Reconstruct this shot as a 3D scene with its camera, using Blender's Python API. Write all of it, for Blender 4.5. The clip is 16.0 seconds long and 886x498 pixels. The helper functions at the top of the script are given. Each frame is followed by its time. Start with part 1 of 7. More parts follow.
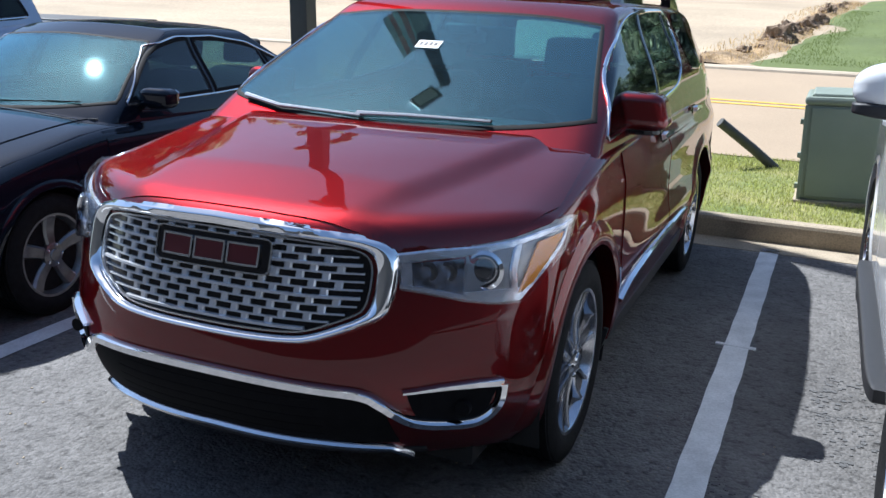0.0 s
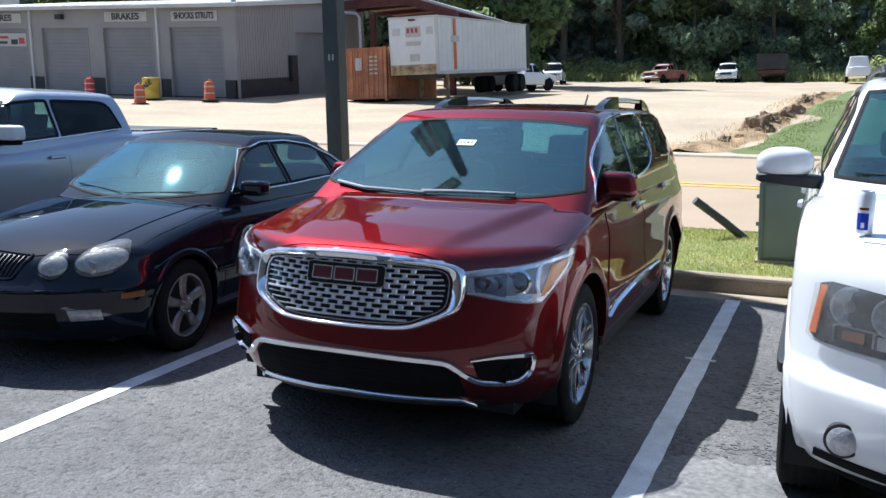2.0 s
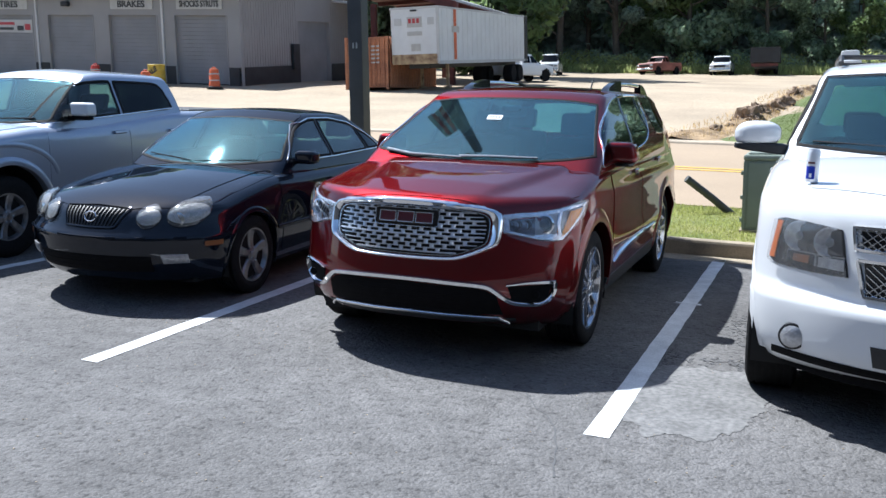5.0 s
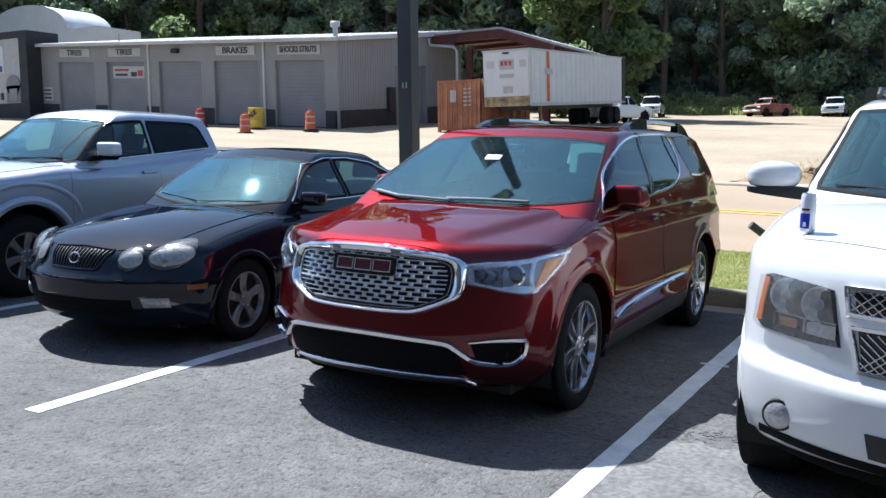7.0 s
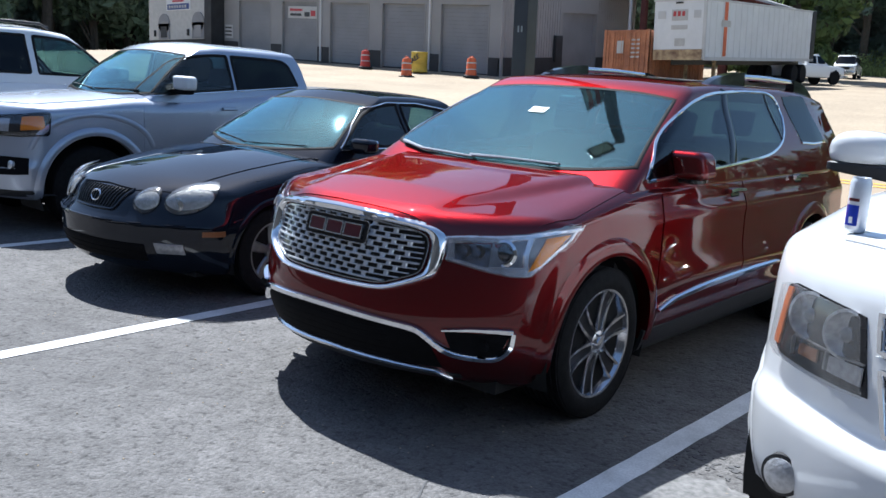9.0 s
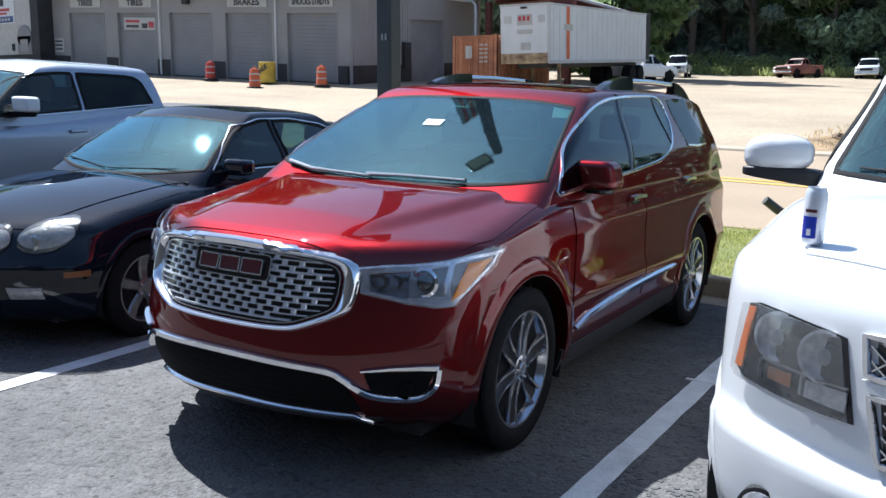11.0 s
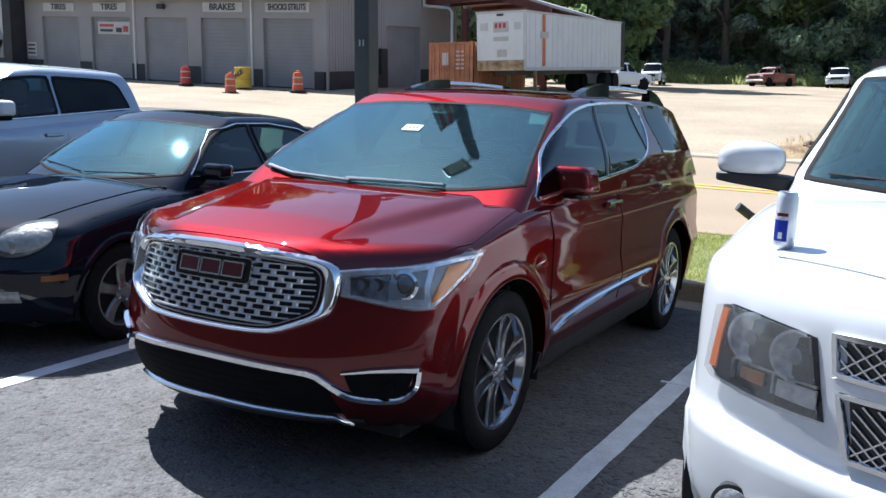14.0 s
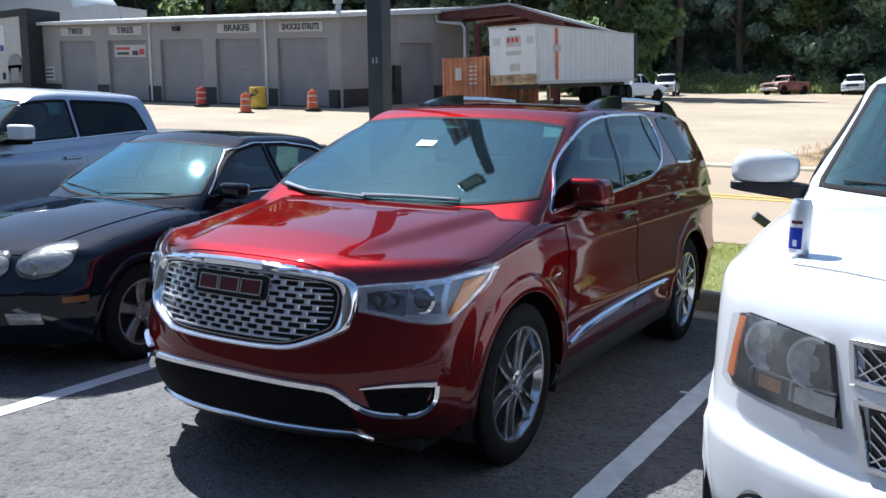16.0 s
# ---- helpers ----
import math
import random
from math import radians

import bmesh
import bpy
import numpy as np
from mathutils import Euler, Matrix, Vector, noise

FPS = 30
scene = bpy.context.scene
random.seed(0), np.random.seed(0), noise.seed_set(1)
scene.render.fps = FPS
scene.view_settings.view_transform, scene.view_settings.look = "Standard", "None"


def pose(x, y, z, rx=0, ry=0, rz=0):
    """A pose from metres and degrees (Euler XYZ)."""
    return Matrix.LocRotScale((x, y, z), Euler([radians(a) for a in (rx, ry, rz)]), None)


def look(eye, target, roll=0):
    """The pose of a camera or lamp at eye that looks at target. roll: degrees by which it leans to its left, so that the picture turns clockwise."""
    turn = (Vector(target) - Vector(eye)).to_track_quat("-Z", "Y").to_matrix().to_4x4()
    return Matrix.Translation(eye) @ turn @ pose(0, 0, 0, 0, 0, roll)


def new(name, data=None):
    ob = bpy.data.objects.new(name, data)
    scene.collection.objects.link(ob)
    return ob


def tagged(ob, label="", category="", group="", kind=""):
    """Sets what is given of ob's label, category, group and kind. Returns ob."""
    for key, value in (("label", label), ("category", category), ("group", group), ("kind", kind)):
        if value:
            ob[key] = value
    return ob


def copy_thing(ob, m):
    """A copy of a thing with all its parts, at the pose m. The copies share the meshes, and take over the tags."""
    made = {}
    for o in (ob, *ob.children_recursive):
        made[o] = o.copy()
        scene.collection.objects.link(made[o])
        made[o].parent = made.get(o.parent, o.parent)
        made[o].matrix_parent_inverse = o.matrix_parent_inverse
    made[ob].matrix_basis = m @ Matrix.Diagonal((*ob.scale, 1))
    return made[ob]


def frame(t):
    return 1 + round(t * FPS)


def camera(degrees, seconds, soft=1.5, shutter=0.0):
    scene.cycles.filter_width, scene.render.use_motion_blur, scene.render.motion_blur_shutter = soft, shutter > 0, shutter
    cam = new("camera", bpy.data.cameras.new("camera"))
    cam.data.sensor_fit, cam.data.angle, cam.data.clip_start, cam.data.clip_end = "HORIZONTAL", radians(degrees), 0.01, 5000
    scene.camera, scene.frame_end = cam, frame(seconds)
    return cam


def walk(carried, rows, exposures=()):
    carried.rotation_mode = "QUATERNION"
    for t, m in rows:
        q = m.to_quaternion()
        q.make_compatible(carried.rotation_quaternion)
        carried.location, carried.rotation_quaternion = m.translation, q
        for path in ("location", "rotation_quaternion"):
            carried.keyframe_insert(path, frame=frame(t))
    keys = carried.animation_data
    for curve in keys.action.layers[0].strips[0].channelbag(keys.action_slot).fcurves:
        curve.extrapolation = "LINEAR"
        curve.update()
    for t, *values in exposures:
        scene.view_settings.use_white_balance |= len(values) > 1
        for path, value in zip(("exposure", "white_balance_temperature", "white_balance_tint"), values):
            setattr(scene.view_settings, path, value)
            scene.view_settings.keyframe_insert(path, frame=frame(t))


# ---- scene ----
from mathutils import bvhtree

cam = camera(52.7, 16.0)
PATH = [
    (0, (1.706, -2.068, 1.577), (0.945, -0.287, 1.079), 0.3),
    (0.5, (1.866, -2.442, 1.592), (1.078, -0.642, 1.219), 0.8),
    (1, (1.938, -2.861, 1.605), (1.208, -1.018, 1.335), -0.8),
    (1.5, (2.001, -3.232, 1.593), (1.221, -1.415, 1.29), -1.5),
    (2, (2.115, -3.621, 1.63), (1.338, -1.801, 1.338), -1.2),
    (2.5, (2.079, -3.945, 1.613), (1.37, -2.092, 1.36), -1.8),
    (3, (2.112, -4.25, 1.605), (1.449, -2.381, 1.349), -1.1),
    (3.5, (2.156, -4.523, 1.572), (1.47, -2.66, 1.332), -1.4),
    (4, (2.136, -4.767, 1.536), (1.463, -2.901, 1.281), -0.4),
    (4.2, (2.145, -4.837, 1.563), (1.448, -2.987, 1.262), 0.4),
    (6.3, (2.604, -4.325, 1.507), (1.738, -2.544, 1.222), -3.5),
    (6.5, (2.636, -4.21, 1.51), (1.773, -2.424, 1.255), -3.2),
    (7, (2.805, -3.96, 1.51), (1.827, -2.229, 1.293), -0.6),
    (7.5, (2.996, -3.674, 1.505), (1.833, -2.072, 1.223), 0.2),
    (8, (3.059, -3.312, 1.493), (1.876, -1.722, 1.223), 1.0),
    (8.5, (3.108, -2.991, 1.509), (1.901, -1.419, 1.241), 0.6),
    (9, (3.108, -2.782, 1.509), (1.833, -1.277, 1.178), 2.1),
    (9.5, (2.894, -2.639, 1.54), (1.768, -1.015, 1.233), 0.4),
    (9.7, (2.812, -2.617, 1.543), (1.751, -0.948, 1.243), -0.5),
    (11.8, (2.689, -2.679, 1.53), (1.676, -0.984, 1.216), 0.2),
    (12, (2.696, -2.686, 1.524), (1.68, -0.996, 1.19), 0.0),
    (12.5, (2.704, -2.695, 1.541), (1.661, -1.02, 1.212), -0.2),
    (13, (2.707, -2.695, 1.542), (1.68, -1.011, 1.211), 0.1),
    (13.5, (2.702, -2.692, 1.538), (1.705, -0.987, 1.222), 0.3),
    (14, (2.706, -2.696, 1.535), (1.734, -0.973, 1.24), 0.5),
    (14.5, (2.709, -2.701, 1.536), (1.74, -0.977, 1.233), 0.2),
    (15, (2.698, -2.699, 1.531), (1.699, -0.994, 1.226), 0.3),
    (15.5, (2.702, -2.703, 1.533), (1.701, -0.997, 1.24), 0.2),
    (16, (2.721, -2.714, 1.535), (1.714, -1.005, 1.273), -0.7),
]
walk(cam, [(t, look(eye, target, roll)) for t, eye, target, roll in PATH], [(0, 1.05, 5820, 8), (16, 1.05, 5820, 8)])

# The parking lot falls two degrees to the right; LOT carries things from its plane into the upright world.
LOT = pose(0, 0, 0, 0, 2.0, 0)

# ---- world and sun ----
SUN = Vector((-0.49, 0.22, 0.85)).normalized()
world = bpy.data.worlds.new("sky")
scene.world = world
world.use_nodes = True
sky = world.node_tree.nodes.new("ShaderNodeTexSky")
sky.sky_type, sky.sun_disc = "NISHITA", False
sky.sun_elevation = math.asin(SUN.z)
sky.sun_rotation = math.atan2(SUN.x, SUN.y)
sky.air_density, sky.dust_density, sky.ozone_density = 1.0, 0.9, 1.5
background = world.node_tree.nodes["Background"]
background.inputs[1].default_value = 0.075
world.node_tree.links.new(sky.outputs[0], background.inputs[0])
lamp = bpy.data.lights.new("sun", "SUN")
lamp.energy, lamp.angle, lamp.color = 5.0, radians(0.53), (1.0, 0.97, 0.93)
sun = new("sun", lamp)
sun.matrix_world = look(SUN * 50, (0, 0, 0))

# ---- materials ----


def mat(name, color, rough=0.5, metal=0.0, vary=0.0, scale=8.0, bump=0.0, bump_scale=60.0, coat=0.0, dark=None, spec=0.5, detail=6.0, mid=0.5, grain=0.0, grain_scale=300.0, grain_detail=2.0):
    """A surface with two scales of colour variation and a fine relief."""
    m = bpy.data.materials.new(name)
    m.use_nodes = True
    n, l = m.node_tree.nodes, m.node_tree.links
    b = n["Principled BSDF"]
    b.inputs["Roughness"].default_value = rough
    b.inputs["Metallic"].default_value = metal
    b.inputs["Specular IOR Level"].default_value = spec
    b.inputs["Coat Weight"].default_value = coat
    b.inputs["Coat Roughness"].default_value = 0.03
    b.inputs["Base Color"].default_value = (*color, 1)
    co = n.new("ShaderNodeTexCoord")
    if vary:
        no = n.new("ShaderNodeTexNoise")
        no.inputs["Scale"].default_value, no.inputs["Detail"].default_value = scale, detail
        l.new(co.outputs["Object"], no.inputs["Vector"])
        ra = n.new("ShaderNodeValToRGB")
        d = dark or tuple(c * (1 - vary) for c in color)
        ra.color_ramp.elements[0].color, ra.color_ramp.elements[1].color = (*d, 1), (*color, 1)
        ra.color_ramp.elements[0].position, ra.color_ramp.elements[1].position = mid - 0.18, mid + 0.18
        l.new(no.outputs["Fac"], ra.inputs["Fac"])
        out = ra.outputs["Color"]
        if grain:
            g = n.new("ShaderNodeTexNoise")
            g.inputs["Scale"].default_value, g.inputs["Detail"].default_value = grain_scale, grain_detail
            l.new(co.outputs["Object"], g.inputs["Vector"])
            mr = n.new("ShaderNodeMapRange")
            mr.inputs[1].default_value, mr.inputs[2].default_value = 0.3, 0.7
            mr.inputs[3].default_value, mr.inputs[4].default_value = 1 - grain, 1 + grain
            l.new(g.outputs["Fac"], mr.inputs[0])
            mx = n.new("ShaderNodeVectorMath")
            mx.operation = "SCALE"
            l.new(out, mx.inputs[0]), l.new(mr.outputs[0], mx.inputs["Scale"])
            out = mx.outputs[0]
        l.new(out, b.inputs["Base Color"])
    if bump:
        nb = n.new("ShaderNodeTexNoise")
        nb.inputs["Scale"].default_value, nb.inputs["Detail"].default_value = bump_scale, 4.0
        l.new(co.outputs["Object"], nb.inputs["Vector"])
        bp = n.new("ShaderNodeBump")
        bp.inputs["Strength"].default_value, bp.inputs["Distance"].default_value = bump, 0.01
        l.new(nb.outputs["Fac"], bp.inputs["Height"]), l.new(bp.outputs[0], b.inputs["Normal"])
    return m


def paint(name, color, flake=0.0, metal=0.0, rough=0.35):
    """Car paint: a coloured base with fine metal flake under a clear coat."""
    m = mat(name, color, rough, metal, coat=1.0)
    n, l = m.node_tree.nodes, m.node_tree.links
    b = n["Principled BSDF"]
    b.inputs["Coat Roughness"].default_value = 0.015
    if flake:
        vo = n.new("ShaderNodeTexVoronoi")
        vo.inputs["Scale"].default_value = 900.0
        co = n.new("ShaderNodeTexCoord")
        l.new(co.outputs["Object"], vo.inputs["Vector"])
        bp = n.new("ShaderNodeBump")
        bp.inputs["Strength"].default_value, bp.inputs["Distance"].default_value = flake, 0.002
        l.new(vo.outputs["Distance"], bp.inputs["Height"]), l.new(bp.outputs[0], b.inputs["Normal"])
    return m


def glass(name, tint, mirror=0.045, haze=0.0, milk=(0.5, 0.5, 0.5), rough=0.01, sheen=(1, 1, 1)):
    """Tinted pane: clear tinted glass with a mirror sheen, and dust or clouding on it."""
    m = bpy.data.materials.new(name)
    m.use_nodes = True
    n, l = m.node_tree.nodes, m.node_tree.links
    n.remove(n["Principled BSDF"])
    clear, gloss, mix = n.new("ShaderNodeBsdfTransparent"), n.new("ShaderNodeBsdfGlossy"), n.new("ShaderNodeMixShader")
    clear.inputs["Color"].default_value = (*tint, 1)
    gloss.inputs["Roughness"].default_value = rough
    gloss.inputs["Color"].default_value = (*sheen, 1)
    lw, po, fr = n.new("ShaderNodeLayerWeight"), n.new("ShaderNodeMath"), n.new("ShaderNodeMapRange")
    po.operation, po.inputs[1].default_value = "POWER", 4.5
    fr.inputs[3].default_value, fr.inputs[4].default_value = mirror, 1.0
    l.new(lw.outputs["Facing"], po.inputs[0]), l.new(po.outputs[0], fr.inputs[0])
    l.new(fr.outputs[0], mix.inputs[0]), l.new(gloss.outputs[0], mix.inputs[2])
    l.new(clear.outputs[0], mix.inputs[1])
    if haze:
        film, add = n.new("ShaderNodeBsdfDiffuse"), n.new("ShaderNodeMixShader")
        film.inputs["Color"].default_value = (*milk, 1)
        no, mr, co = n.new("ShaderNodeTexNoise"), n.new("ShaderNodeMapRange"), n.new("ShaderNodeTexCoord")
        no.inputs["Scale"].default_value = 6.0
        mr.inputs[3].default_value, mr.inputs[4].default_value = haze * 0.6, haze * 1.4
        l.new(co.outputs["Object"], no.inputs["Vector"]), l.new(no.outputs["Fac"], mr.inputs[0])
        l.new(mr.outputs[0], add.inputs[0])
        l.new(clear.outputs[0], add.inputs[1]), l.new(film.outputs[0], add.inputs[2])
        l.new(add.outputs[0], mix.inputs[1])
    l.new(mix.outputs[0], n["Material Output"].inputs["Surface"])
    return m


def asphalt(name, color):
    """Worn asphalt: stone chips in tar, pitted, with paler worn and darker patches."""
    m = mat(name, color, 0.88, spec=0.35)
    n, l = m.node_tree.nodes, m.node_tree.links
    b = n["Principled BSDF"]
    co = n.new("ShaderNodeTexCoord")

    def noise_of(scale, detail, lo, hi, a=0.32, z=0.68):
        t, r = n.new("ShaderNodeTexNoise"), n.new("ShaderNodeMapRange")
        t.inputs["Scale"].default_value, t.inputs["Detail"].default_value = scale, detail
        r.inputs[1].default_value, r.inputs[2].default_value, r.inputs[3].default_value, r.inputs[4].default_value = a, z, lo, hi
        l.new(co.outputs["Object"], t.inputs["Vector"]), l.new(t.outputs["Fac"], r.inputs[0])
        return r.outputs[0]

    def chip_of(scale, lo, hi):
        t, r = n.new("ShaderNodeTexVoronoi"), n.new("ShaderNodeMapRange")
        t.inputs["Scale"].default_value = scale
        l.new(co.outputs["Object"], t.inputs["Vector"])
        sep = n.new("ShaderNodeSeparateColor")
        l.new(t.outputs["Color"], sep.inputs[0]), l.new(sep.outputs[0], r.inputs[0])
        r.inputs[3].default_value, r.inputs[4].default_value = lo, hi
        return r.outputs[0], t.outputs["Distance"]

    def times(a, c):
        t = n.new("ShaderNodeMath")
        t.operation = "MULTIPLY"
        l.new(a, t.inputs[0]), l.new(c, t.inputs[1])
        return t.outputs[0]
    chips, gap = chip_of(70.0, 0.84, 1.16)
    small, _ = chip_of(190.0, 0.9, 1.1)
    tone = times(times(noise_of(0.7, 5, 0.82, 1.12), noise_of(6.0, 8, 0.82, 1.14)), times(chips, small))
    pits = noise_of(24.0, 3, 0.0, 1.0, 0.3, 0.55)
    tone = times(tone, noise_of(24.0, 3, 0.55, 1.05, 0.3, 0.44))
    v = n.new("ShaderNodeVectorMath")
    v.operation = "SCALE"
    v.inputs[0].default_value = color
    l.new(tone, v.inputs["Scale"]), l.new(v.outputs[0], b.inputs["Base Color"])
    hgt = n.new("ShaderNodeMath")
    hgt.operation = "SUBTRACT"
    l.new(pits, hgt.inputs[0]), l.new(gap, hgt.inputs[1])
    bp = n.new("ShaderNodeBump")
    bp.inputs["Strength"].default_value, bp.inputs["Distance"].default_value = 0.55, 0.01
    l.new(hgt.outputs[0], bp.inputs["Height"]), l.new(bp.outputs[0], b.inputs["Normal"])
    return m


RED = paint("crimson_paint", (0.12, 0.0068, 0.008), 0.1, 0.97, 0.4)
RED.node_tree.nodes["Principled BSDF"].inputs["Specular Tint"].default_value = (0.62, 0.31, 0.32, 1)
RED.node_tree.nodes["Principled BSDF"].inputs["Coat IOR"].default_value = 1.53
BLACK_PAINT = paint("black_paint", (0.006, 0.009, 0.016), 0.0, 0.0, 0.3)
BLACK_PAINT.node_tree.nodes["Principled BSDF"].inputs["Coat IOR"].default_value = 1.44
BLACK_PAINT.node_tree.nodes["Principled BSDF"].inputs["Specular IOR Level"].default_value = 0.0
WHITE_PAINT = paint("white_paint", (0.67, 0.68, 0.69), 0.0, 0.0, 0.4)
SILVER_PAINT = paint("silver_paint", (0.38, 0.42, 0.5), 0.1, 0.7, 0.36)
CHROME = mat("chrome", (0.82, 0.83, 0.85), 0.06, 1.0)
SATIN = mat("satin_chrome", (0.75, 0.76, 0.78), 0.2, 1.0, bump=0.02)
ALLOY = mat("alloy", (0.72, 0.72, 0.74), 0.2, 1.0)
DARK_ALLOY = mat("dark_alloy", (0.05, 0.05, 0.055), 0.35, 0.6)
GRILLESILVER = mat("grille_silver", (0.78, 0.79, 0.82), 0.22, 0.6, vary=0.1, scale=30)
LAMPSILVER = mat("lamp_silver", (0.78, 0.81, 0.87), 0.16, 0.75, vary=0.3, scale=45)
TYRE = mat("tyre_rubber", (0.013, 0.013, 0.014), 0.85, 0, spec=0.15, vary=0.4, scale=30, bump=0.2, bump_scale=200)
DARKTRIM = mat("matt_black_plastic", (0.006, 0.006, 0.007), 0.75, spec=0.08, vary=0.3, scale=30)
TRIM = mat("black_plastic", (0.018, 0.018, 0.02), 0.5, 0, vary=0.3, scale=40, bump=0.08, bump_scale=500)
GLOSS = mat("gloss_black", (0.008, 0.008, 0.009), 0.08)
RUBBER = mat("seal_rubber", (0.012, 0.012, 0.013), 0.7, spec=0.1)
WELL = mat("wheel_well", (0.008, 0.008, 0.008), 0.9)
GLASS = glass("tinted_glass", (0.56, 0.76, 0.78), 0.115, 0.012, (0.4, 0.5, 0.55), 0.03, (0.6, 0.92, 1.0))
PRIVACY = glass("privacy_glass", (0.09, 0.1, 0.105), 0.04, sheen=(0.62, 0.66, 0.68))
LENS = glass("lamp_lens", (0.95, 0.95, 0.96), 0.045)
AMBER = mat("amber", (0.85, 0.27, 0.015), 0.2, spec=0.4)
ASPHALT = asphalt("asphalt", (0.118, 0.114, 0.112))
LINE = mat("line_paint", (0.72, 0.73, 0.73), 0.7, 0, vary=0.25, scale=6, bump=0.3, bump_scale=150, grain=0.12, grain_scale=120)
CONCRETE = mat("concrete", (0.34, 0.28, 0.2), 0.9, 0, vary=0.35, scale=3, bump=0.3, bump_scale=90, grain=0.2, grain_scale=90)
PALEKERB = mat("pale_kerb", (0.46, 0.38, 0.28), 0.9, 0, vary=0.3, scale=2, bump=0.3, bump_scale=60)
GRAVEL = mat("gravel_ground", (0.375, 0.297, 0.205), 0.95, 0, vary=0.25, scale=0.3, bump=0.5, bump_scale=12, grain=0.18, grain_scale=10)
ROADMAT = mat("pale_road", (0.33, 0.248, 0.165), 0.9, 0, vary=0.15, scale=0.4, bump=0.3, bump_scale=60, grain=0.12, grain_scale=40)
YELLOW = mat("yellow_line", (0.75, 0.42, 0.05), 0.8, 0, vary=0.3, scale=4)
SOIL = mat("turf_soil", (0.27, 0.24, 0.1), 0.95, 0, vary=0.5, scale=1.5, dark=(0.12, 0.15, 0.04), bump=0.8, bump_scale=30, grain=0.4, grain_scale=25)
WALLMAT = mat("grey_siding", (0.27, 0.268, 0.27), 0.7, 0, vary=0.12, scale=0.6, bump=0.1, bump_scale=20)
SEATCLOTH = mat("dark_upholstery", (0.03, 0.031, 0.034), 0.85, 0, vary=0.3, scale=30, bump=0.1, bump_scale=300)
DOORGLASS = glass("door_glass", (0.28, 0.33, 0.34), 0.04, sheen=(0.75, 0.8, 0.82))
SIDEGLASS = glass("side_glass", (0.6, 0.68, 0.66), 0.045)
PAPER = mat("paper", (0.8, 0.81, 0.8), 0.7, vary=0.05)
LAMPDARK = mat("lamp_housing", (0.05, 0.05, 0.055), 0.25, 0.6, vary=0.5, scale=25)
LAMPEYE = mat("lamp_eye", (0.02, 0.022, 0.03), 0.03, spec=0.8)
WIPERMETAL = mat("wiper_arm", (0.6, 0.6, 0.62), 0.3, 0.25)
BADGERED = mat("badge_red", (0.08, 0.009, 0.013), 0.3)
REFLECTOR = mat("lamp_reflector", (0.75, 0.76, 0.78), 0.22, 0.6, vary=0.3, scale=40, bump=0.15, bump_scale=80)
CLOUDY = glass("clouded_lens", (0.9, 0.9, 0.89), 0.045, 0.045, (0.6, 0.6, 0.55), 0.06)
SMOKED = mat("smoked_reflector", (0.3, 0.3, 0.33), 0.2, 0.85, vary=0.92, scale=32, bump=0.5, bump_scale=45)
FOGGLASS = mat("fog_glass", (0.34, 0.34, 0.35), 0.3, 0.2, vary=0.4, scale=40)
AMBERSIDE = mat("faded_amber", (0.62, 0.15, 0.025), 0.3)
AMBERDIM = mat("dull_amber", (0.24, 0.09, 0.03), 0.3)
BOWL = mat("hazed_bowl", (0.6, 0.6, 0.61), 0.3, 0.4, vary=0.45, scale=38, bump=0.5, bump_scale=60)
HEROALLOY = mat("bright_dark_alloy", (0.6, 0.6, 0.62), 0.18, 1.0, vary=0.2, scale=12)
CANSILVER = mat("can_silver", (0.72, 0.74, 0.78), 0.32, 0.35, vary=0.1, scale=30)
CANBLUE = mat("can_blue", (0.02, 0.05, 0.45), 0.3, 0.4)
ROLLDOOR = mat("roll_door", (0.215, 0.22, 0.235), 0.6, 0, vary=0.15, scale=0.8, bump=0.05, bump_scale=30)
MIDALLOY = mat("grey_alloy", (0.025, 0.025, 0.028), 0.4, 0.6)
DARKBASE = mat("dark_base_paint", (0.03, 0.032, 0.036), 0.7, 0, vary=0.4, scale=1.5)
FASCIA = mat("pale_fascia", (0.5, 0.51, 0.52), 0.5, 0, vary=0.15, scale=1.0)
ROOFMAT = mat("metal_roof", (0.33, 0.33, 0.34), 0.6, 0.1, vary=0.2, scale=0.5)
SIGNWHITE = mat("sign_white", (0.45, 0.45, 0.44), 0.6, 0, vary=0.15, scale=3)
SIGNDARK = mat("sign_letter", (0.035, 0.037, 0.04), 0.6)
SIGNBLUE = mat("sign_blue", (0.03, 0.06, 0.2), 0.5)
FLAGRED = mat("flag_red", (0.5, 0.02, 0.025), 0.8, 0, vary=0.2, scale=6)
SIGNRED = mat("sign_red", (0.4, 0.04, 0.05), 0.5)
RUSTRED = mat("red_oxide_steel", (0.12, 0.032, 0.025), 0.7, 0, vary=0.5, scale=2)
OLDRED = mat("faded_red_paint", (0.3, 0.105, 0.075), 0.6, 0, vary=0.5, scale=1.5, dark=(0.16, 0.05, 0.035))
RUST = mat("rusted_container", (0.45, 0.19, 0.095), 0.75, 0, vary=0.45, scale=1.2, dark=(0.27, 0.11, 0.06), bump=0.2, bump_scale=20, grain=0.2, grain_scale=15)
TRAILERWHITE = mat("trailer_white", (0.64, 0.66, 0.68), 0.5, 0.1, vary=0.1, scale=0.8, grain=0.03, grain_scale=3)
TRAILERRUST = mat("trailer_rust", (0.5, 0.38, 0.22), 0.7, 0, vary=0.7, scale=3, dark=(0.14, 0.08, 0.05))
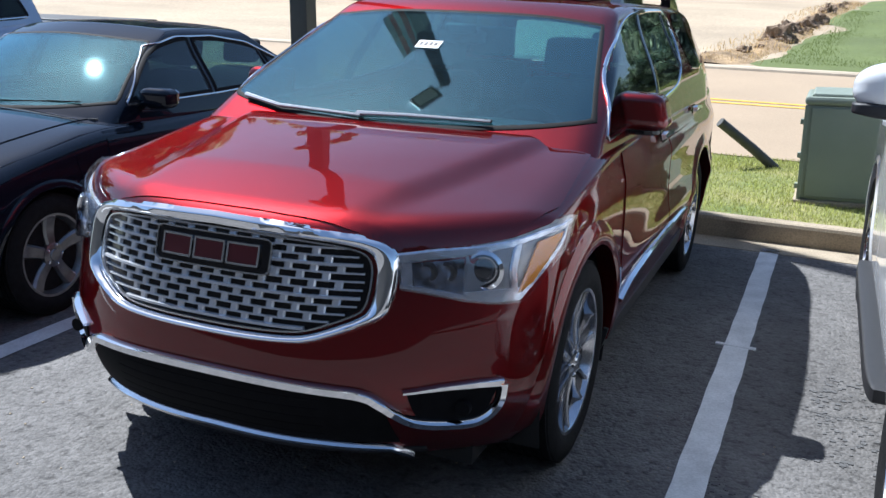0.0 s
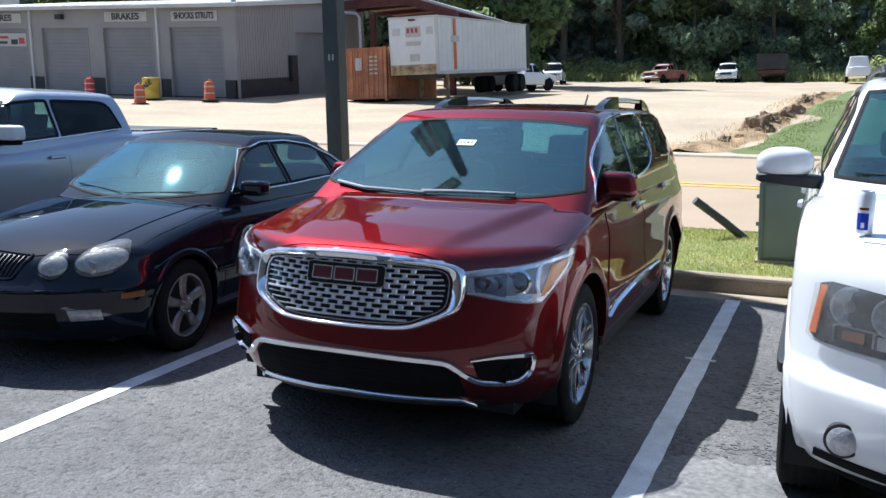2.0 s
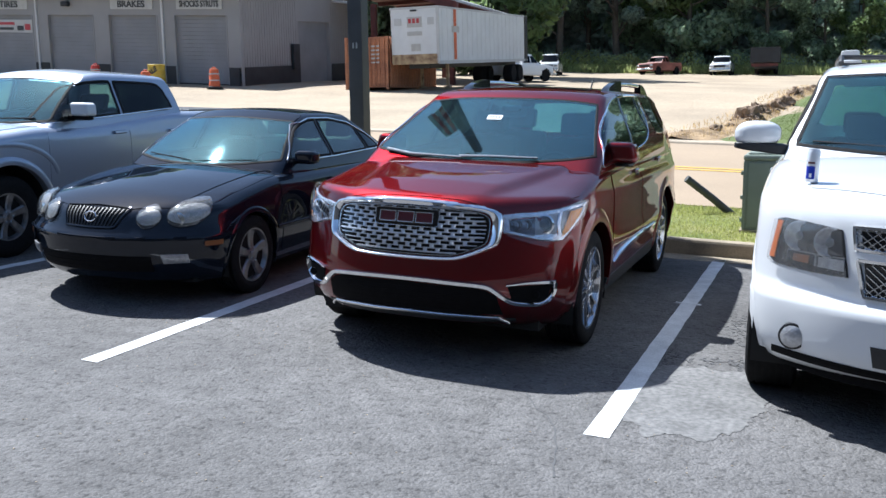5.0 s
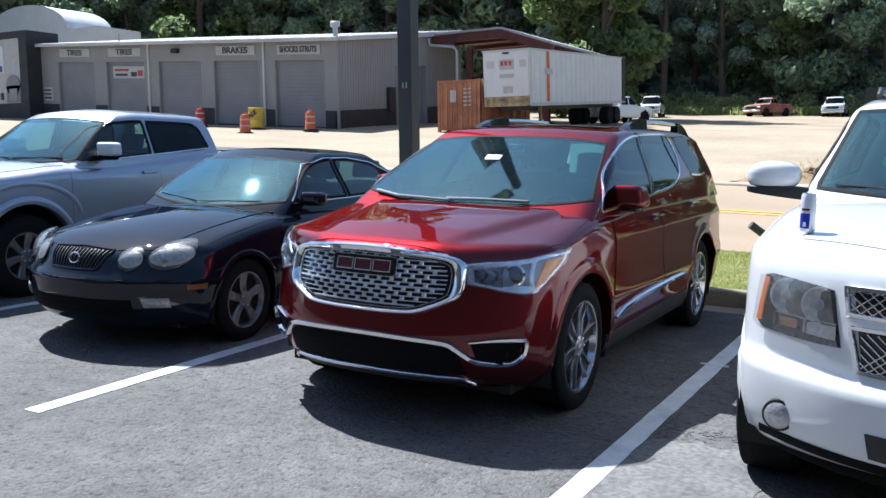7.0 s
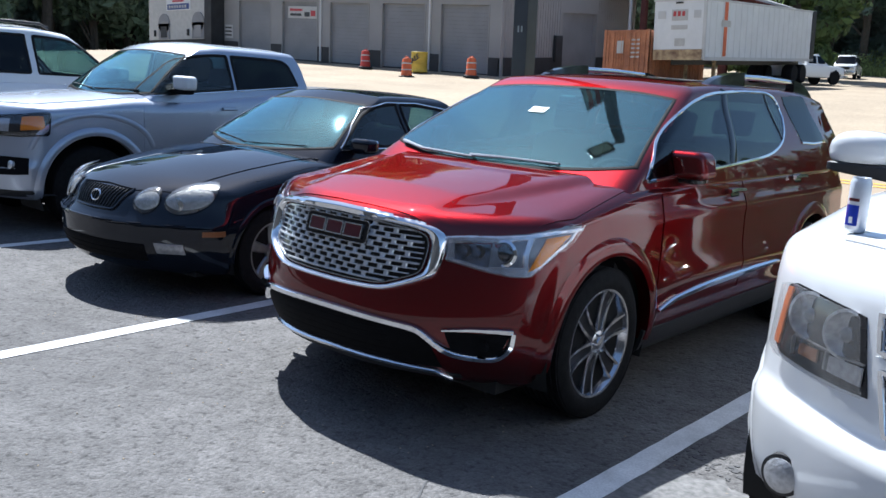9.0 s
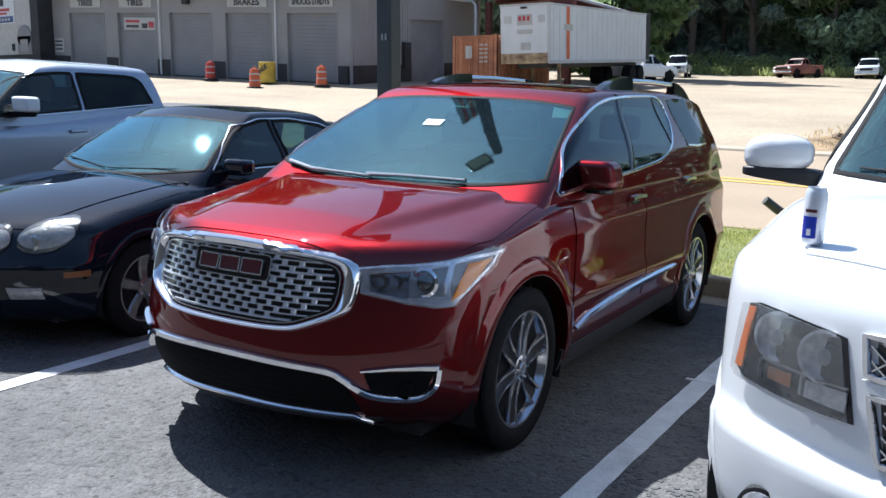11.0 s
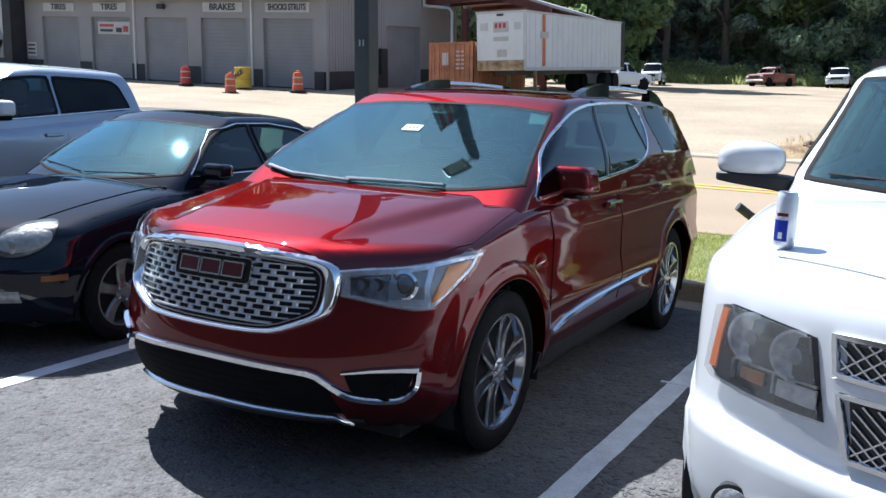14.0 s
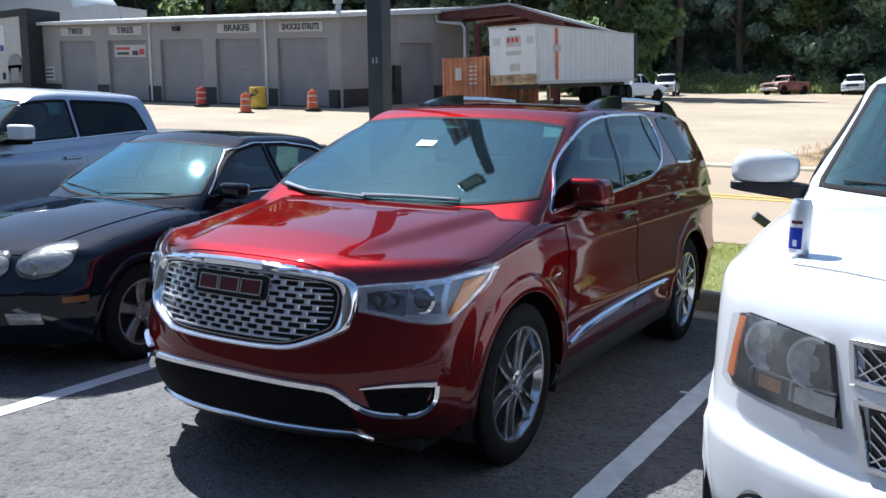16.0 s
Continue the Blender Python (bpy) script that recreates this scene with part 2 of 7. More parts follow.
ORANGE = mat("safety_orange", (0.62, 0.13, 0.04), 0.5, 0, vary=0.25, scale=4)
BARRELRED = mat("barrel_red", (0.5, 0.05, 0.03), 0.5, 0, vary=0.25, scale=4)
YELLOWBOARD = mat("yellow_board", (0.62, 0.45, 0.06), 0.6, 0, vary=0.3, scale=3)
BRONZE = mat("bronze_pole", (0.06, 0.058, 0.06), 0.45, 0.2, vary=0.2, scale=5, bump=0.05, bump_scale=60)
BOXGREEN = mat("cabinet_green", (0.2, 0.235, 0.19), 0.55, 0, vary=0.15, scale=2.5, bump=0.04, bump_scale=40)
PIPE = mat("dark_pipe", (0.08, 0.08, 0.075), 0.6, 0, vary=0.3, scale=8)
DIRT = mat("dry_dirt", (0.3, 0.215, 0.145), 0.95, 0, vary=0.5, scale=5, bump=0.8, bump_scale=25, dark=(0.13, 0.088, 0.058), grain=0.3, grain_scale=30)
RIDGE = mat("straw_dirt", (0.36, 0.25, 0.135), 0.95, 0, vary=0.5, scale=1.6, bump=0.9, bump_scale=25, dark=(0.15, 0.1, 0.055), grain=0.35, grain_scale=22)
LAWN = mat("lawn_grass", (0.105, 0.135, 0.034), 0.9, 0, vary=0.3, scale=0.35, bump=0.6, bump_scale=40, grain=0.22, grain_scale=18, grain_detail=6.0)
# Grey-green of the far woods, with aerial haze mixed into the colour.
FARWOOD = mat("hazed_far_woods", (0.16, 0.2, 0.19), 1.0, 0, vary=0.4, scale=0.35, grain=0.35, grain_scale=1.6, spec=0.0)
BARK = mat("bark", (0.11, 0.085, 0.065), 0.9, 0, vary=0.4, scale=6, bump=0.6, bump_scale=20)
PATCH = mat("patch_cement", (0.175, 0.172, 0.168), 0.85, 0, vary=0.6, scale=3.5, bump=0.4, bump_scale=60, grain=0.3, grain_scale=30, dark=(0.11, 0.108, 0.106), detail=10)
CRACK = mat("crack_fill", (0.09, 0.09, 0.092), 0.9)


def leafy(name, colour, spread=0.5, gloss=0.55):
    """Leaves whose colour differs from leaf to leaf, and that let some light through."""
    m = mat(name, colour, gloss)
    n, l = m.node_tree.nodes, m.node_tree.links
    b = n["Principled BSDF"]
    geo, ramp = n.new("ShaderNodeNewGeometry"), n.new("ShaderNodeValToRGB")
    ramp.color_ramp.elements[0].color = (*[c * (1 - spread) for c in colour], 1)
    ramp.color_ramp.elements[1].color = (*[min(1, c * (1 + spread)) for c in colour], 1)
    l.new(geo.outputs["Random Per Island"], ramp.inputs["Fac"])
    l.new(ramp.outputs["Color"], b.inputs["Base Color"])
    t, mix = n.new("ShaderNodeBsdfTranslucent"), n.new("ShaderNodeMixShader")
    thin = n.new("ShaderNodeVectorMath")
    thin.operation = "SCALE"
    thin.inputs["Scale"].default_value = 1.5
    l.new(ramp.outputs["Color"], thin.inputs[0]), l.new(thin.outputs[0], t.inputs["Color"])
    mix.inputs[0].default_value = 0.55
    l.new(b.outputs[0], mix.inputs[1]), l.new(t.outputs[0], mix.inputs[2])
    l.new(mix.outputs[0], n["Material Output"].inputs["Surface"])
    return m


LEAF = leafy("oak_leaves", (0.26, 0.325, 0.215))
LEAF2 = leafy("pine_needles", (0.23, 0.295, 0.235))
# Paler and bluer than the other leaves: distance haze put into the colour.
FARLEAF = leafy("haze_pale_leaves", (0.32, 0.39, 0.36), 0.35)
LAWNBLADE = leafy("lawn_blades", (0.11, 0.14, 0.034), 0.25)
LEAF3 = leafy("bright_leaves", (0.13, 0.18, 0.07))
BLADE = leafy("grass_blades", (0.27, 0.285, 0.085), 0.45)
WEED = leafy("dry_weeds", (0.3, 0.33, 0.13), 0.5)
HAZYLENS = glass("hazed_lens", (0.97, 0.97, 0.97), 0.045, 0.075, (0.45, 0.46, 0.46), 0.03)
DULLALLOY = mat("dull_alloy", (0.3, 0.3, 0.31), 0.35, 0.9, vary=0.3, scale=20)

# ---- mesh helpers ----


def part(name, bm, material, parent=None, label="", smooth=True, bevel=0.0):
    """Links a bmesh as one mesh object, under a thing or a part."""
    me = bpy.data.meshes.new(name)
    bmesh.ops.recalc_face_normals(bm, faces=bm.faces)
    for f in bm.faces:
        f.smooth = smooth
    bm.to_mesh(me)
    bm.free()
    me.materials.append(material)
    ob = new(name, me)
    if parent is not None:
        ob.parent = parent
    if bevel:
        mod = ob.modifiers.new("bevel", "BEVEL")
        mod.width, mod.segments, mod.limit_method = bevel, 2, "ANGLE"
        mod.angle_limit = radians(35)
    if smooth:
        me.set_sharp_from_angle(angle=radians(38))
    if label:
        ob["label"] = label
    return ob


def thing(name, label, category, at=(0, 0, 0), turn=0.0, group="", kind="", tilted=False):
    ob = new(name)
    ob.matrix_world = (LOT if tilted else Matrix()) @ pose(*at, 0, 0, turn)
    return tagged(ob, label, category, group, kind)


def box(x0, x1, y0, y1, z0, z1, bm=None):
    bm = bm or bmesh.new()
    v = [bm.verts.new((x, y, z)) for z in (z0, z1) for x, y in ((x0, y0), (x1, y0), (x1, y1), (x0, y1))]
    for f in ((3, 2, 1, 0), (4, 5, 6, 7), (0, 1, 5, 4), (1, 2, 6, 5), (2, 3, 7, 6), (3, 0, 4, 7)):
        bm.faces.new([v[i] for i in f])
    return bm


def lathe(profile, n=32, axis="x", bm=None, at=(0, 0, 0)):
    """Turns (radius, along) points round an axis."""
    bm = bm or bmesh.new()
    rings = []
    for r, a in profile:
        ring = []
        for i in range(n):
            c, s = math.cos(2 * math.pi * i / n) * r, math.sin(2 * math.pi * i / n) * r
            p = {"x": (a, c, s), "y": (c, a, s), "z": (c, s, a)}[axis]
            ring.append(bm.verts.new((p[0] + at[0], p[1] + at[1], p[2] + at[2])))
        rings.append(ring)
    for a, b in zip(rings, rings[1:]):
        for i in range(n):
            bm.faces.new((a[i], a[(i + 1) % n], b[(i + 1) % n], b[i]))
    for ring in (rings[0], rings[-1]):
        bm.faces.new(ring)
    return bm


def tube(points, radius, n=8, bm=None, closed=False):
    """A round bar along points; radius is one number or one a point."""
    bm = bm or bmesh.new()
    pts = [Vector(p) for p in points]
    rings, up = [], None
    for i, p in enumerate(pts):
        d = (pts[min(i + 1, len(pts) - 1)] - pts[max(i - 1, 0)]).normalized()
        if up is None:
            up = Vector((0, 0, 1)) if abs(d.z) < 0.9 else Vector((1, 0, 0))
        a = d.cross(up).normalized()
        up = a.cross(d).normalized()
        r = radius[i] if isinstance(radius, (list, tuple)) else radius
        rings.append([bm.verts.new(p + (a * math.cos(2 * math.pi * k / n) + up * math.sin(2 * math.pi * k / n)) * r) for k in range(n)])
    for a, b in zip(rings, rings[1:]):
        for i in range(n):
            bm.faces.new((a[i], a[(i + 1) % n], b[(i + 1) % n], b[i]))
    bm.faces.new(rings[0]), bm.faces.new(rings[-1])
    return bm


def curve(points):
    """A smooth function through (x, y) points, flat slopes limited so that it does not overshoot."""
    xs, ys = np.array([p[0] for p in points], float), np.array([p[1] for p in points], float)
    h = np.diff(xs)
    d = np.diff(ys) / h
    m = np.zeros(len(xs))
    m[0], m[-1] = d[0], d[-1]
    for i in range(1, len(xs) - 1):
        m[i] = 0 if d[i - 1] * d[i] <= 0 else 2 * d[i - 1] * d[i] / (d[i - 1] + d[i])

    def f(x):
        if x <= xs[0]:
            return float(ys[0])
        if x >= xs[-1]:
            return float(ys[-1])
        i = int(np.searchsorted(xs, x)) - 1
        t = (x - xs[i]) / h[i]
        return float(ys[i] * (1 + 2 * t) * (1 - t) ** 2 + m[i] * h[i] * t * (1 - t) ** 2 + ys[i + 1] * t * t * (3 - 2 * t) + m[i + 1] * h[i] * t * t * (t - 1))
    return f


def lines_of(n, r, m):
    """Grid lines from -1 to 1 with m extra steps inside the rounded ends."""
    ends = [-1 + r * (1 - math.cos(math.pi / 2 * k / m)) for k in range(m)]
    mid = [-1 + r + (2 - 2 * r) * k / n for k in range(n + 1)]
    return ends + mid + [-e for e in reversed(ends)]


def shell(fmap, n, r, gone=None, snap=None):
    """A rounded box of grid faces, bent into shape by fmap(x, y, z) on the unit cube. gone(centre) leaves faces out."""
    g = [lines_of(n[i], r[i], 5) for i in range(3)]
    bm, made = bmesh.new(), {}

    def vert(i, j, k):
        key = (i, j, k)
        if key not in made:
            p = Vector((g[0][i], g[1][j], g[2][k]))
            q = Vector([max(-(1 - r[a]), min(1 - r[a], p[a])) for a in range(3)])
            d = Vector([(p[a] - q[a]) / r[a] for a in range(3)])
            if d.length > 1e-9:
                d.normalize()
            p = Vector(fmap(*[q[a] + d[a] * r[a] for a in range(3)]))
            if snap:
                p = snap(p)
            made[key] = bm.verts.new(p)
        return made[key]
    N = [len(a) - 1 for a in g]
    for axis in range(3):
        a, b = [c for c in range(3) if c != axis]
        for end in (0, N[axis]):
            for i in range(N[a]):
                for j in range(N[b]):
                    vs = []
                    for di, dj in ((0, 0), (1, 0), (1, 1), (0, 1)):
                        idx = [0, 0, 0]
                        idx[axis], idx[a], idx[b] = end, i + di, j + dj
                        vs.append(vert(*idx))
                    c = sum((v.co for v in vs), Vector()) / 4
                    if gone and gone(c):
                        continue
                    try:
                        bm.faces.new(vs)
                    except ValueError:
                        pass
    loose = [v for v in bm.verts if not v.link_faces]
    bmesh.ops.delete(bm, geom=loose, context="VERTS")
    bmesh.ops.recalc_face_normals(bm, faces=bm.faces)
    return bm


def tree_of(bm):
    return bvhtree.BVHTree.FromBMesh(bm)


def onto(tree, p, off=0.0, way=None):
    """The place on a surface nearest to p, or met from p along way, lifted off it."""
    p = Vector(p)
    if way is not None:
        hit = tree.ray_cast(p, Vector(way))
        if hit[0] is None:
            hit = tree.find_nearest(p)
    else:
        hit = tree.find_nearest(p)
    n = hit[1]
    if way is not None and n.dot(Vector(way)) > 0:
        n = -n
    return hit[0] + n * off, n


def resample(points, n, closed=False):
    pts = [Vector(p) for p in points]
    if closed:
        pts.append(pts[0].copy())
    ls = [0.0]
    for a, b in zip(pts, pts[1:]):
        ls.append(ls[-1] + (b - a).length)
    out = []
    for k in range(n):
        s = ls[-1] * k / (n if closed else n - 1)
        i = 0
        while i < len(pts) - 2 and ls[i + 1] < s:
            i += 1
        t = (s - ls[i]) / max(1e-9, ls[i + 1] - ls[i])
        out.append(pts[i].lerp(pts[i + 1], min(1, t)))
    return out


def smooth_line(points, n=4, closed=False):
    """Catmull-Rom through points."""
    p = [Vector(q) for q in points]
    out, m = [], len(p)
    for i in range(m if closed else m - 1):
        a, b, c, d = (p[(i + k) % m] if closed else p[min(max(i + k, 0), m - 1)] for k in (-1, 0, 1, 2))
        for k in range(n):
            t = k / n
            out.append(0.5 * (2 * b + (c - a) * t + (2 * a - 5 * b + 4 * c - d) * t * t + (3 * b - a - 3 * c + d) * t ** 3))
    if not closed:
        out.append(p[-1])
    return out


def panel(tree, top, bottom, off, thick, nu=24, nv=8, way=None, bm=None, dome=0.0, ridge=0.0):
    """A plate that lies on a surface between an upper and a lower line."""
    bm = bm or bmesh.new()
    a, b = resample(top, nu), resample(bottom, nu)
    lay = []
    for side in (off, off - thick):
        grid = []
        for i in range(nu):
            row = []
            for j in range(nv):
                t, s = j / (nv - 1), i / (nu - 1)
                bulge = dome * (1 - (2 * t - 1) ** 2) * (1 - (2 * s - 1) ** 2) + ridge * (1 - (2 * t - 1) ** 2)
                row.append(bm.verts.new(onto(tree, a[i].lerp(b[i], t), side + bulge, way)[0]))
            grid.append(row)
        lay.append(grid)
    for grid in lay:
        for i in range(nu - 1):
            for j in range(nv - 1):
                bm.faces.new((grid[i][j], grid[i + 1][j], grid[i + 1][j + 1], grid[i][j + 1]))
    f, k = lay
    for i in range(nu - 1):
        for j in (0, nv - 1):
            bm.faces.new((f[i][j], f[i + 1][j], k[i + 1][j], k[i][j]))
    for j in range(nv - 1):
        for i in (0, nu - 1):
            bm.faces.new((f[i][j], f[i][j + 1], k[i][j + 1], k[i][j]))
    return bm


def ribbon(tree, line, width, off, closed=False, way=None, bm=None, n=60, sink=0.01, wide=None):
    """A moulding of domed section along a line on a surface."""
    bm = bm or bmesh.new()
    pts = resample(line, n, closed)
    rings = []
    for i, p in enumerate(pts):
        q, nor = onto(tree, p, 0, way)
        nxt = pts[(i + 1) % n] if closed else pts[min(i + 1, n - 1)]
        prv = pts[(i - 1) % n] if closed else pts[max(i - 1, 0)]
        d = (nxt - prv).normalized()
        side = nor.cross(d).normalized()
        w = (wide(i / (n - 1)) if wide else width) / 2
        sec = ((-w, -sink), (-w, off * 0.55), (-w * 0.6, off), (w * 0.6, off), (w, off * 0.55), (w, -sink))
        rings.append([bm.verts.new(q + side * a + nor * b) for a, b in sec])
    m = n if closed else n - 1
    for i in range(m):
        a, b = rings[i], rings[(i + 1) % n]
        for k in range(len(a)):
            bm.faces.new((a[k], a[(k + 1) % len(a)], b[(k + 1) % len(a)], b[k]))
    if not closed:
        bm.faces.new(rings[0]), bm.faces.new(rings[-1])
    return bm


def inside(poly, x, y):
    ok, j = False, len(poly) - 1
    for i in range(len(poly)):
        (xi, yi), (xj, yj) = poly[i], poly[j]
        if (yi > y) != (yj > y) and x < (xj - xi) * (y - yi) / (yj - yi) + xi:
            ok = not ok
        j = i
    return ok


RISE = curve([(4.9, 0.15), (8.4, 0.13), (17.4, 0.6), (27, 1.05), (31.5, 1.27), (35, 1.68), (50, 2.42), (80, 3.9), (110, 5.3), (200, 9.0), (900, 40.0)])
SIDE = curve([(-300, 3.2), (-60, 2.7), (-47, 2.1), (-35, 1.5), (-28, 1.16), (-20, 0.75), (0, 0.0), (15, -0.52), (30, -0.7), (300, -0.8)])


def height(x, y):
    return RISE(y) + (-0.0349 * x if -18 < x < 13 else SIDE(x))


def sheet(x0, x1, y0, y1, nx, ny, lift=0.0, rough=0.0, bm=None):
    bm = bm or bmesh.new()
    xs = [x0 + (x1 - x0) * i / nx for i in range(nx + 1)]
    ys = [y0 + (y1 - y0) * j / ny for j in range(ny + 1)]
    g = [[bm.verts.new((x, y, height(x, y) + lift + (rough * noise.noise((x * 0.8, y * 0.8, 0.3)) if rough else 0))) for y in ys] for x in xs]
    for i in range(nx):
        for j in range(ny):
            bm.faces.new((g[i][j], g[i + 1][j], g[i + 1][j + 1], g[i][j + 1]))
    return bm


def setting(name, bm, material, label, category, tilted=True, smooth=False, bevel=0.0, group=""):
    ob = part(name, bm, material, smooth=smooth, bevel=bevel)
    if tilted:
        ob.matrix_world = LOT
    return tagged(ob, label, category, group, "structure")


setting("pavement", box(-16, 14, -40, 4.6, -0.5, 0.0), ASPHALT, "dark weathered asphalt of the parking lot", "pavement")
far_ground = bmesh.new()
for a, b, n in ((-400, -16, 12), (14, 400, 12)):
    sheet(a, b, -60, 8.6, n, 4, -0.02, bm=far_ground)
setting("ground_beyond", far_ground, ASPHALT, "asphalt going on beside the parking lot", "ground", False)
setting("ground_behind", box(-40, 40, -300, -40, -0.5, -0.01), ASPHALT, "asphalt going on behind the parking lot", "ground")
setting("ground", sheet(-400, 400, 17.3, 420, 90, 100), GRAVEL, "pale tan gravel yard rising behind the road", "ground", False, True)
setting("kerb", box(-16, 14, 4.92, 5.08, -0.2, 0.165), CONCRETE, "weathered tan concrete kerb along the parking lot", "kerb", bevel=0.03)
setting("gutter", box(-16, 14, 4.6, 4.92, -0.2, 0.004), CONCRETE, "pale concrete gutter strip at the kerb's foot", "gutter")
setting("grass_verge", sheet(-16, 14, 5.08, 8.5, 60, 12, 0.0, 0.02), SOIL, "strip of green grass between kerb and road", "grass", False, True)
setting("road", sheet(-400, 400, 8.4, 17.4, 80, 8, 0.01), ROADMAT, "sun-bleached tan road surface", "road", False, True)
for k, y in enumerate((12.85, 13.15)):
    setting("road_line", sheet(-300, 300, y - 0.06, y + 0.06, 60, 1, 0.018), YELLOW, "faded yellow centre line on the road", "road line", False, True, group="road lines")
bm, rows = bmesh.new(), []
for i in range(161):
    x = -200 + 2.5 * i
    rows.append([bm.verts.new((x, y, height(x, 17.5) + z)) for y, z in ((17.2, -0.03), (17.24, 0.04), (17.32, 0.07), (17.72, 0.07), (17.8, -0.05))])
for a, b in zip(rows, rows[1:]):
    for k in range(4):
        bm.faces.new((a[k], a[k + 1], b[k + 1], b[k]))
setting("road_kerb", bm, PALEKERB, "pale concrete kerb along the far road edge", "kerb", False)


def parking_line(x0, y0, x1, y1, w=0.125):
    """A painted line with slightly ragged edges."""
    bm, n = bmesh.new(), 60
    a, b = Vector((x0, y0, 0.004)), Vector((x1, y1, 0.004))
    rows = []
    for i in range(n + 1):
        p = a.lerp(b, i / n)
        e = [0.006 * noise.noise((p.y * 5, s * 3 + x0, 1)) for s in (0, 1)]
        rows.append((bm.verts.new(p + Vector((-w / 2 + e[0], 0, 0))), bm.verts.new(p + Vector((w / 2 + e[1], 0, 0)))))
    for r, q in zip(rows, rows[1:]):
        bm.faces.new((r[0], r[1], q[1], q[0]))
    setting("parking_line", bm, LINE, "worn white painted parking line on asphalt", "parking line", group="parking lines")


parking_line(1.366, -0.66, 1.418, 4.72)
parking_line(-1.694, -0.79, -1.83, 4.72)
parking_line(-4.5, -0.9, -4.45, 4.72)
parking_line(-7.5, -0.9, -7.4, 4.72)
parking_line(4.6, -0.7, 4.65, 4.72)

# Unseen wall, added behind the camera to cut sky fill and darken reflections.
setting("wall_south", box(-60, 60, -12.3, -12, -1.5, 7.0), DARKBASE, "plain dark unseen wall added behind the lot to block sky light", "wall")

# ---- vehicles ----


def body_of(s, holes=True):
    """Lower body of a vehicle, nose at y = 0 and pointing to -y."""
    hw, vz, top, base, front, rear, zb = (curve(s[k]) for k in ("plan", "side", "top", "crown", "front", "rear", "bottom"))
    half, bow, L = s["half"], s["bow"], s["length"]
    ridge = s.get("ridge")

    def fmap(u, v, w):
        t = (v + 1) / 2
        y = t * L
        for _ in range(2):
            zt = top(y) - base(y) * u * u
            if ridge:
                zt += ridge(abs(u) * half, y)
            z = zb(y) + (zt - zb(y)) * (w + 1) / 2
            yf = front(z) + bow * abs(u) ** s.get("bow_power", 2.6)
            yr = L - rear(z) - 0.28 * abs(u) ** 3
            y = yf + (yr - yf) * t
        x = u * half * hw(y) * vz(z)
        if "flank" in s:
            x += math.copysign(s["flank"](y, z), u) * min(1, max(0, (abs(u) - 0.9) * 10))
        return x, y, z
    R, wheels = s["arch"], s["axles"]

    def snap(p):
        if abs(p.x) > half * 0.55:
            for wy in wheels:
                d = Vector((0, p.y - wy, p.z - s["hub"]))
                if abs(d.length - R) < 0.03 and d.length > 1e-6:
                    e = d.normalized() * R
                    return Vector((p.x, wy + e.y, s["hub"] + e.z))
        return p

    def gone(c):
        if not holes:
            return False
        if abs(c.x) > half * 0.6:
            for wy in wheels:
                if math.hypot(c.y - wy, c.z - s["hub"]) < R - 0.004:
                    return True
        x0, y0, y1, z0 = s["deck"]
        if abs(c.x) < x0 and y0 < c.y < y1 and c.z > z0:
            return True
        return s["gone"](c) if "gone" in s else False
    return shell(fmap, s.get("grid", (36, 120, 30)), s.get("round", (0.12, 0.04, 0.16)), gone, snap)


def cabin_of(s, gone=None):
    """Greenhouse from the belt up."""
    yf, yr, roof, wid, plan = curve(s["screen"]), curve(s["tail"]), curve(s["roof"]), curve(s["width"]), curve(s["plan"])
    zb = s["belt"]

    def fmap(u, v, w):
        t = (v + 1) / 2
        y = 2.5
        for _ in range(3):
            zt = roof(y) - s["crown"] * u * u
            z = zb + (zt - zb) * (w + 1) / 2
            a, b = yf(z) + s["bow"] * u * u, yr(z) - s["bow"] * 0.5 * u * u
            y = a + (b - a) * t
        return u * wid(z) * plan(y), y, z
    return shell(fmap, s.get("grid", (40, 90, 34)), s.get("round", (0.1, 0.04, 0.16)), gone)


def arch_lip(tree, parent, s, wy, side, material, out=0.012, wide=0.05, name="wheel_arch", a0=-8, a1=188):
    """The rolled edge of a wheel arch, and the dark well behind it."""
    R, hub, bm, rings = s["arch"], s["hub"], bmesh.new(), []
    n = 36
    for i in range(n + 1):
        a = radians(a0 + (a1 - a0) * i / n)
        ring = []
        for r, o in ((R - 0.012, -0.06), (R - 0.012, out * 0.7), (R + 0.01, out), (R + wide * 0.6, out * 0.75), (R + wide, -0.004)):
            y, z = wy + math.cos(a) * r, hub + math.sin(a) * r
            hit = tree.ray_cast(Vector((side * 2, y, z)), Vector((-side, 0, 0)))
            x = abs(hit[0].x) if hit[0] else s["half"] * 0.97
            ring.append(bm.verts.new((side * (x + o), y, z)))
        rings.append(ring)
    for a, b in zip(rings, rings[1:]):
        for k in range(4):
            bm.faces.new((a[k], a[k + 1], b[k + 1], b[k]))
    part(name, bm, material, parent)
    bm = bmesh.new()
    inner = [[bm.verts.new((side * x, wy + math.cos(radians(-20 + 220 * i / 20)) * (R + 0.01), hub + math.sin(radians(-20 + 220 * i / 20)) * (R + 0.01))) for x in (s["half"] - 0.03, s["half"] * 0.5)] for i in range(21)]
    for a, b in zip(inner, inner[1:]):
        bm.faces.new((a[0], a[1], b[1], b[0]))
    bm.faces.new([r[1] for r in inner])
    part("wheel_well", bm, WELL, parent)


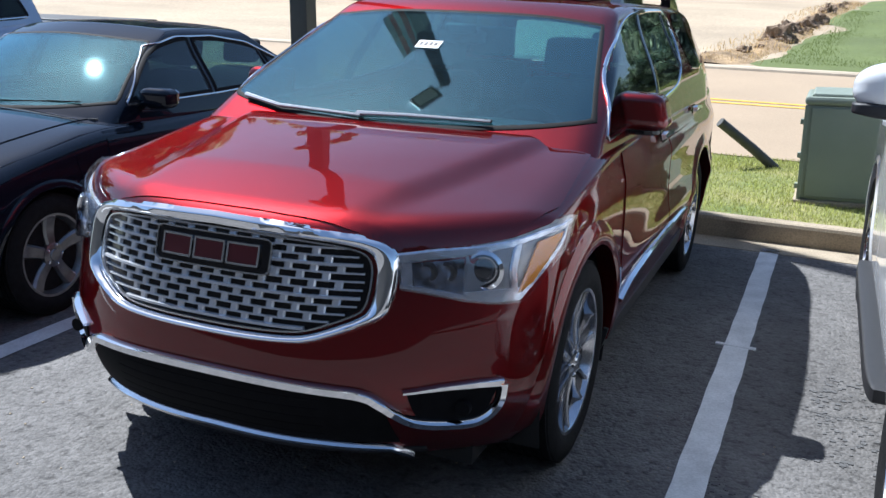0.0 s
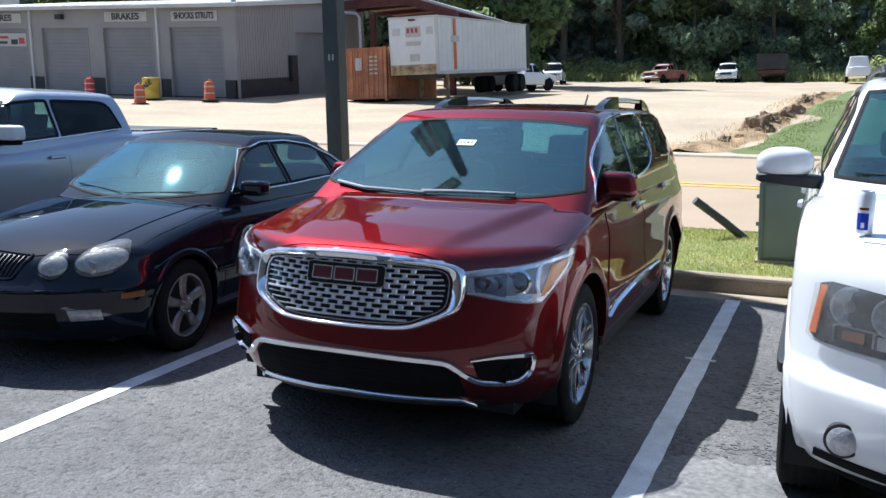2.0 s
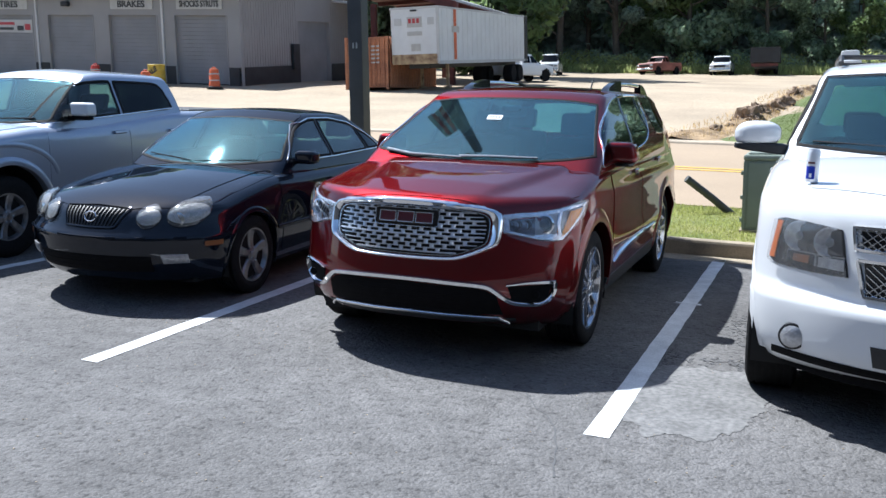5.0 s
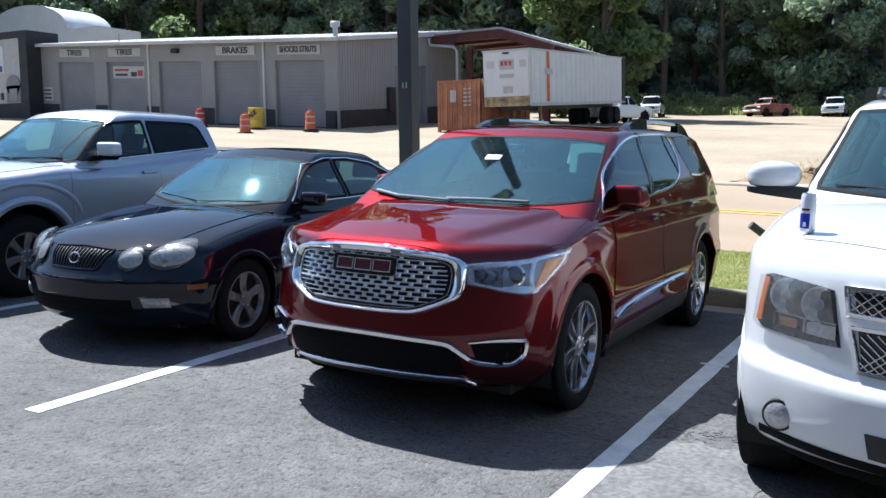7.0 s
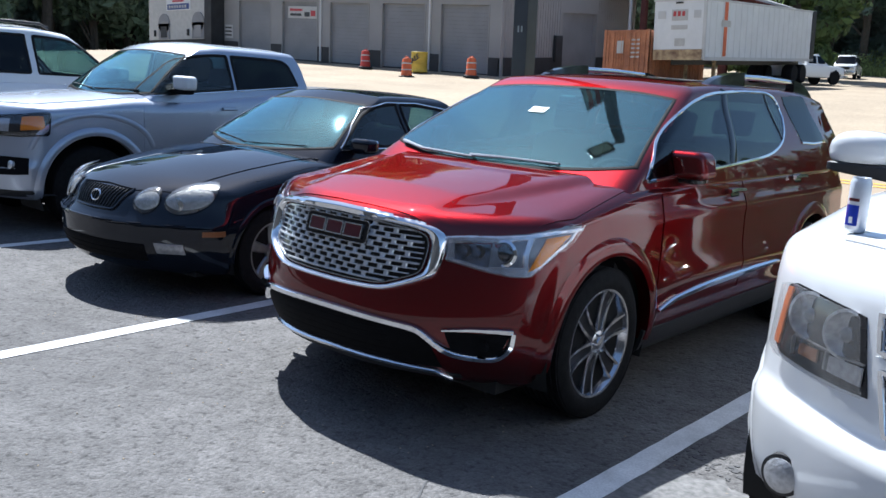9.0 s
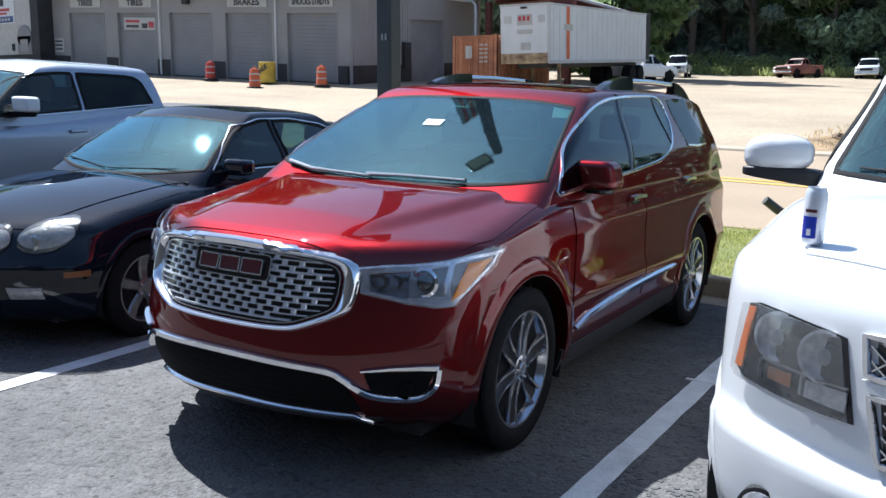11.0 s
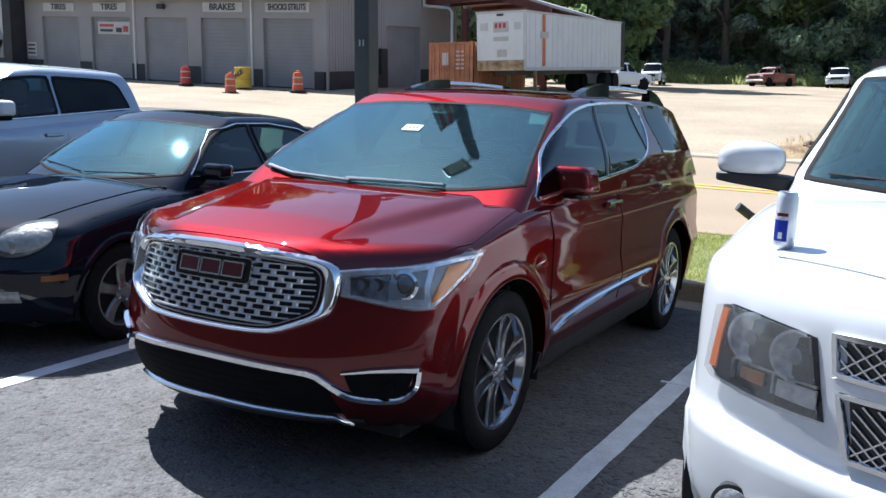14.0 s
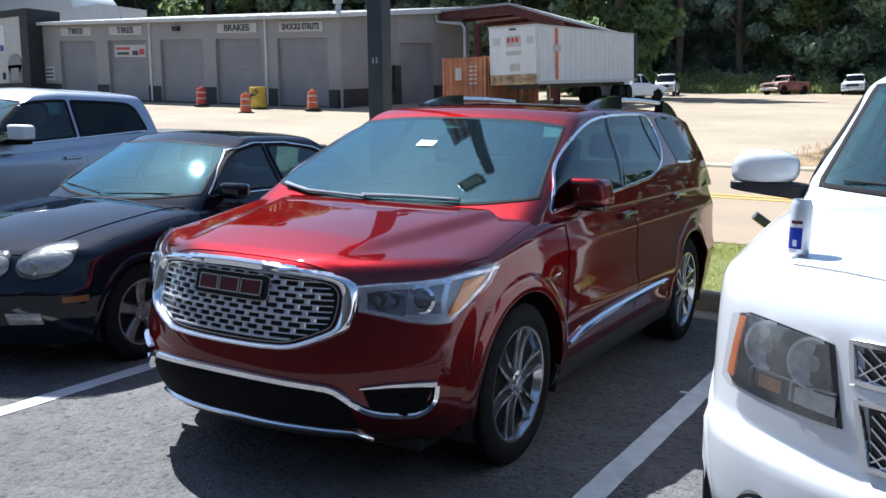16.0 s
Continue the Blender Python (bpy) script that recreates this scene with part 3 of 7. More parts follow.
def wheel(parent, at, r, w, rim_r, side, spokes=6, twin=True, metal=None, dark=None, dish=0.03):
    """A wheel with tyre, rim, spokes, hub cap, nuts and brake disc."""
    metal, dark = metal or ALLOY, dark or DARK_ALLOY
    o = new("wheel")
    o.parent = parent
    o.matrix_local = pose(*at, 0, 0, 0 if side > 0 else 180)
    h = w / 2
    prof = [(rim_r - 0.012, -h * 0.9), (rim_r + 0.015, -h), (r - 0.05, -h * 1.03), (r - 0.02, -h * 0.92), (r - 0.004, -h * 0.8)]
    for k in range(-3, 4):
        for e, rr in ((-0.045, r), (0.045, r), (0.05, r - 0.008), (0.095, r - 0.008)):
            prof.append((rr, (k / 3.6 + e) * h))
    prof += [(r - 0.004, h * 0.86), (r - 0.02, h * 0.95), (r - 0.05, h * 1.04), (r - 0.075, h * 1.05), (rim_r + 0.02, h), (rim_r + 0.002, h * 0.94), (rim_r - 0.012, h * 0.6)]
    part("tyre", lathe(prof, 56), TYRE, o)
    f = h * 0.9
    part("rim", lathe([(rim_r - 0.012, -h * 0.8), (rim_r + 0.006, f * 0.98), (rim_r + 0.004, f + 0.006), (rim_r - 0.008, f + 0.004), (rim_r - 0.02, f - 0.02), (rim_r - 0.035, f - 0.07), (rim_r - 0.04, -h * 0.7)], 56), metal, o)
    part("brake_disc", lathe([(0.06, f - 0.11), (rim_r * 0.68, f - 0.11), (rim_r * 0.68, f - 0.13), (rim_r * 0.95, f - 0.14), (rim_r * 0.95, f - 0.16), (0.06, f - 0.16)], 32), dark, o)
    for k in range(spokes):
        a = 2 * math.pi * (k + 0.25) / spokes
        c, s = math.cos(a), math.sin(a)
        for name, m, offs, x0, x1, wa, wb in (("spoke", metal, (-1, 1) if twin else (0,), 0.0, 0.0, 0.011 if twin else 0.03, 0.009 if twin else 0.042),) + ((("spoke_web", MIDALLOY, (0,), -0.012, -0.014, 0.026, 0.042),) if twin else ()):
            for q in offs:
                bm, rows = bmesh.new(), []
                for i in range(6):
                    t = i / 5
                    rr = 0.05 + (rim_r - 0.062) * t
                    spread = q * (0.022 + 0.022 * t)
                    ww = wa + (wb - wa) * t
                    xx = f - dish * (1 - t) * (1 - t) * 0.2 - dish * 0.5 * math.sin(t * math.pi) + (x0 + (x1 - x0) * t)
                    row = []
                    for e, d in ((-ww, -0.012), (-ww * 0.7, 0), (ww * 0.7, 0), (ww, -0.012), (ww, -0.035), (-ww, -0.035)):
                        l = spread + e
                        row.append(bm.verts.new((xx + d, c * rr - s * l, s * rr + c * l)))
                    rows.append(row)
                for p, n in zip(rows, rows[1:]):
                    for i in range(6):
                        bm.faces.new((p[i], p[(i + 1) % 6], n[(i + 1) % 6], n[i]))
                bm.faces.new(rows[0]), bm.faces.new(rows[-1])
                part(name, bm, m, o)
    part("hub_cap", lathe([(0.066, f - 0.045), (0.064, f - 0.006), (0.05, f), (0.034, f + 0.002), (0.03, f + 0.008), (0.01, f + 0.01)], 24), metal, o)
    for k in range(5 if spokes == 5 else 6):
        a = 2 * math.pi * k / (5 if spokes == 5 else 6)
        part("wheel_nut", lathe([(0.008, f - 0.02), (0.008, f + 0.005), (0.004, f + 0.008)], 6, at=(0, math.cos(a) * 0.052, math.sin(a) * 0.052)), CHROME, o)
    return o


def seat(parent, x, y, z=0.5, w=0.5, h=0.62, material=None):
    """Front or rear seat with cushion, leaning back and head restraint."""
    material = material or SEATCLOTH

    def soft(cx, cy, cz, sx, sy, sz, lean=0.0):
        return shell(lambda u, v, q: (cx + u * sx, cy + v * sy + q * lean, cz + q * sz), (4, 3, 4), (0.35, 0.35, 0.35))
    o = new("seat")
    o.parent = parent
    part("cushion", soft(x, y, z, w / 2, 0.26, 0.09), material, o)
    part("backrest", soft(x, y + 0.33, z + 0.36, w / 2, 0.08, h / 2, 0.1), material, o)
    part("headrest", soft(x, y + 0.45, z + 0.36 + h / 2 + 0.12, 0.14, 0.05, 0.09, 0.02), material, o)


def cabin_parts(root, C, material, screen, sides, rear=None, glass_mat=None, side_mats=None, trim=None):
    """Greenhouse with real openings, panes, and the mouldings round the side windows."""
    full = cabin_of(C)
    tree = tree_of(full)
    full.free()
    st, sb = screen
    poly = [(p[0], p[1]) for p in st] + [(p[0], p[1]) for p in reversed(sb)]
    spolys = [[(p[0], p[1]) for p in t] + [(p[0], p[1]) for p in reversed(b)] for t, b in sides]
    rpoly = rear and [(p[0], p[1]) for p in rear[0]] + [(p[0], p[1]) for p in reversed(rear[1])]
    mid = C["middle"]

    def gone(c):
        if c.y < mid and inside(poly, c.x, c.z) and abs(tree.ray_cast(Vector((c.x, -3, c.z)), Vector((0, 1, 0)))[0].y - c.y) < 0.05:
            return True
        if abs(c.x) > C["side_from"]:
            for p in spolys:
                if inside(p, c.y, c.z):
                    return True
        return bool(rpoly) and c.y > mid and inside(rpoly, c.x, c.z) and abs(c.x) < C["side_from"] + 0.1
    part("cabin", cabin_of(C, gone), material, root)
    g = glass_mat or GLASS
    t3 = [(x, -3, z) for x, z in smooth_line3(st)]
    b3 = [(x, -3, z) for x, z in smooth_line3(sb)]
    pane = part("windscreen", panel(tree, t3, b3, 0.004, 0.005, 40, 24, (0, 1, 0)), g, root)
    ring = t3 + list(reversed(b3))
    part("windscreen_seal", ribbon(tree, ring, 0.03, 0.005, True, (0, 1, 0), n=120), RUBBER, root)
    for i, (t, b) in enumerate(sides):
        m = (side_mats or [PRIVACY] * len(sides))[i]
        for sx in (1, -1):
            tt = [(sx * 3, y, z) for y, z in smooth_line3(t)]
            bb = [(sx * 3, y, z) for y, z in smooth_line3(b)]
            part("side_window", panel(tree, tt, bb, 0.003, 0.005, 24, 12, (-sx, 0, 0)), m, root)
            if trim:
                part("window_seal", ribbon(tree, tt + list(reversed(bb)), 0.03, 0.006, True, (-sx, 0, 0), n=90), RUBBER, root)
    if rear:
        tt = [(x, 9, z) for x, z in smooth_line3(rear[0])]
        bb = [(x, 9, z) for x, z in smooth_line3(rear[1])]
        part("rear_window", panel(tree, tt, bb, 0.004, 0.005, 24, 10, (0, -1, 0)), g, root)
    return tree


def smooth_line3(points):
    return [(p.x, p.y) for p in smooth_line([(a, b, 0) for a, b in points], 5)]


def tub(root, x, y0, y1, z0, z1, t=0.02):
    """Dark trimmed inside of a cabin."""
    bm = box(-x, x, y0, y1, z0, z0 + t)
    for sx in (-1, 1):
        box(sx * x - t / 2, sx * x + t / 2, y0, y1, z0, z1, bm)
    box(-x, x, y0, y0 + t, z0, z1, bm), box(-x, x, y1 - t, y1, z0, z1, bm)
    part("interior_trim", bm, SEATCLOTH, root, smooth=False)


def steering_wheel(root, x, y, z, r=0.185):
    ring = [(math.cos(2 * math.pi * k / 28) * r, math.sin(2 * math.pi * k / 28) * r) for k in range(29)]
    bm = tube([(x + a, y + b * 0.4, z + b * 0.92) for a, b in ring], 0.014, 8)
    tube([(x - r, y, z), (x + r, y, z)], 0.014, 6, bm)
    tube([(x, y, z), (x, y - r * 0.4, z - r * 0.92)], 0.014, 6, bm)
    tube([(x, y, z), (x, y - 0.25, z - 0.1)], 0.03, 8, bm)
    part("steering_wheel", bm, TRIM, root)


def lump(cx, cy, cz, sx, sy, sz, r=0.4, n=6, bend=None):
    """A rounded block."""
    def f(u, v, w):
        p = (cx + u * sx, cy + v * sy, cz + w * sz)
        return bend(*p) if bend else p
    return shell(f, (n, n, n), (r, r, r))

# ---- the red crossover ----


def hero_ridge(x, y):
    """The raised middle of the bonnet, between two creases that meet the windscreen's corners."""
    if y > 1.35:
        return 0.0
    edge = 0.34 + 0.27 * y
    t = max(0.0, min(1.0, (edge + 0.11 - x) / 0.11))
    return 0.026 * t * t * (3 - 2 * t) * min(1, max(0, y - 0.1) / 0.35)


def hero_flank(y, z):
    """Shoulder over the rear wheel and the crease along the doors."""
    a = 0.02 * math.exp(-((z - 0.62) / 0.07) ** 2) * min(1, max(0, y - 1.3)) * -1
    b = 0.015 * math.exp(-((z - 0.97) / 0.05) ** 2) * min(1, max(0, (y - 0.9) / 1.5))
    return a + b


HERO = dict(
    length=4.92, half=0.958, bow=0.45, hub=0.38, arch=0.455, axles=(1.0, 3.845), deck=(0.8, 1.42, 4.6, 1.0), ridge=hero_ridge, flank=hero_flank, round=(0.12, 0.032, 0.11),
    plan=[(0, 0.955), (0.5, 0.98), (1.2, 1.0), (4.0, 1.0), (4.9, 0.95)],
    side=[(0.2, 0.93), (0.4, 0.985), (0.6, 1.0), (0.85, 0.995), (1.0, 0.975), (1.15, 0.94), (1.25, 0.92)],
    top=[(0.0, 0.99), (0.2, 1.03), (0.6, 1.085), (1.2, 1.15), (1.5, 1.17), (4.0, 1.2), (4.92, 1.22)],
    crown=[(0, 0.05), (0.6, 0.06), (1.3, 0.02), (4.9, 0.02)],
    front=[(0.2, 0.19), (0.3, 0.085), (0.5, 0.01), (0.7, 0.04), (0.9, 0.095), (1.0, 0.12), (1.1, 0.17)],
    rear=[(0.2, 0.15), (0.5, 0.0), (0.8, 0.02), (1.2, 0.1)],
    bottom=[(0, 0.27), (0.5, 0.22), (4.4, 0.22), (4.9, 0.3)])
HCAB = dict(screen=[(1.08, 1.0), (1.2, 1.2), (1.6, 1.98), (1.7, 2.2)], tail=[(1.1, 4.88), (1.6, 4.62), (1.7, 4.5)],
            roof=[(1.0, 1.46), (1.9, 1.64), (2.7, 1.71), (3.6, 1.715), (4.2, 1.69), (4.7, 1.62)], width=[(1.1, 0.918), (1.3, 0.858), (1.6, 0.715), (1.7, 0.69)],
            belt=1.08, crown=0.03, bow=0.12, round=(0.1, 0.04, 0.12), plan=[(1, 0.97), (2.2, 1.0), (4, 1.0), (4.8, 0.93)], middle=3.0, side_from=0.55)
suv = thing("suv", "deep red metallic crossover with a chrome grille, parked on asphalt", "car", tilted=True)
solid = body_of(HERO, False)
HB = tree_of(solid)
solid.free()
part("body", body_of(HERO), RED, suv)
win_top = [(1.39, 1.17), (1.6, 1.345), (1.95, 1.505), (2.35, 1.61), (2.75, 1.643), (3.1, 1.652), (3.3, 1.65), (3.42, 1.628), (3.48, 1.585), (3.5, 1.51)]
win_bot = [(1.39, 1.155), (1.8, 1.178), (2.3, 1.205), (2.9, 1.24), (3.15, 1.272), (3.32, 1.325), (3.42, 1.385), (3.47, 1.44), (3.5, 1.49)]
HC = cabin_parts(suv, HCAB, RED, ([(-0.675, 1.575), (-0.4, 1.603), (0, 1.61), (0.4, 1.603), (0.675, 1.575)], [(-0.83, 1.225), (-0.6, 1.195), (-0.3, 1.175), (0, 1.17), (0.3, 1.175), (0.6, 1.195), (0.83, 1.225)]),
                 [(win_top, win_bot), ([(3.6, 1.635), (3.85, 1.642), (4.03, 1.635), (4.13, 1.5), (4.21, 1.36)], [(3.72, 1.335), (3.85, 1.326), (4.0, 1.325), (4.1, 1.328), (4.21, 1.34)])],
                 ([(-0.6, 1.55), (0, 1.57), (0.6, 1.55)], [(-0.68, 1.26), (0, 1.24), (0.68, 1.26)]), GLASS, [DOORGLASS, PRIVACY])
tub(suv, 0.79, 1.3, 4.6, 0.4, 1.13)
part("dashboard", lump(0, 1.5, 0.98, 0.78, 0.3, 0.14, 0.4), SEATCLOTH, suv)
part("instrument_hood", lump(0.38, 1.58, 1.12, 0.2, 0.12, 0.05, 0.5), TRIM, suv)
steering_wheel(suv, 0.38, 1.9, 1.03)
for x in (0.38, -0.38):
    seat(suv, x, 2.2, 0.62)
for x in (0.4, -0.4):
    seat(suv, x, 3.1, 0.64)
part("mirror_mount", lump(0, 2.0, 1.535, 0.07, 0.05, 0.025, 0.5), TRIM, suv)
part("rear_view_mirror", lump(0, 2.03, 1.5, 0.12, 0.015, 0.035, 0.5), GLOSS, suv)
part("windscreen_sticker", panel(HC, [(-0.085, -3, 1.476), (0.03, -3, 1.476)], [(-0.085, -3, 1.446), (0.03, -3, 1.446)], 0.008, 0.002, 6, 3, (0, 1, 0)), PAPER, suv, "white paper sticker")
for k in range(4):
    x = -0.072 + k * 0.024
    part("sticker_print", panel(HC, [(x, -3, 1.468), (x + 0.016, -3, 1.468)], [(x, -3, 1.455), (x + 0.016, -3, 1.455)], 0.0095, 0.001, 3, 3, (0, 1, 0)), TRIM, suv)
for sx in (1, -1):
    ring = [(sx * 3, y, z) for y, z in smooth_line3(win_top)] + [(sx * 3, y, z) for y, z in reversed(smooth_line3(win_bot))]
    part("window_trim", ribbon(HC, ring, 0.018, 0.009, True, (-sx, 0, 0), n=160), CHROME, suv, "bright chrome window surround")
    part("door_pillar", ribbon(HC, [(sx * 3, 2.63, 1.645), (sx * 3, 2.56, 1.42), (sx * 3, 2.47, 1.215)], 0.085, 0.008, False, (-sx, 0, 0), n=12), GLOSS, suv)
    part("rear_divider", ribbon(HC, [(sx * 3, 3.27, 1.645), (sx * 3, 3.36, 1.34)], 0.03, 0.008, False, (-sx, 0, 0), n=12), GLOSS, suv)
    part("quarter_trim", ribbon(HC, [(sx * 3, 3.72, 1.325), (sx * 3, 3.95, 1.315), (sx * 3, 4.22, 1.325)], 0.016, 0.008, False, (-sx, 0, 0), n=20), CHROME, suv)
    # doors, sill and their fittings
    for name, y0, y1, hy in (("front_door", 1.47, 2.56, 2.43), ("rear_door", 2.58, 3.5, 3.52)):
        if name == "front_door":
            top = [(sx * 3, y0 + 0.05, 1.09), (sx * 3, y1, 1.13)]
            bot = [(sx * 3, y0, 0.46), (sx * 3, y1, 0.46)]
        else:
            top = [(sx * 3, y0, 1.13), (sx * 3, y1 + 0.12, 1.14)]
            bot = [(sx * 3, y0, 0.46), (sx * 3, y1 - 0.2, 0.46)]
        door = part(name, panel(HB, top, bot, 0.005, 0.012, 40, 28, (-sx, 0, 0)), RED, suv)
        hz = 1.058 if name == "front_door" else 1.095
        part("door_handle", ribbon(HB, [(sx * 3, hy - 0.12, hz), (sx * 3, hy - 0.03, hz + 0.006), (sx * 3, hy + 0.1, hz)], 0.03, 0.045, False, (-sx, 0, 0), n=14, sink=-0.02), CHROME, door, "chrome door handle")
        part("handle_recess", ribbon(HB, [(sx * 3, hy - 0.06, hz - 0.005), (sx * 3, hy + 0.06, hz - 0.005)], 0.06, 0.009, False, (-sx, 0, 0), n=8), GLOSS, door)
    part("sill_trim", ribbon(HB, [(sx * 3, y, z) for y, z in ((1.53, 0.47), (1.7, 0.51), (2.1, 0.54), (2.7, 0.555), (3.2, 0.56))], 0.03, 0.024, False, (-sx, 0, 0), n=40, wide=lambda t: 0.016 + 0.03 * math.sin(math.pi * t) ** 0.5), CHROME, suv, "chrome strip along the doors")
    part("rocker_panel", panel(HB, [(sx * 3, 1.42, 0.37), (sx * 3, 3.4, 0.4)], [(sx * 3, 1.42, 0.235), (sx * 3, 3.4, 0.235)], 0.008, 0.02, 30, 6, (-sx, 0, 0)), TRIM, suv)
    for wy in HERO["axles"]:
        arch_lip(HB, suv, HERO, wy, sx, RED, 0.018, 0.085)
        wheel(suv, (sx * 0.815, wy, 0.378), 0.38, 0.245, 0.272, sx, metal=HEROALLOY)
    # door mirror
    mir = new("door_mirror")
    mir.parent = suv
    part("mirror_shell", lump(sx * 0.948, 1.79, 1.236, 0.105, 0.085, 0.076, 0.45, 6, lambda x, y, z: (x - sx * 0.25 * max(0, z - 1.2), y + 0.25 * (abs(x) - 0.948) ** 2 - 0.25 * (z - 1.236) ** 2 + 0.12 * (abs(x) - 0.948), z)), RED, mir)
    part("mirror_base", lump(sx * 0.92, 1.79, 1.154, 0.1, 0.06, 0.018, 0.6), GLOSS, mir)
    part("mirror_glass", lump(sx * 0.94, 1.883, 1.232, 0.088, 0.006, 0.058, 0.5), CHROME, mir)
    # roof rail
    rail = part("roof_rail", tube([(sx * 0.603, 2.6, 1.675), (sx * 0.603, 2.74, 1.715), (sx * 0.603, 2.95, 1.742), (sx * 0.603, 3.5, 1.75), (sx * 0.603, 4.05, 1.742), (sx * 0.603, 4.28, 1.715), (sx * 0.603, 4.42, 1.655)], [0.01, 0.018, 0.02, 0.02, 0.02, 0.018, 0.01], 10), SATIN, suv, "bright metal roof rail")
    for y0, y1 in ((2.55, 3.1), (4.46, 4.02)):
        bm, rows = bmesh.new(), []
        for i in range(9):
            t = i / 8
            y, h = y0 + (y1 - y0) * t, 0.008 + 0.085 * math.sin(t * math.pi / 2) ** 0.8
            z = onto(HC, (sx * 0.6, y, 4), 0, (0, 0, -1))[0].z - 0.01
            rows.append([bm.verts.new((sx * 0.603 + e, y, z + d)) for e, d in ((-0.034, 0), (-0.026, h), (0.026, h), (0.034, 0))])
        for p, q in zip(rows, rows[1:]):
            for k in range(4):
                bm.faces.new((p[k], p[(k + 1) % 4], q[(k + 1) % 4], q[k]))
        bm.faces.new(rows[0]), bm.faces.new(rows[-1])
        part("rail_foot", bm, GLOSS, suv)
    # head lamp
    lamp_top = [(sx * x, y, z) for x, y, z in ((0.565, 0.2, 0.935), (0.64, 0.26, 0.944), (0.76, 0.36, 0.952), (0.83, 0.45, 0.962), (0.885, 0.56, 0.98), (0.925, 0.73, 0.993))]
    lamp_bot = [(sx * x, y, z) for x, y, z in ((0.57, 0.2, 0.825), (0.65, 0.25, 0.806), (0.735, 0.3, 0.786), (0.815, 0.37, 0.77), (0.865, 0.43, 0.772), (0.893, 0.52, 0.84), (0.925, 0.69, 0.965))]
    head = part("headlamp", panel(HB, lamp_top, lamp_bot, 0.004, 0.006, 30, 8), DULLALLOY, suv)
    part("lamp_chamber", panel(HB, [(sx * 0.6, 0.22, 0.905), (sx * 0.735, 0.31, 0.915)], [(sx * 0.605, 0.22, 0.835), (sx * 0.735, 0.3, 0.803)], 0.007, 0.006, 14, 6), SMOKED, head, "dark lamp chamber")
    part("lamp_brow", ribbon(HB, [(p[0], p[1], p[2] - 0.018) for p in lamp_top], 0.034, 0.012, n=40, wide=lambda t: 0.034 - 0.018 * t), LAMPSILVER, head)
    part("lamp_trim", ribbon(HB, [(p[0], p[1], p[2] + 0.012) for p in lamp_bot], 0.02, 0.012, n=40), LAMPSILVER, head)
    part("lamp_pod", panel(HB, [(sx * 0.735, 0.3, 0.815), (sx * 0.87, 0.44, 0.815)], [(sx * 0.74, 0.3, 0.79), (sx * 0.86, 0.43, 0.775)], 0.012, 0.008, 14, 5), LAMPSILVER, head)
    part("lamp_inner_trim", panel(HB, [(sx * 0.572, 0.2, 0.92), (sx * 0.6, 0.22, 0.925)], [(sx * 0.577, 0.2, 0.835), (sx * 0.6, 0.22, 0.83)], 0.01, 0.006, 5, 6), LAMPSILVER, head)
    c, n = onto(HB, (sx * 0.775, 0.36, 0.875), 0.0)
    turn = Vector((0, -1, 0)).lerp(n, 0.35).normalized().to_track_quat("Z", "Y").to_matrix().to_4x4()
    for name, m, prof in (("projector_ring", CHROME, [(0.056, -0.02), (0.062, 0.012), (0.05, 0.018), (0.04, 0.006)]), ("projector_lens", LAMPEYE, [(0.04, 0.0), (0.036, 0.012), (0.025, 0.02), (0.01, 0.024)])):
        bm = lathe(prof, 28, "z")
        bmesh.ops.transform(bm, matrix=Matrix.Translation(c) @ turn, verts=bm.verts)
        part(name, bm, m, head)
    for q in ((0.685, 0.29, 0.875), (0.64, 0.25, 0.878)):
        cc, nn = onto(HB, (sx * q[0], q[1], q[2]), 0.002)
        bm = lathe([(0.028, -0.01), (0.03, 0.006), (0.022, 0.008), (0.012, 0.002)], 20, "z")
        bmesh.ops.transform(bm, matrix=Matrix.Translation(cc) @ turn, verts=bm.verts)
        part("lamp_reflector", bm, DARK_ALLOY, head)
    part("lamp_divider", ribbon(HB, [(sx * 0.853, 0.45, 0.945), (sx * 0.84, 0.43, 0.87), (sx * 0.85, 0.42, 0.80)], 0.03, 0.014, n=14), LAMPSILVER, head)
    part("turn_signal", panel(HB, [(sx * 0.876, 0.52, 0.94), (sx * 0.912, 0.63, 0.955)], [(sx * 0.853, 0.43, 0.797), (sx * 0.882, 0.48, 0.825)], 0.014, 0.006, 8, 10), AMBER, head, "amber turn signal")
    part("lamp_cover", panel(HB, lamp_top, lamp_bot, 0.03, 0.004, 30, 8, dome=0.006), LENS, head)
    # fog lamp corner
    part("fog_recess", panel(HB, [(sx * 0.615, -1, 0.515), (sx * 0.838, -1, 0.515)], [(sx * 0.64, -1, 0.42), (sx * 0.8, -1, 0.405)], 0.004, 0.01, 20, 6, (0, 1, 0)), DARKTRIM, suv)
    part("fog_trim", ribbon(HB, [(sx * 0.605, -1, 0.52), (sx * 0.7, -1, 0.531), (sx * 0.79, -1, 0.532), (sx * 0.846, -1, 0.528)], 0.024, 0.02, False, (0, 1, 0), n=24, wide=lambda t: 0.01 + 0.02 * t), CHROME, suv)
    q, nn = onto(HB, (sx * 0.76, 0.28, 0.46), 0.008)
    part("fog_lamp", lathe([(0.024, -0.02), (0.024, 0.002), (0.018, 0.004), (0.008, 0.005)], 20, "y", at=(q.x, q.y, q.z)), DARKTRIM, suv)

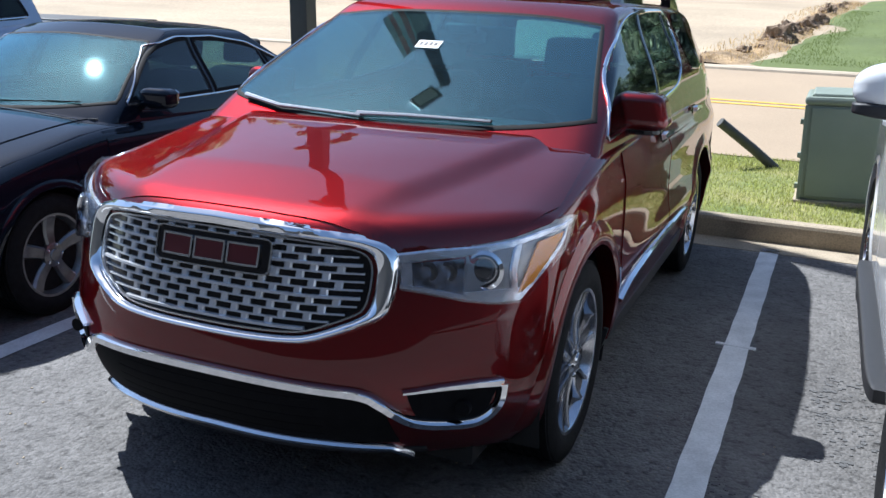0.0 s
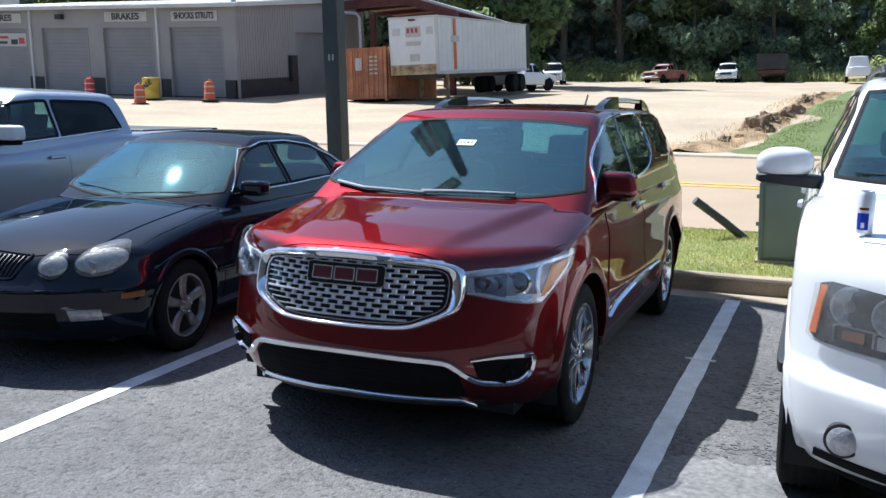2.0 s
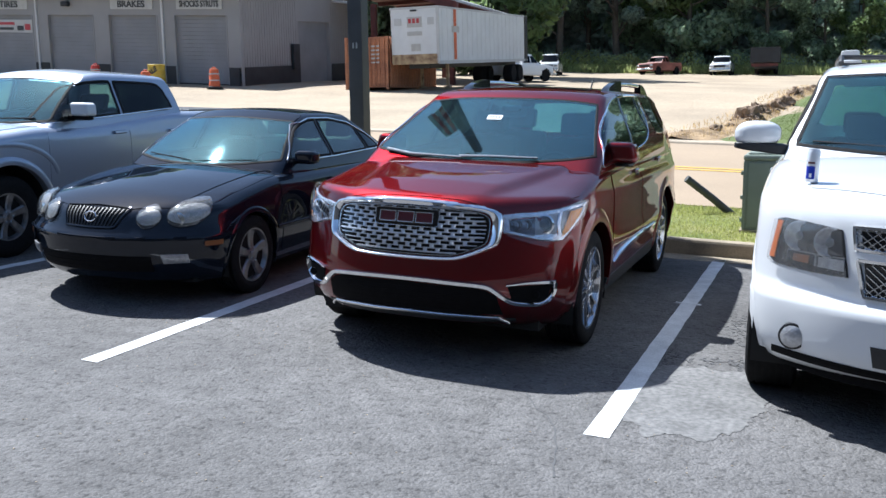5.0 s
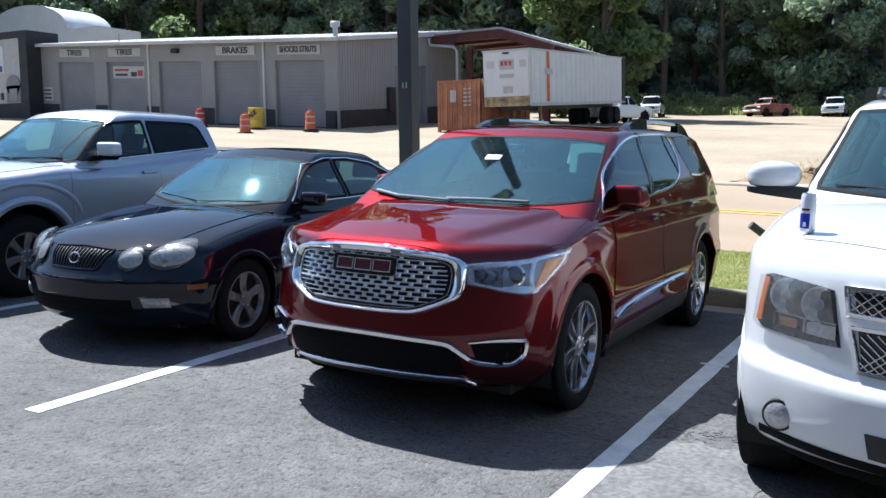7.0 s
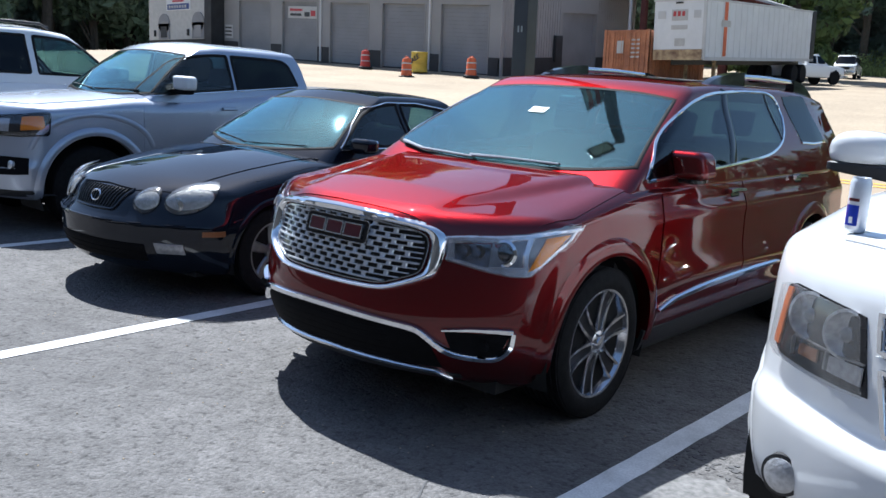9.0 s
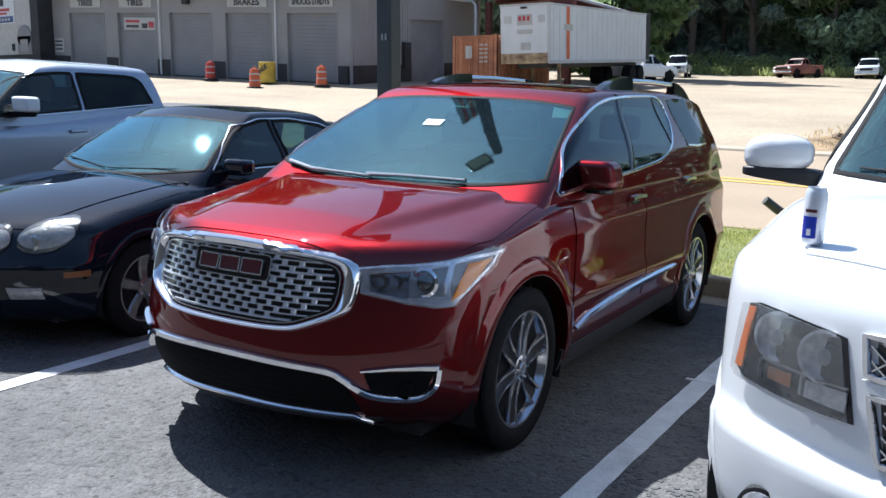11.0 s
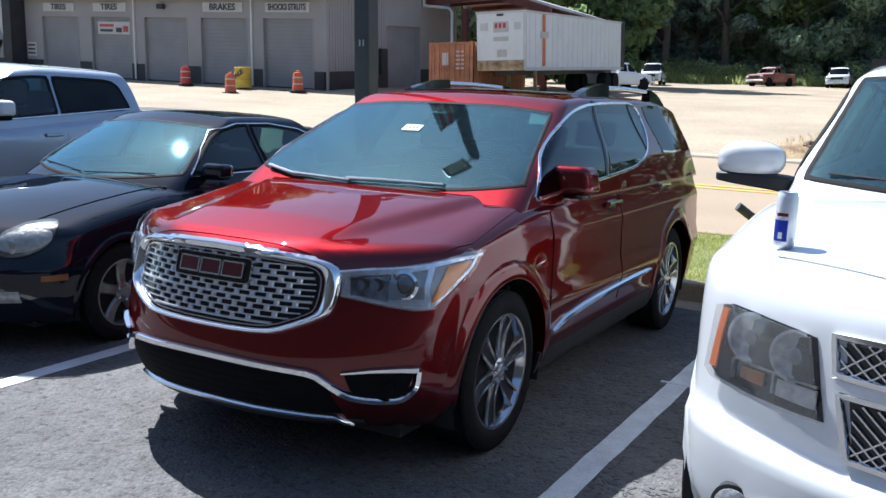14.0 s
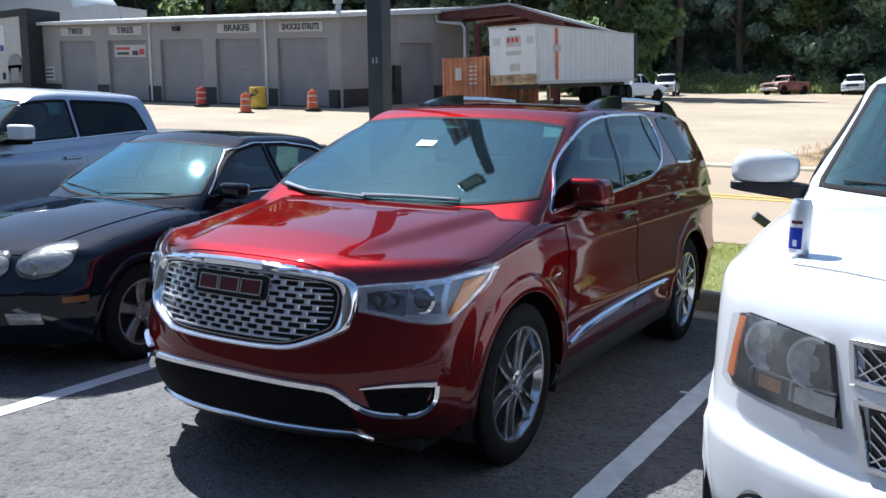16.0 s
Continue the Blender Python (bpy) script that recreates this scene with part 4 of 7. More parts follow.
# bonnet, scuttle and wipers
NOSE = [(0.0, 0.158), (0.2, 0.162), (0.4, 0.178), (0.5, 0.2), (0.565, 0.222), (0.64, 0.262), (0.76, 0.362), (0.83, 0.45), (0.875, 0.56), (0.9, 0.7)]
part("bonnet", panel(HB, [(x, 1.2 + 0.1 * (x / 0.8) ** 2, 3) for x in (-0.86, -0.6, -0.4, -0.2, 0, 0.2, 0.4, 0.6, 0.86)], [(sx * x, y, 3) for sx, xs in ((-1, NOSE[::-1]), (1, NOSE[1:])) for x, y in xs], 0.004, 0.01, 90, 60, (0, 0, -1)), RED, suv)
part("scuttle", panel(HB, [(x, 1.33 + 0.1 * (x / 0.8) ** 2, 3) for x in (-0.8, -0.4, 0, 0.4, 0.8)], [(x, 1.205 + 0.1 * (x / 0.8) ** 2, 3) for x in (-0.8, -0.4, 0, 0.4, 0.8)], 0.004, 0.02, 30, 6, (0, 0, -1)), TRIM, suv)
for a, b, c in (((-0.72, 1.2), (-0.5, 1.178), (-0.08, 1.172)), ((-0.1, 1.178), (0.12, 1.185), (0.46, 1.185))):
    pts = [onto(HC, (p[0], -3, p[1] + 0.006), 0.022, (0, 1, 0))[0] for p in (a, b, c)]
    wip = part("wiper", tube(resample(pts, 12), [0.011, 0.01, 0.009, 0.009, 0.008, 0.008, 0.007, 0.007, 0.007, 0.006, 0.006, 0.005], 6), WIPERMETAL, suv, "bright sunlit wiper arm")
    pts = [onto(HC, (p[0], -3, p[1] + 0.014), 0.01, (0, 1, 0))[0] for p in (a, b, c)]
    part("wiper_blade", tube(resample(pts, 12), 0.007, 6), TRIM, wip)
part("washer_jet", lump(0.22, 1.12, 1.158, 0.012, 0.018, 0.006, 0.5, 3), GLOSS, suv)
part("washer_jet", lump(-0.22, 1.12, 1.158, 0.012, 0.018, 0.006, 0.5, 3), GLOSS, suv)
part("sunroof", panel(HC, [(-0.5, 4.0, 4), (0.5, 4.0, 4)], [(-0.5, 2.42, 4), (0.5, 2.42, 4)], 0.004, 0.008, 20, 40, (0, 0, -1)), GLOSS, suv, "dark glass roof")
part("aerial", tube([(0.1, 4.2, 1.66), (0.1, 4.22, 1.72), (0.1, 4.3, 1.8)], 0.008, 6), TRIM, suv)

# grille
GI = [(0.0, 0.967), (0.2, 0.962), (0.36, 0.952), (0.44, 0.941), (0.482, 0.924), (0.502, 0.892), (0.506, 0.85), (0.504, 0.8), (0.494, 0.762), (0.464, 0.74), (0.4, 0.712), (0.34, 0.69), (0.28, 0.681), (0.15, 0.677), (0.0, 0.676)]
GO = [(0.0, 0.996), (0.2, 0.991), (0.4, 0.979), (0.49, 0.965), (0.537, 0.943), (0.556, 0.91), (0.561, 0.86), (0.558, 0.792), (0.544, 0.752), (0.506, 0.726), (0.43, 0.692), (0.36, 0.666), (0.3, 0.656), (0.16, 0.651), (0.0, 0.65)]
grille = part("grille", panel(HB, [(x, -1, z) for x, z in ((-0.5, 0.85), (-0.485, 0.905), (-0.42, 0.945), (-0.3, 0.966), (0, 0.978), (0.3, 0.966), (0.42, 0.945), (0.485, 0.905), (0.5, 0.85))], [(x, -1, z) for x, z in ((-0.5, 0.84), (-0.495, 0.78), (-0.42, 0.728), (-0.3, 0.69), (0, 0.688), (0.3, 0.69), (0.42, 0.728), (0.495, 0.78), (0.5, 0.84))], 0.003, 0.01, 50, 16, (0, 1, 0)), GLOSS, suv)


def full_loop(half):
    """Both halves of an outline that starts and ends on the middle line."""
    line = smooth_line3(half)
    return [(x, -1, z) for x, z in line] + [(-x, -1, z) for x, z in reversed(line[:-1])]


part("grille_frame", panel(HB, full_loop(GO), full_loop(GI), 0.022, 0.045, 220, 9, (0, 1, 0), ridge=0.022), CHROME, grille, "broad chrome grille surround")
part("grille_lip", ribbon(HB, full_loop([(x * 0.975, 0.84 + (z - 0.84) * 0.95) for x, z in GI]), 0.009, 0.02, False, (0, 1, 0), n=180), SATIN, grille)
half_at = curve(sorted([(0.69, 0.3), (0.728, 0.41), (0.78, 0.48), (0.85, 0.488), (0.905, 0.47), (0.945, 0.41), (0.966, 0.3)]))
rows = 12
for k in range(rows):
    z = 0.702 + k * (0.96 - 0.702) / (rows - 1)
    w = half_at(z) - 0.012
    if w < 0.1:
        continue
    main = k in (0, 4, 8)
    part("grille_bar", ribbon(HB, [(-w, -1, z), (0, -1, z + 0.001), (w, -1, z)], 0.0125 if main else 0.0075, 0.021 if main else 0.014, False, (0, 1, 0), n=36), GRILLESILVER, grille)
    if k < rows - 1:
        z2 = z + (0.962 - 0.7) / (rows - 1)
        x = -0.49 + (0.039 if k % 2 else 0.0)
        while x < 0.49:
            if abs(x) < min(w, half_at(z2)) - 0.05:
                part("grille_link", ribbon(HB, [(x, -1, z), (x, -1, z2)], 0.026, 0.012, False, (0, 1, 0), n=3), GRILLESILVER, grille)
            x += 0.078
badge = part("badge", panel(HB, [(-0.205, -1, 0.94), (-0.19, -1, 0.945), (0.19, -1, 0.945), (0.205, -1, 0.94)], [(-0.205, -1, 0.845), (-0.19, -1, 0.84), (0.19, -1, 0.84), (0.205, -1, 0.845)], 0.03, 0.025, 24, 6, (0, 1, 0)), GLOSS, grille)
part("badge_rim", ribbon(HB, [(x, -1, z) for x, z in ((-0.205, 0.935), (-0.19, 0.945), (0.19, 0.945), (0.205, 0.935), (0.205, 0.85), (0.19, 0.84), (-0.19, 0.84), (-0.205, 0.85))], 0.008, 0.034, True, (0, 1, 0), n=80), SATIN, badge)
for x in (-0.118, 0.0, 0.118):
    part("badge_block", panel(HB, [(x - 0.052, -1, 0.923), (x + 0.052, -1, 0.923)], [(x - 0.052, -1, 0.862), (x + 0.052, -1, 0.862)], 0.037, 0.01, 6, 4, (0, 1, 0)), BADGERED, badge)
    part("badge_edge", ribbon(HB, [(x - 0.052, -1, 0.923), (x + 0.052, -1, 0.923), (x + 0.052, -1, 0.862), (x - 0.052, -1, 0.862)], 0.011, 0.041, True, (0, 1, 0), n=48), SATIN, badge)

# bumper brightwork
line = [(-0.847, 0.525), (-0.836, 0.46), (-0.79, 0.408), (-0.72, 0.402), (-0.63, 0.42), (-0.57, 0.465), (-0.51, 0.508), (-0.42, 0.522), (-0.2, 0.535), (0, 0.538)]
line += [(-x, z) for x, z in reversed(line[:-1])]
part("bumper_strip", ribbon(HB, [(x, -1, z) for x, z in smooth_line3(line)], 0.032, 0.026, False, (0, 1, 0), n=120), CHROME, suv, "chrome strip across the bumper")
intake = part("lower_intake", panel(HB, [(-0.56, -1, 0.45), (-0.5, -1, 0.492), (-0.4, -1, 0.508), (0, -1, 0.52), (0.4, -1, 0.508), (0.5, -1, 0.492), (0.56, -1, 0.45)], [(-0.58, -1, 0.33), (-0.35, -1, 0.338), (0, -1, 0.345), (0.35, -1, 0.338), (0.58, -1, 0.33)], 0.004, 0.012, 50, 10, (0, 1, 0)), DARKTRIM, suv)
for k in range(5):
    z = 0.365 + k * 0.032
    part("intake_bar", ribbon(HB, [(-0.38, -1, z - 0.004), (0, -1, z), (0.38, -1, z - 0.004)], 0.008, 0.005, False, (0, 1, 0), n=30), DARKTRIM, intake)
part("skid_trim", ribbon(HB, [(x, -1, z) for x, z in ((-0.6, 0.275), (-0.55, 0.315), (-0.35, 0.328), (0, 0.335), (0.35, 0.328), (0.55, 0.315), (0.6, 0.275))], 0.022, 0.02, False, (0, 1, 0), n=60), SATIN, suv)
part("chin", panel(HB, [(-0.64, -1, 0.3), (-0.5, -1, 0.308), (0, -1, 0.318), (0.5, -1, 0.308), (0.64, -1, 0.3)], [(-0.64, -1, 0.28), (0, -1, 0.284), (0.64, -1, 0.28)], 0.005, 0.02, 40, 4, (0, 1, 0)), TRIM, suv)
part("underbody", box(-0.75, 0.75, 0.4, 4.5, 0.2, 0.3), WELL, suv, smooth=False)

# ---- the black sedan ----


def place_lamp(root, tree, prof, p, m, name, toward=(0, -1, 0), mix=0.4, n=20, sx=1.0, sz=1.0):
    c, nn = onto(tree, p, 0.0)
    d = Vector(toward).lerp(nn, mix).normalized()
    bm = lathe(prof, n, "z")
    bmesh.ops.scale(bm, vec=(sx, sz, 1), verts=bm.verts)
    bmesh.ops.transform(bm, matrix=Matrix.Translation(c) @ d.to_track_quat("Z", "Y").to_matrix().to_4x4(), verts=bm.verts)
    return part(name, bm, m, root)


SED = dict(
    length=4.81, half=0.9, bow=0.42, bow_power=2.3, hub=0.315, arch=0.365, axles=(0.95, 3.75), deck=(0.72, 1.62, 3.9, 0.9), grid=(34, 110, 26),
    plan=[(0, 0.95), (0.5, 0.98), (1.2, 1.0), (3.8, 1.0), (4.8, 0.94)],
    side=[(0.2, 0.94), (0.4, 0.985), (0.52, 1.0), (0.65, 0.99), (0.85, 0.965), (1.0, 0.91)],
    top=[(0.0, 0.665), (0.15, 0.735), (0.5, 0.855), (1.0, 0.94), (1.5, 0.98), (1.8, 0.98), (3.8, 1.0), (4.8, 0.98)],
    crown=[(0, 0.05), (0.6, 0.1), (1.5, 0.06), (4.8, 0.05)],
    front=[(0.18, 0.14), (0.3, 0.03), (0.42, 0.0), (0.53, 0.0), (0.57, 0.04), (0.62, 0.075), (0.75, 0.13)],
    rear=[(0.2, 0.12), (0.5, 0.0), (0.8, 0.04), (1.0, 0.1)], bottom=[(0, 0.19), (0.5, 0.17), (4.4, 0.19), (4.8, 0.28)])
SCAB = dict(screen=[(0.9, 1.32), (1.0, 1.46), (1.35, 2.05), (1.45, 2.3)], tail=[(0.9, 4.25), (1.0, 4.1), (1.33, 3.45), (1.45, 3.2)],
            roof=[(1.0, 1.3), (1.95, 1.41), (2.6, 1.463), (3.3, 1.44), (4.3, 1.28)], width=[(0.9, 0.83), (1.05, 0.775), (1.35, 0.6), (1.45, 0.57)],
            belt=0.88, crown=0.04, bow=0.16, plan=[(1.3, 0.94), (2.2, 1.0), (3.4, 1.0), (4.3, 0.9)], middle=2.8, side_from=0.45, grid=(34, 70, 26))


def sedan():
    root = thing("sedan", "glossy black older luxury sedan parked beside the red crossover", "car", (-2.74, 0.27, 0), 3.0, tilted=True)
    solid = body_of(SED, False)
    tree = tree_of(solid)
    solid.free()
    part("body", body_of(SED), BLACK_PAINT, root)
    cab = cabin_parts(root, SCAB, BLACK_PAINT, ([(-0.56, 1.35), (0, 1.38), (0.56, 1.35)], [(-0.73, 1.03), (-0.4, 0.995), (0, 0.98), (0.4, 0.995), (0.73, 1.03)]),
                      [([(1.72, 1.04), (1.95, 1.2), (2.15, 1.31), (2.4, 1.36), (2.52, 1.365)], [(1.72, 1.02), (2.1, 1.03), (2.52, 1.035)]),
                       ([(2.58, 1.365), (2.9, 1.355), (3.2, 1.31), (3.3, 1.28)], [(2.58, 1.035), (3.0, 1.045), (3.36, 1.05)]),
                       ([(3.36, 1.255), (3.5, 1.2), (3.68, 1.1)], [(3.42, 1.06), (3.55, 1.062), (3.68, 1.066)])],
                      ([(-0.5, 1.32), (0, 1.34), (0.5, 1.32)], [(-0.66, 1.06), (0, 1.04), (0.66, 1.06)]), GLASS, [SIDEGLASS, SIDEGLASS, PRIVACY], True)
    tub(root, 0.7, 1.5, 3.9, 0.35, 0.95)
    part("dashboard", lump(0, 1.78, 0.86, 0.7, 0.28, 0.1, 0.4), SEATCLOTH, root)
    steering_wheel(root, 0.36, 2.1, 0.9)
    for x in (0.36, -0.36):
        seat(root, x, 2.35, 0.5, 0.48, 0.56), seat(root, x, 3.1, 0.52, 0.5, 0.5)
    for sx in (1, -1):
        ring = [(sx * 3, y, z) for y, z in ((1.7, 1.025), (1.93, 1.2), (2.13, 1.325), (2.4, 1.378), (2.8, 1.378), (3.2, 1.33), (3.5, 1.22), (3.72, 1.09))]
        part("window_trim", ribbon(cab, ring, 0.014, 0.01, False, (-sx, 0, 0), n=60), SATIN, root)
        part("belt_trim", ribbon(cab, [(sx * 3, 1.7, 1.015), (sx * 3, 2.6, 1.022), (sx * 3, 3.72, 1.055)], 0.014, 0.01, False, (-sx, 0, 0), n=40), SATIN, root)
        for name, y0, y1, hy in (("front_door", 1.4, 2.54, 2.4), ("rear_door", 2.56, 3.4, 3.3)):
            door = part(name, panel(tree, [(sx * 3, y0, 0.9), (sx * 3, y1, 0.92)], [(sx * 3, y0, 0.3), (sx * 3, y1 - (0.1 if y1 > 3 else 0), 0.3)], 0.004, 0.01, 26, 16, (-sx, 0, 0)), BLACK_PAINT, root)
            part("door_handle", ribbon(tree, [(sx * 3, hy - 0.1, 0.83), (sx * 3, hy + 0.08, 0.835)], 0.025, 0.035, False, (-sx, 0, 0), n=8, sink=-0.01), BLACK_PAINT, door)
        part("side_moulding", ribbon(tree, [(sx * 3, 1.3, 0.5), (sx * 3, 3.2, 0.52)], 0.035, 0.012, False, (-sx, 0, 0), n=30), BLACK_PAINT, root)
        for wy in SED["axles"]:
            arch_lip(tree, root, SED, wy, sx, BLACK_PAINT, 0.01, 0.035)
            wheel(root, (sx * 0.775, wy, 0.315), 0.318, 0.21, 0.215, sx, 5, False, DULLALLOY)
        if sx > 0:
            mir = new("door_mirror")
            mir.parent = root
            part("mirror_shell", lump(0.9, 1.82, 1.055, 0.105, 0.07, 0.06, 0.6), BLACK_PAINT, mir)
            part("mirror_glass", lump(0.9, 1.89, 1.058, 0.085, 0.008, 0.046, 0.5), CHROME, mir)
            part("mirror_arm", lump(0.8, 1.83, 1.02, 0.05, 0.035, 0.025, 0.5), BLACK_PAINT, mir)
        # the twin oval lamps
        for name, cx, cy, cz, rx, rz, tilt in (("headlamp", 0.678, 0.22, 0.702, 0.122, 0.094, 0.3), ("inner_headlamp", 0.445, 0.1, 0.675, 0.078, 0.078, 0.3)):
            top, bot = [], []
            for k in range(13):
                a = math.pi * k / 12
                ex, ez = -math.cos(a) * rx, math.sin(a) * rz
                c, s = math.cos(tilt), math.sin(tilt)
                top.append((sx * (cx + ex * c - ez * s), -1, cz + ex * s + ez * c))
                bot.append((sx * (cx + ex * c + ez * s), -1, cz + ex * s - ez * c))
            h = part(name, panel(tree, top, bot, 0.006, 0.008, 26, 10, (0, 1, 0)), LAMPDARK, root)
            part("lamp_reflector", panel(tree, [(p[0] * 0.98 + sx * cx * 0.02, -1, p[2] * 0.7 + cz * 0.3) for p in top], [(p[0] * 0.98 + sx * cx * 0.02, -1, p[2] * 0.7 + cz * 0.3) for p in bot], 0.014, 0.006, 20, 8, (0, 1, 0)), BOWL, h)
            part("lamp_cover", panel(tree, top, bot, 0.026, 0.004, 26, 10, (0, 1, 0), dome=0.02), CLOUDY, h, "clouded headlamp cover")
        place_lamp(root, tree, [(0.05, -0.02), (0.05, 0.006), (0.04, 0.01)], (sx * 0.69, 0.22, 0.705), CHROME, "lamp_bowl")
        part("fog_lamp", panel(tree, [(sx * 0.56, -1, 0.415), (sx * 0.72, -1, 0.415)], [(sx * 0.57, -1, 0.345), (sx * 0.72, -1, 0.345)], 0.008, 0.02, 10, 6, (0, 1, 0), dome=0.006), FOGGLASS, root)
        part("side_marker", panel(tree, [(sx * 0.84, 0.34, 0.505), (sx * 0.875, 0.5, 0.51)], [(sx * 0.84, 0.34, 0.468), (sx * 0.875, 0.5, 0.473)], 0.008, 0.02, 8, 4), AMBERDIM, root, "amber side marker")
    part("bonnet", panel(tree, [(x, 1.5 + 0.1 * (x / 0.66) ** 2, 3) for x in (-0.66, -0.33, 0, 0.33, 0.66)], [(x, 0.17 + 0.2 * abs(x / 0.66) ** 2.2, 3) for x in (-0.6, -0.3, 0, 0.3, 0.6)], 0.005, 0.012, 40, 40, (0, 0, -1)), BLACK_PAINT, root)
    gr = part("grille", panel(tree, [(-0.28, -1, 0.735), (0, -1, 0.745), (0.28, -1, 0.735)], [(-0.21, -1, 0.605), (0, -1, 0.6), (0.21, -1, 0.605)], 0.004, 0.01, 24, 8, (0, 1, 0)), TRIM, root)
    for k in range(15):
        x = -0.25 + k * 0.5 / 14
        part("grille_bar", ribbon(tree, [(x, -1, 0.732), (x * 0.8, -1, 0.61)], 0.007, 0.014, False, (0, 1, 0), n=6), GLOSS, gr)
    part("grille_frame", ribbon(tree, [(-0.29, -1, 0.735), (0, -1, 0.748), (0.29, -1, 0.735), (0.215, -1, 0.6), (0, -1, 0.595), (-0.215, -1, 0.6)], 0.018, 0.014, True, (0, 1, 0), n=60), BLACK_PAINT, gr)
    part("emblem_ring", tube([(math.cos(a) * 0.05, onto(tree, (0, -1, 0.675), 0.02, (0, 1, 0))[0].y + math.sin(a) * 0.012, 0.675 + math.sin(a) * 0.036) for a in [2 * math.pi * k / 28 for k in range(29)]], 0.006, 6), SATIN, gr)
    part("bumper_strip", ribbon(tree, [(x, -1, 0.535 - 0.0 * abs(x)) for x in (-0.8, -0.5, 0, 0.5, 0.8)], 0.02, 0.012, False, (0, 1, 0), n=60), BLACK_PAINT, root)
    low = part("lower_intake", panel(tree, [(-0.5, -1, 0.4), (0, -1, 0.405), (0.5, -1, 0.4)], [(-0.5, -1, 0.28), (0, -1, 0.275), (0.5, -1, 0.28)], 0.004, 0.01, 30, 6, (0, 1, 0)), DARKTRIM, root)
    for k in range(3):
        part("intake_bar", ribbon(tree, [(-0.5, -1, 0.31 + k * 0.035), (0, -1, 0.312 + k * 0.035), (0.5, -1, 0.31 + k * 0.035)], 0.01, 0.008, False, (0, 1, 0), n=24), DARKTRIM, low)
    for a, b in (((-0.6, 1.03), (-0.05, 0.99)), ((-0.02, 0.99), (0.55, 1.01))):
        pts = [onto(cab, (p[0], -3, p[1] + 0.008), 0.015, (0, 1, 0))[0] for p in (a, b)]
        part("wiper", tube(resample(pts, 8), 0.0045, 6), RUBBER, root)
    part("underbody", box(-0.7, 0.7, 0.4, 4.4, 0.17, 0.25), WELL, root, smooth=False)
    return root


sedan()

# ---- the white full-size SUV ----
TAH = dict(
    length=5.13, half=1.0, bow=0.5, bow_power=2.2, hub=0.4, arch=0.465, axles=(0.98, 3.93), deck=(0.86, 1.62, 4.9, 1.1), grid=(34, 110, 28),
    plan=[(0, 0.985), (0.5, 0.99), (1.2, 1.0), (4.2, 1.0), (5.1, 0.97)],
    side=[(0.2, 0.93), (0.4, 0.985), (0.6, 1.0), (0.9, 1.0), (1.1, 0.995), (1.25, 0.972), (1.35, 0.94)],
    top=[(0.0, 1.13), (0.12, 1.18), (0.4, 1.225), (0.9, 1.275), (1.5, 1.315), (1.8, 1.3), (5.1, 1.32)],
    crown=[(0, 0.07), (0.6, 0.06), (1.5, 0.035), (5.1, 0.02)],
    front=[(0.2, 0.16), (0.32, 0.05), (0.45, 0.0), (0.64, -0.01), (0.7, 0.05), (0.8, 0.06), (1.05, 0.075), (1.2, 0.14)],
    rear=[(0.2, 0.15), (0.5, 0.0), (0.8, 0.02), (1.3, 0.06)], bottom=[(0, 0.33), (0.5, 0.27), (4.6, 0.28), (5.1, 0.35)])
TCAB = dict(screen=[(1.2, 1.42), (1.35, 1.6), (1.8, 2.12), (1.93, 2.3)], tail=[(1.2, 5.1), (1.7, 5.0), (1.93, 4.88)],
            roof=[(1.0, 1.82), (2.1, 1.86), (2.8, 1.93), (4.0, 1.93), (5.0, 1.89)], width=[(1.2, 0.95), (1.4, 0.9), (1.8, 0.74), (1.93, 0.71)],
            belt=1.2, crown=0.05, bow=0.14, plan=[(1.4, 0.97), (2.3, 1.0), (4.6, 1.0), (5.1, 0.95)], middle=3.2, side_from=0.6, grid=(34, 70, 28))


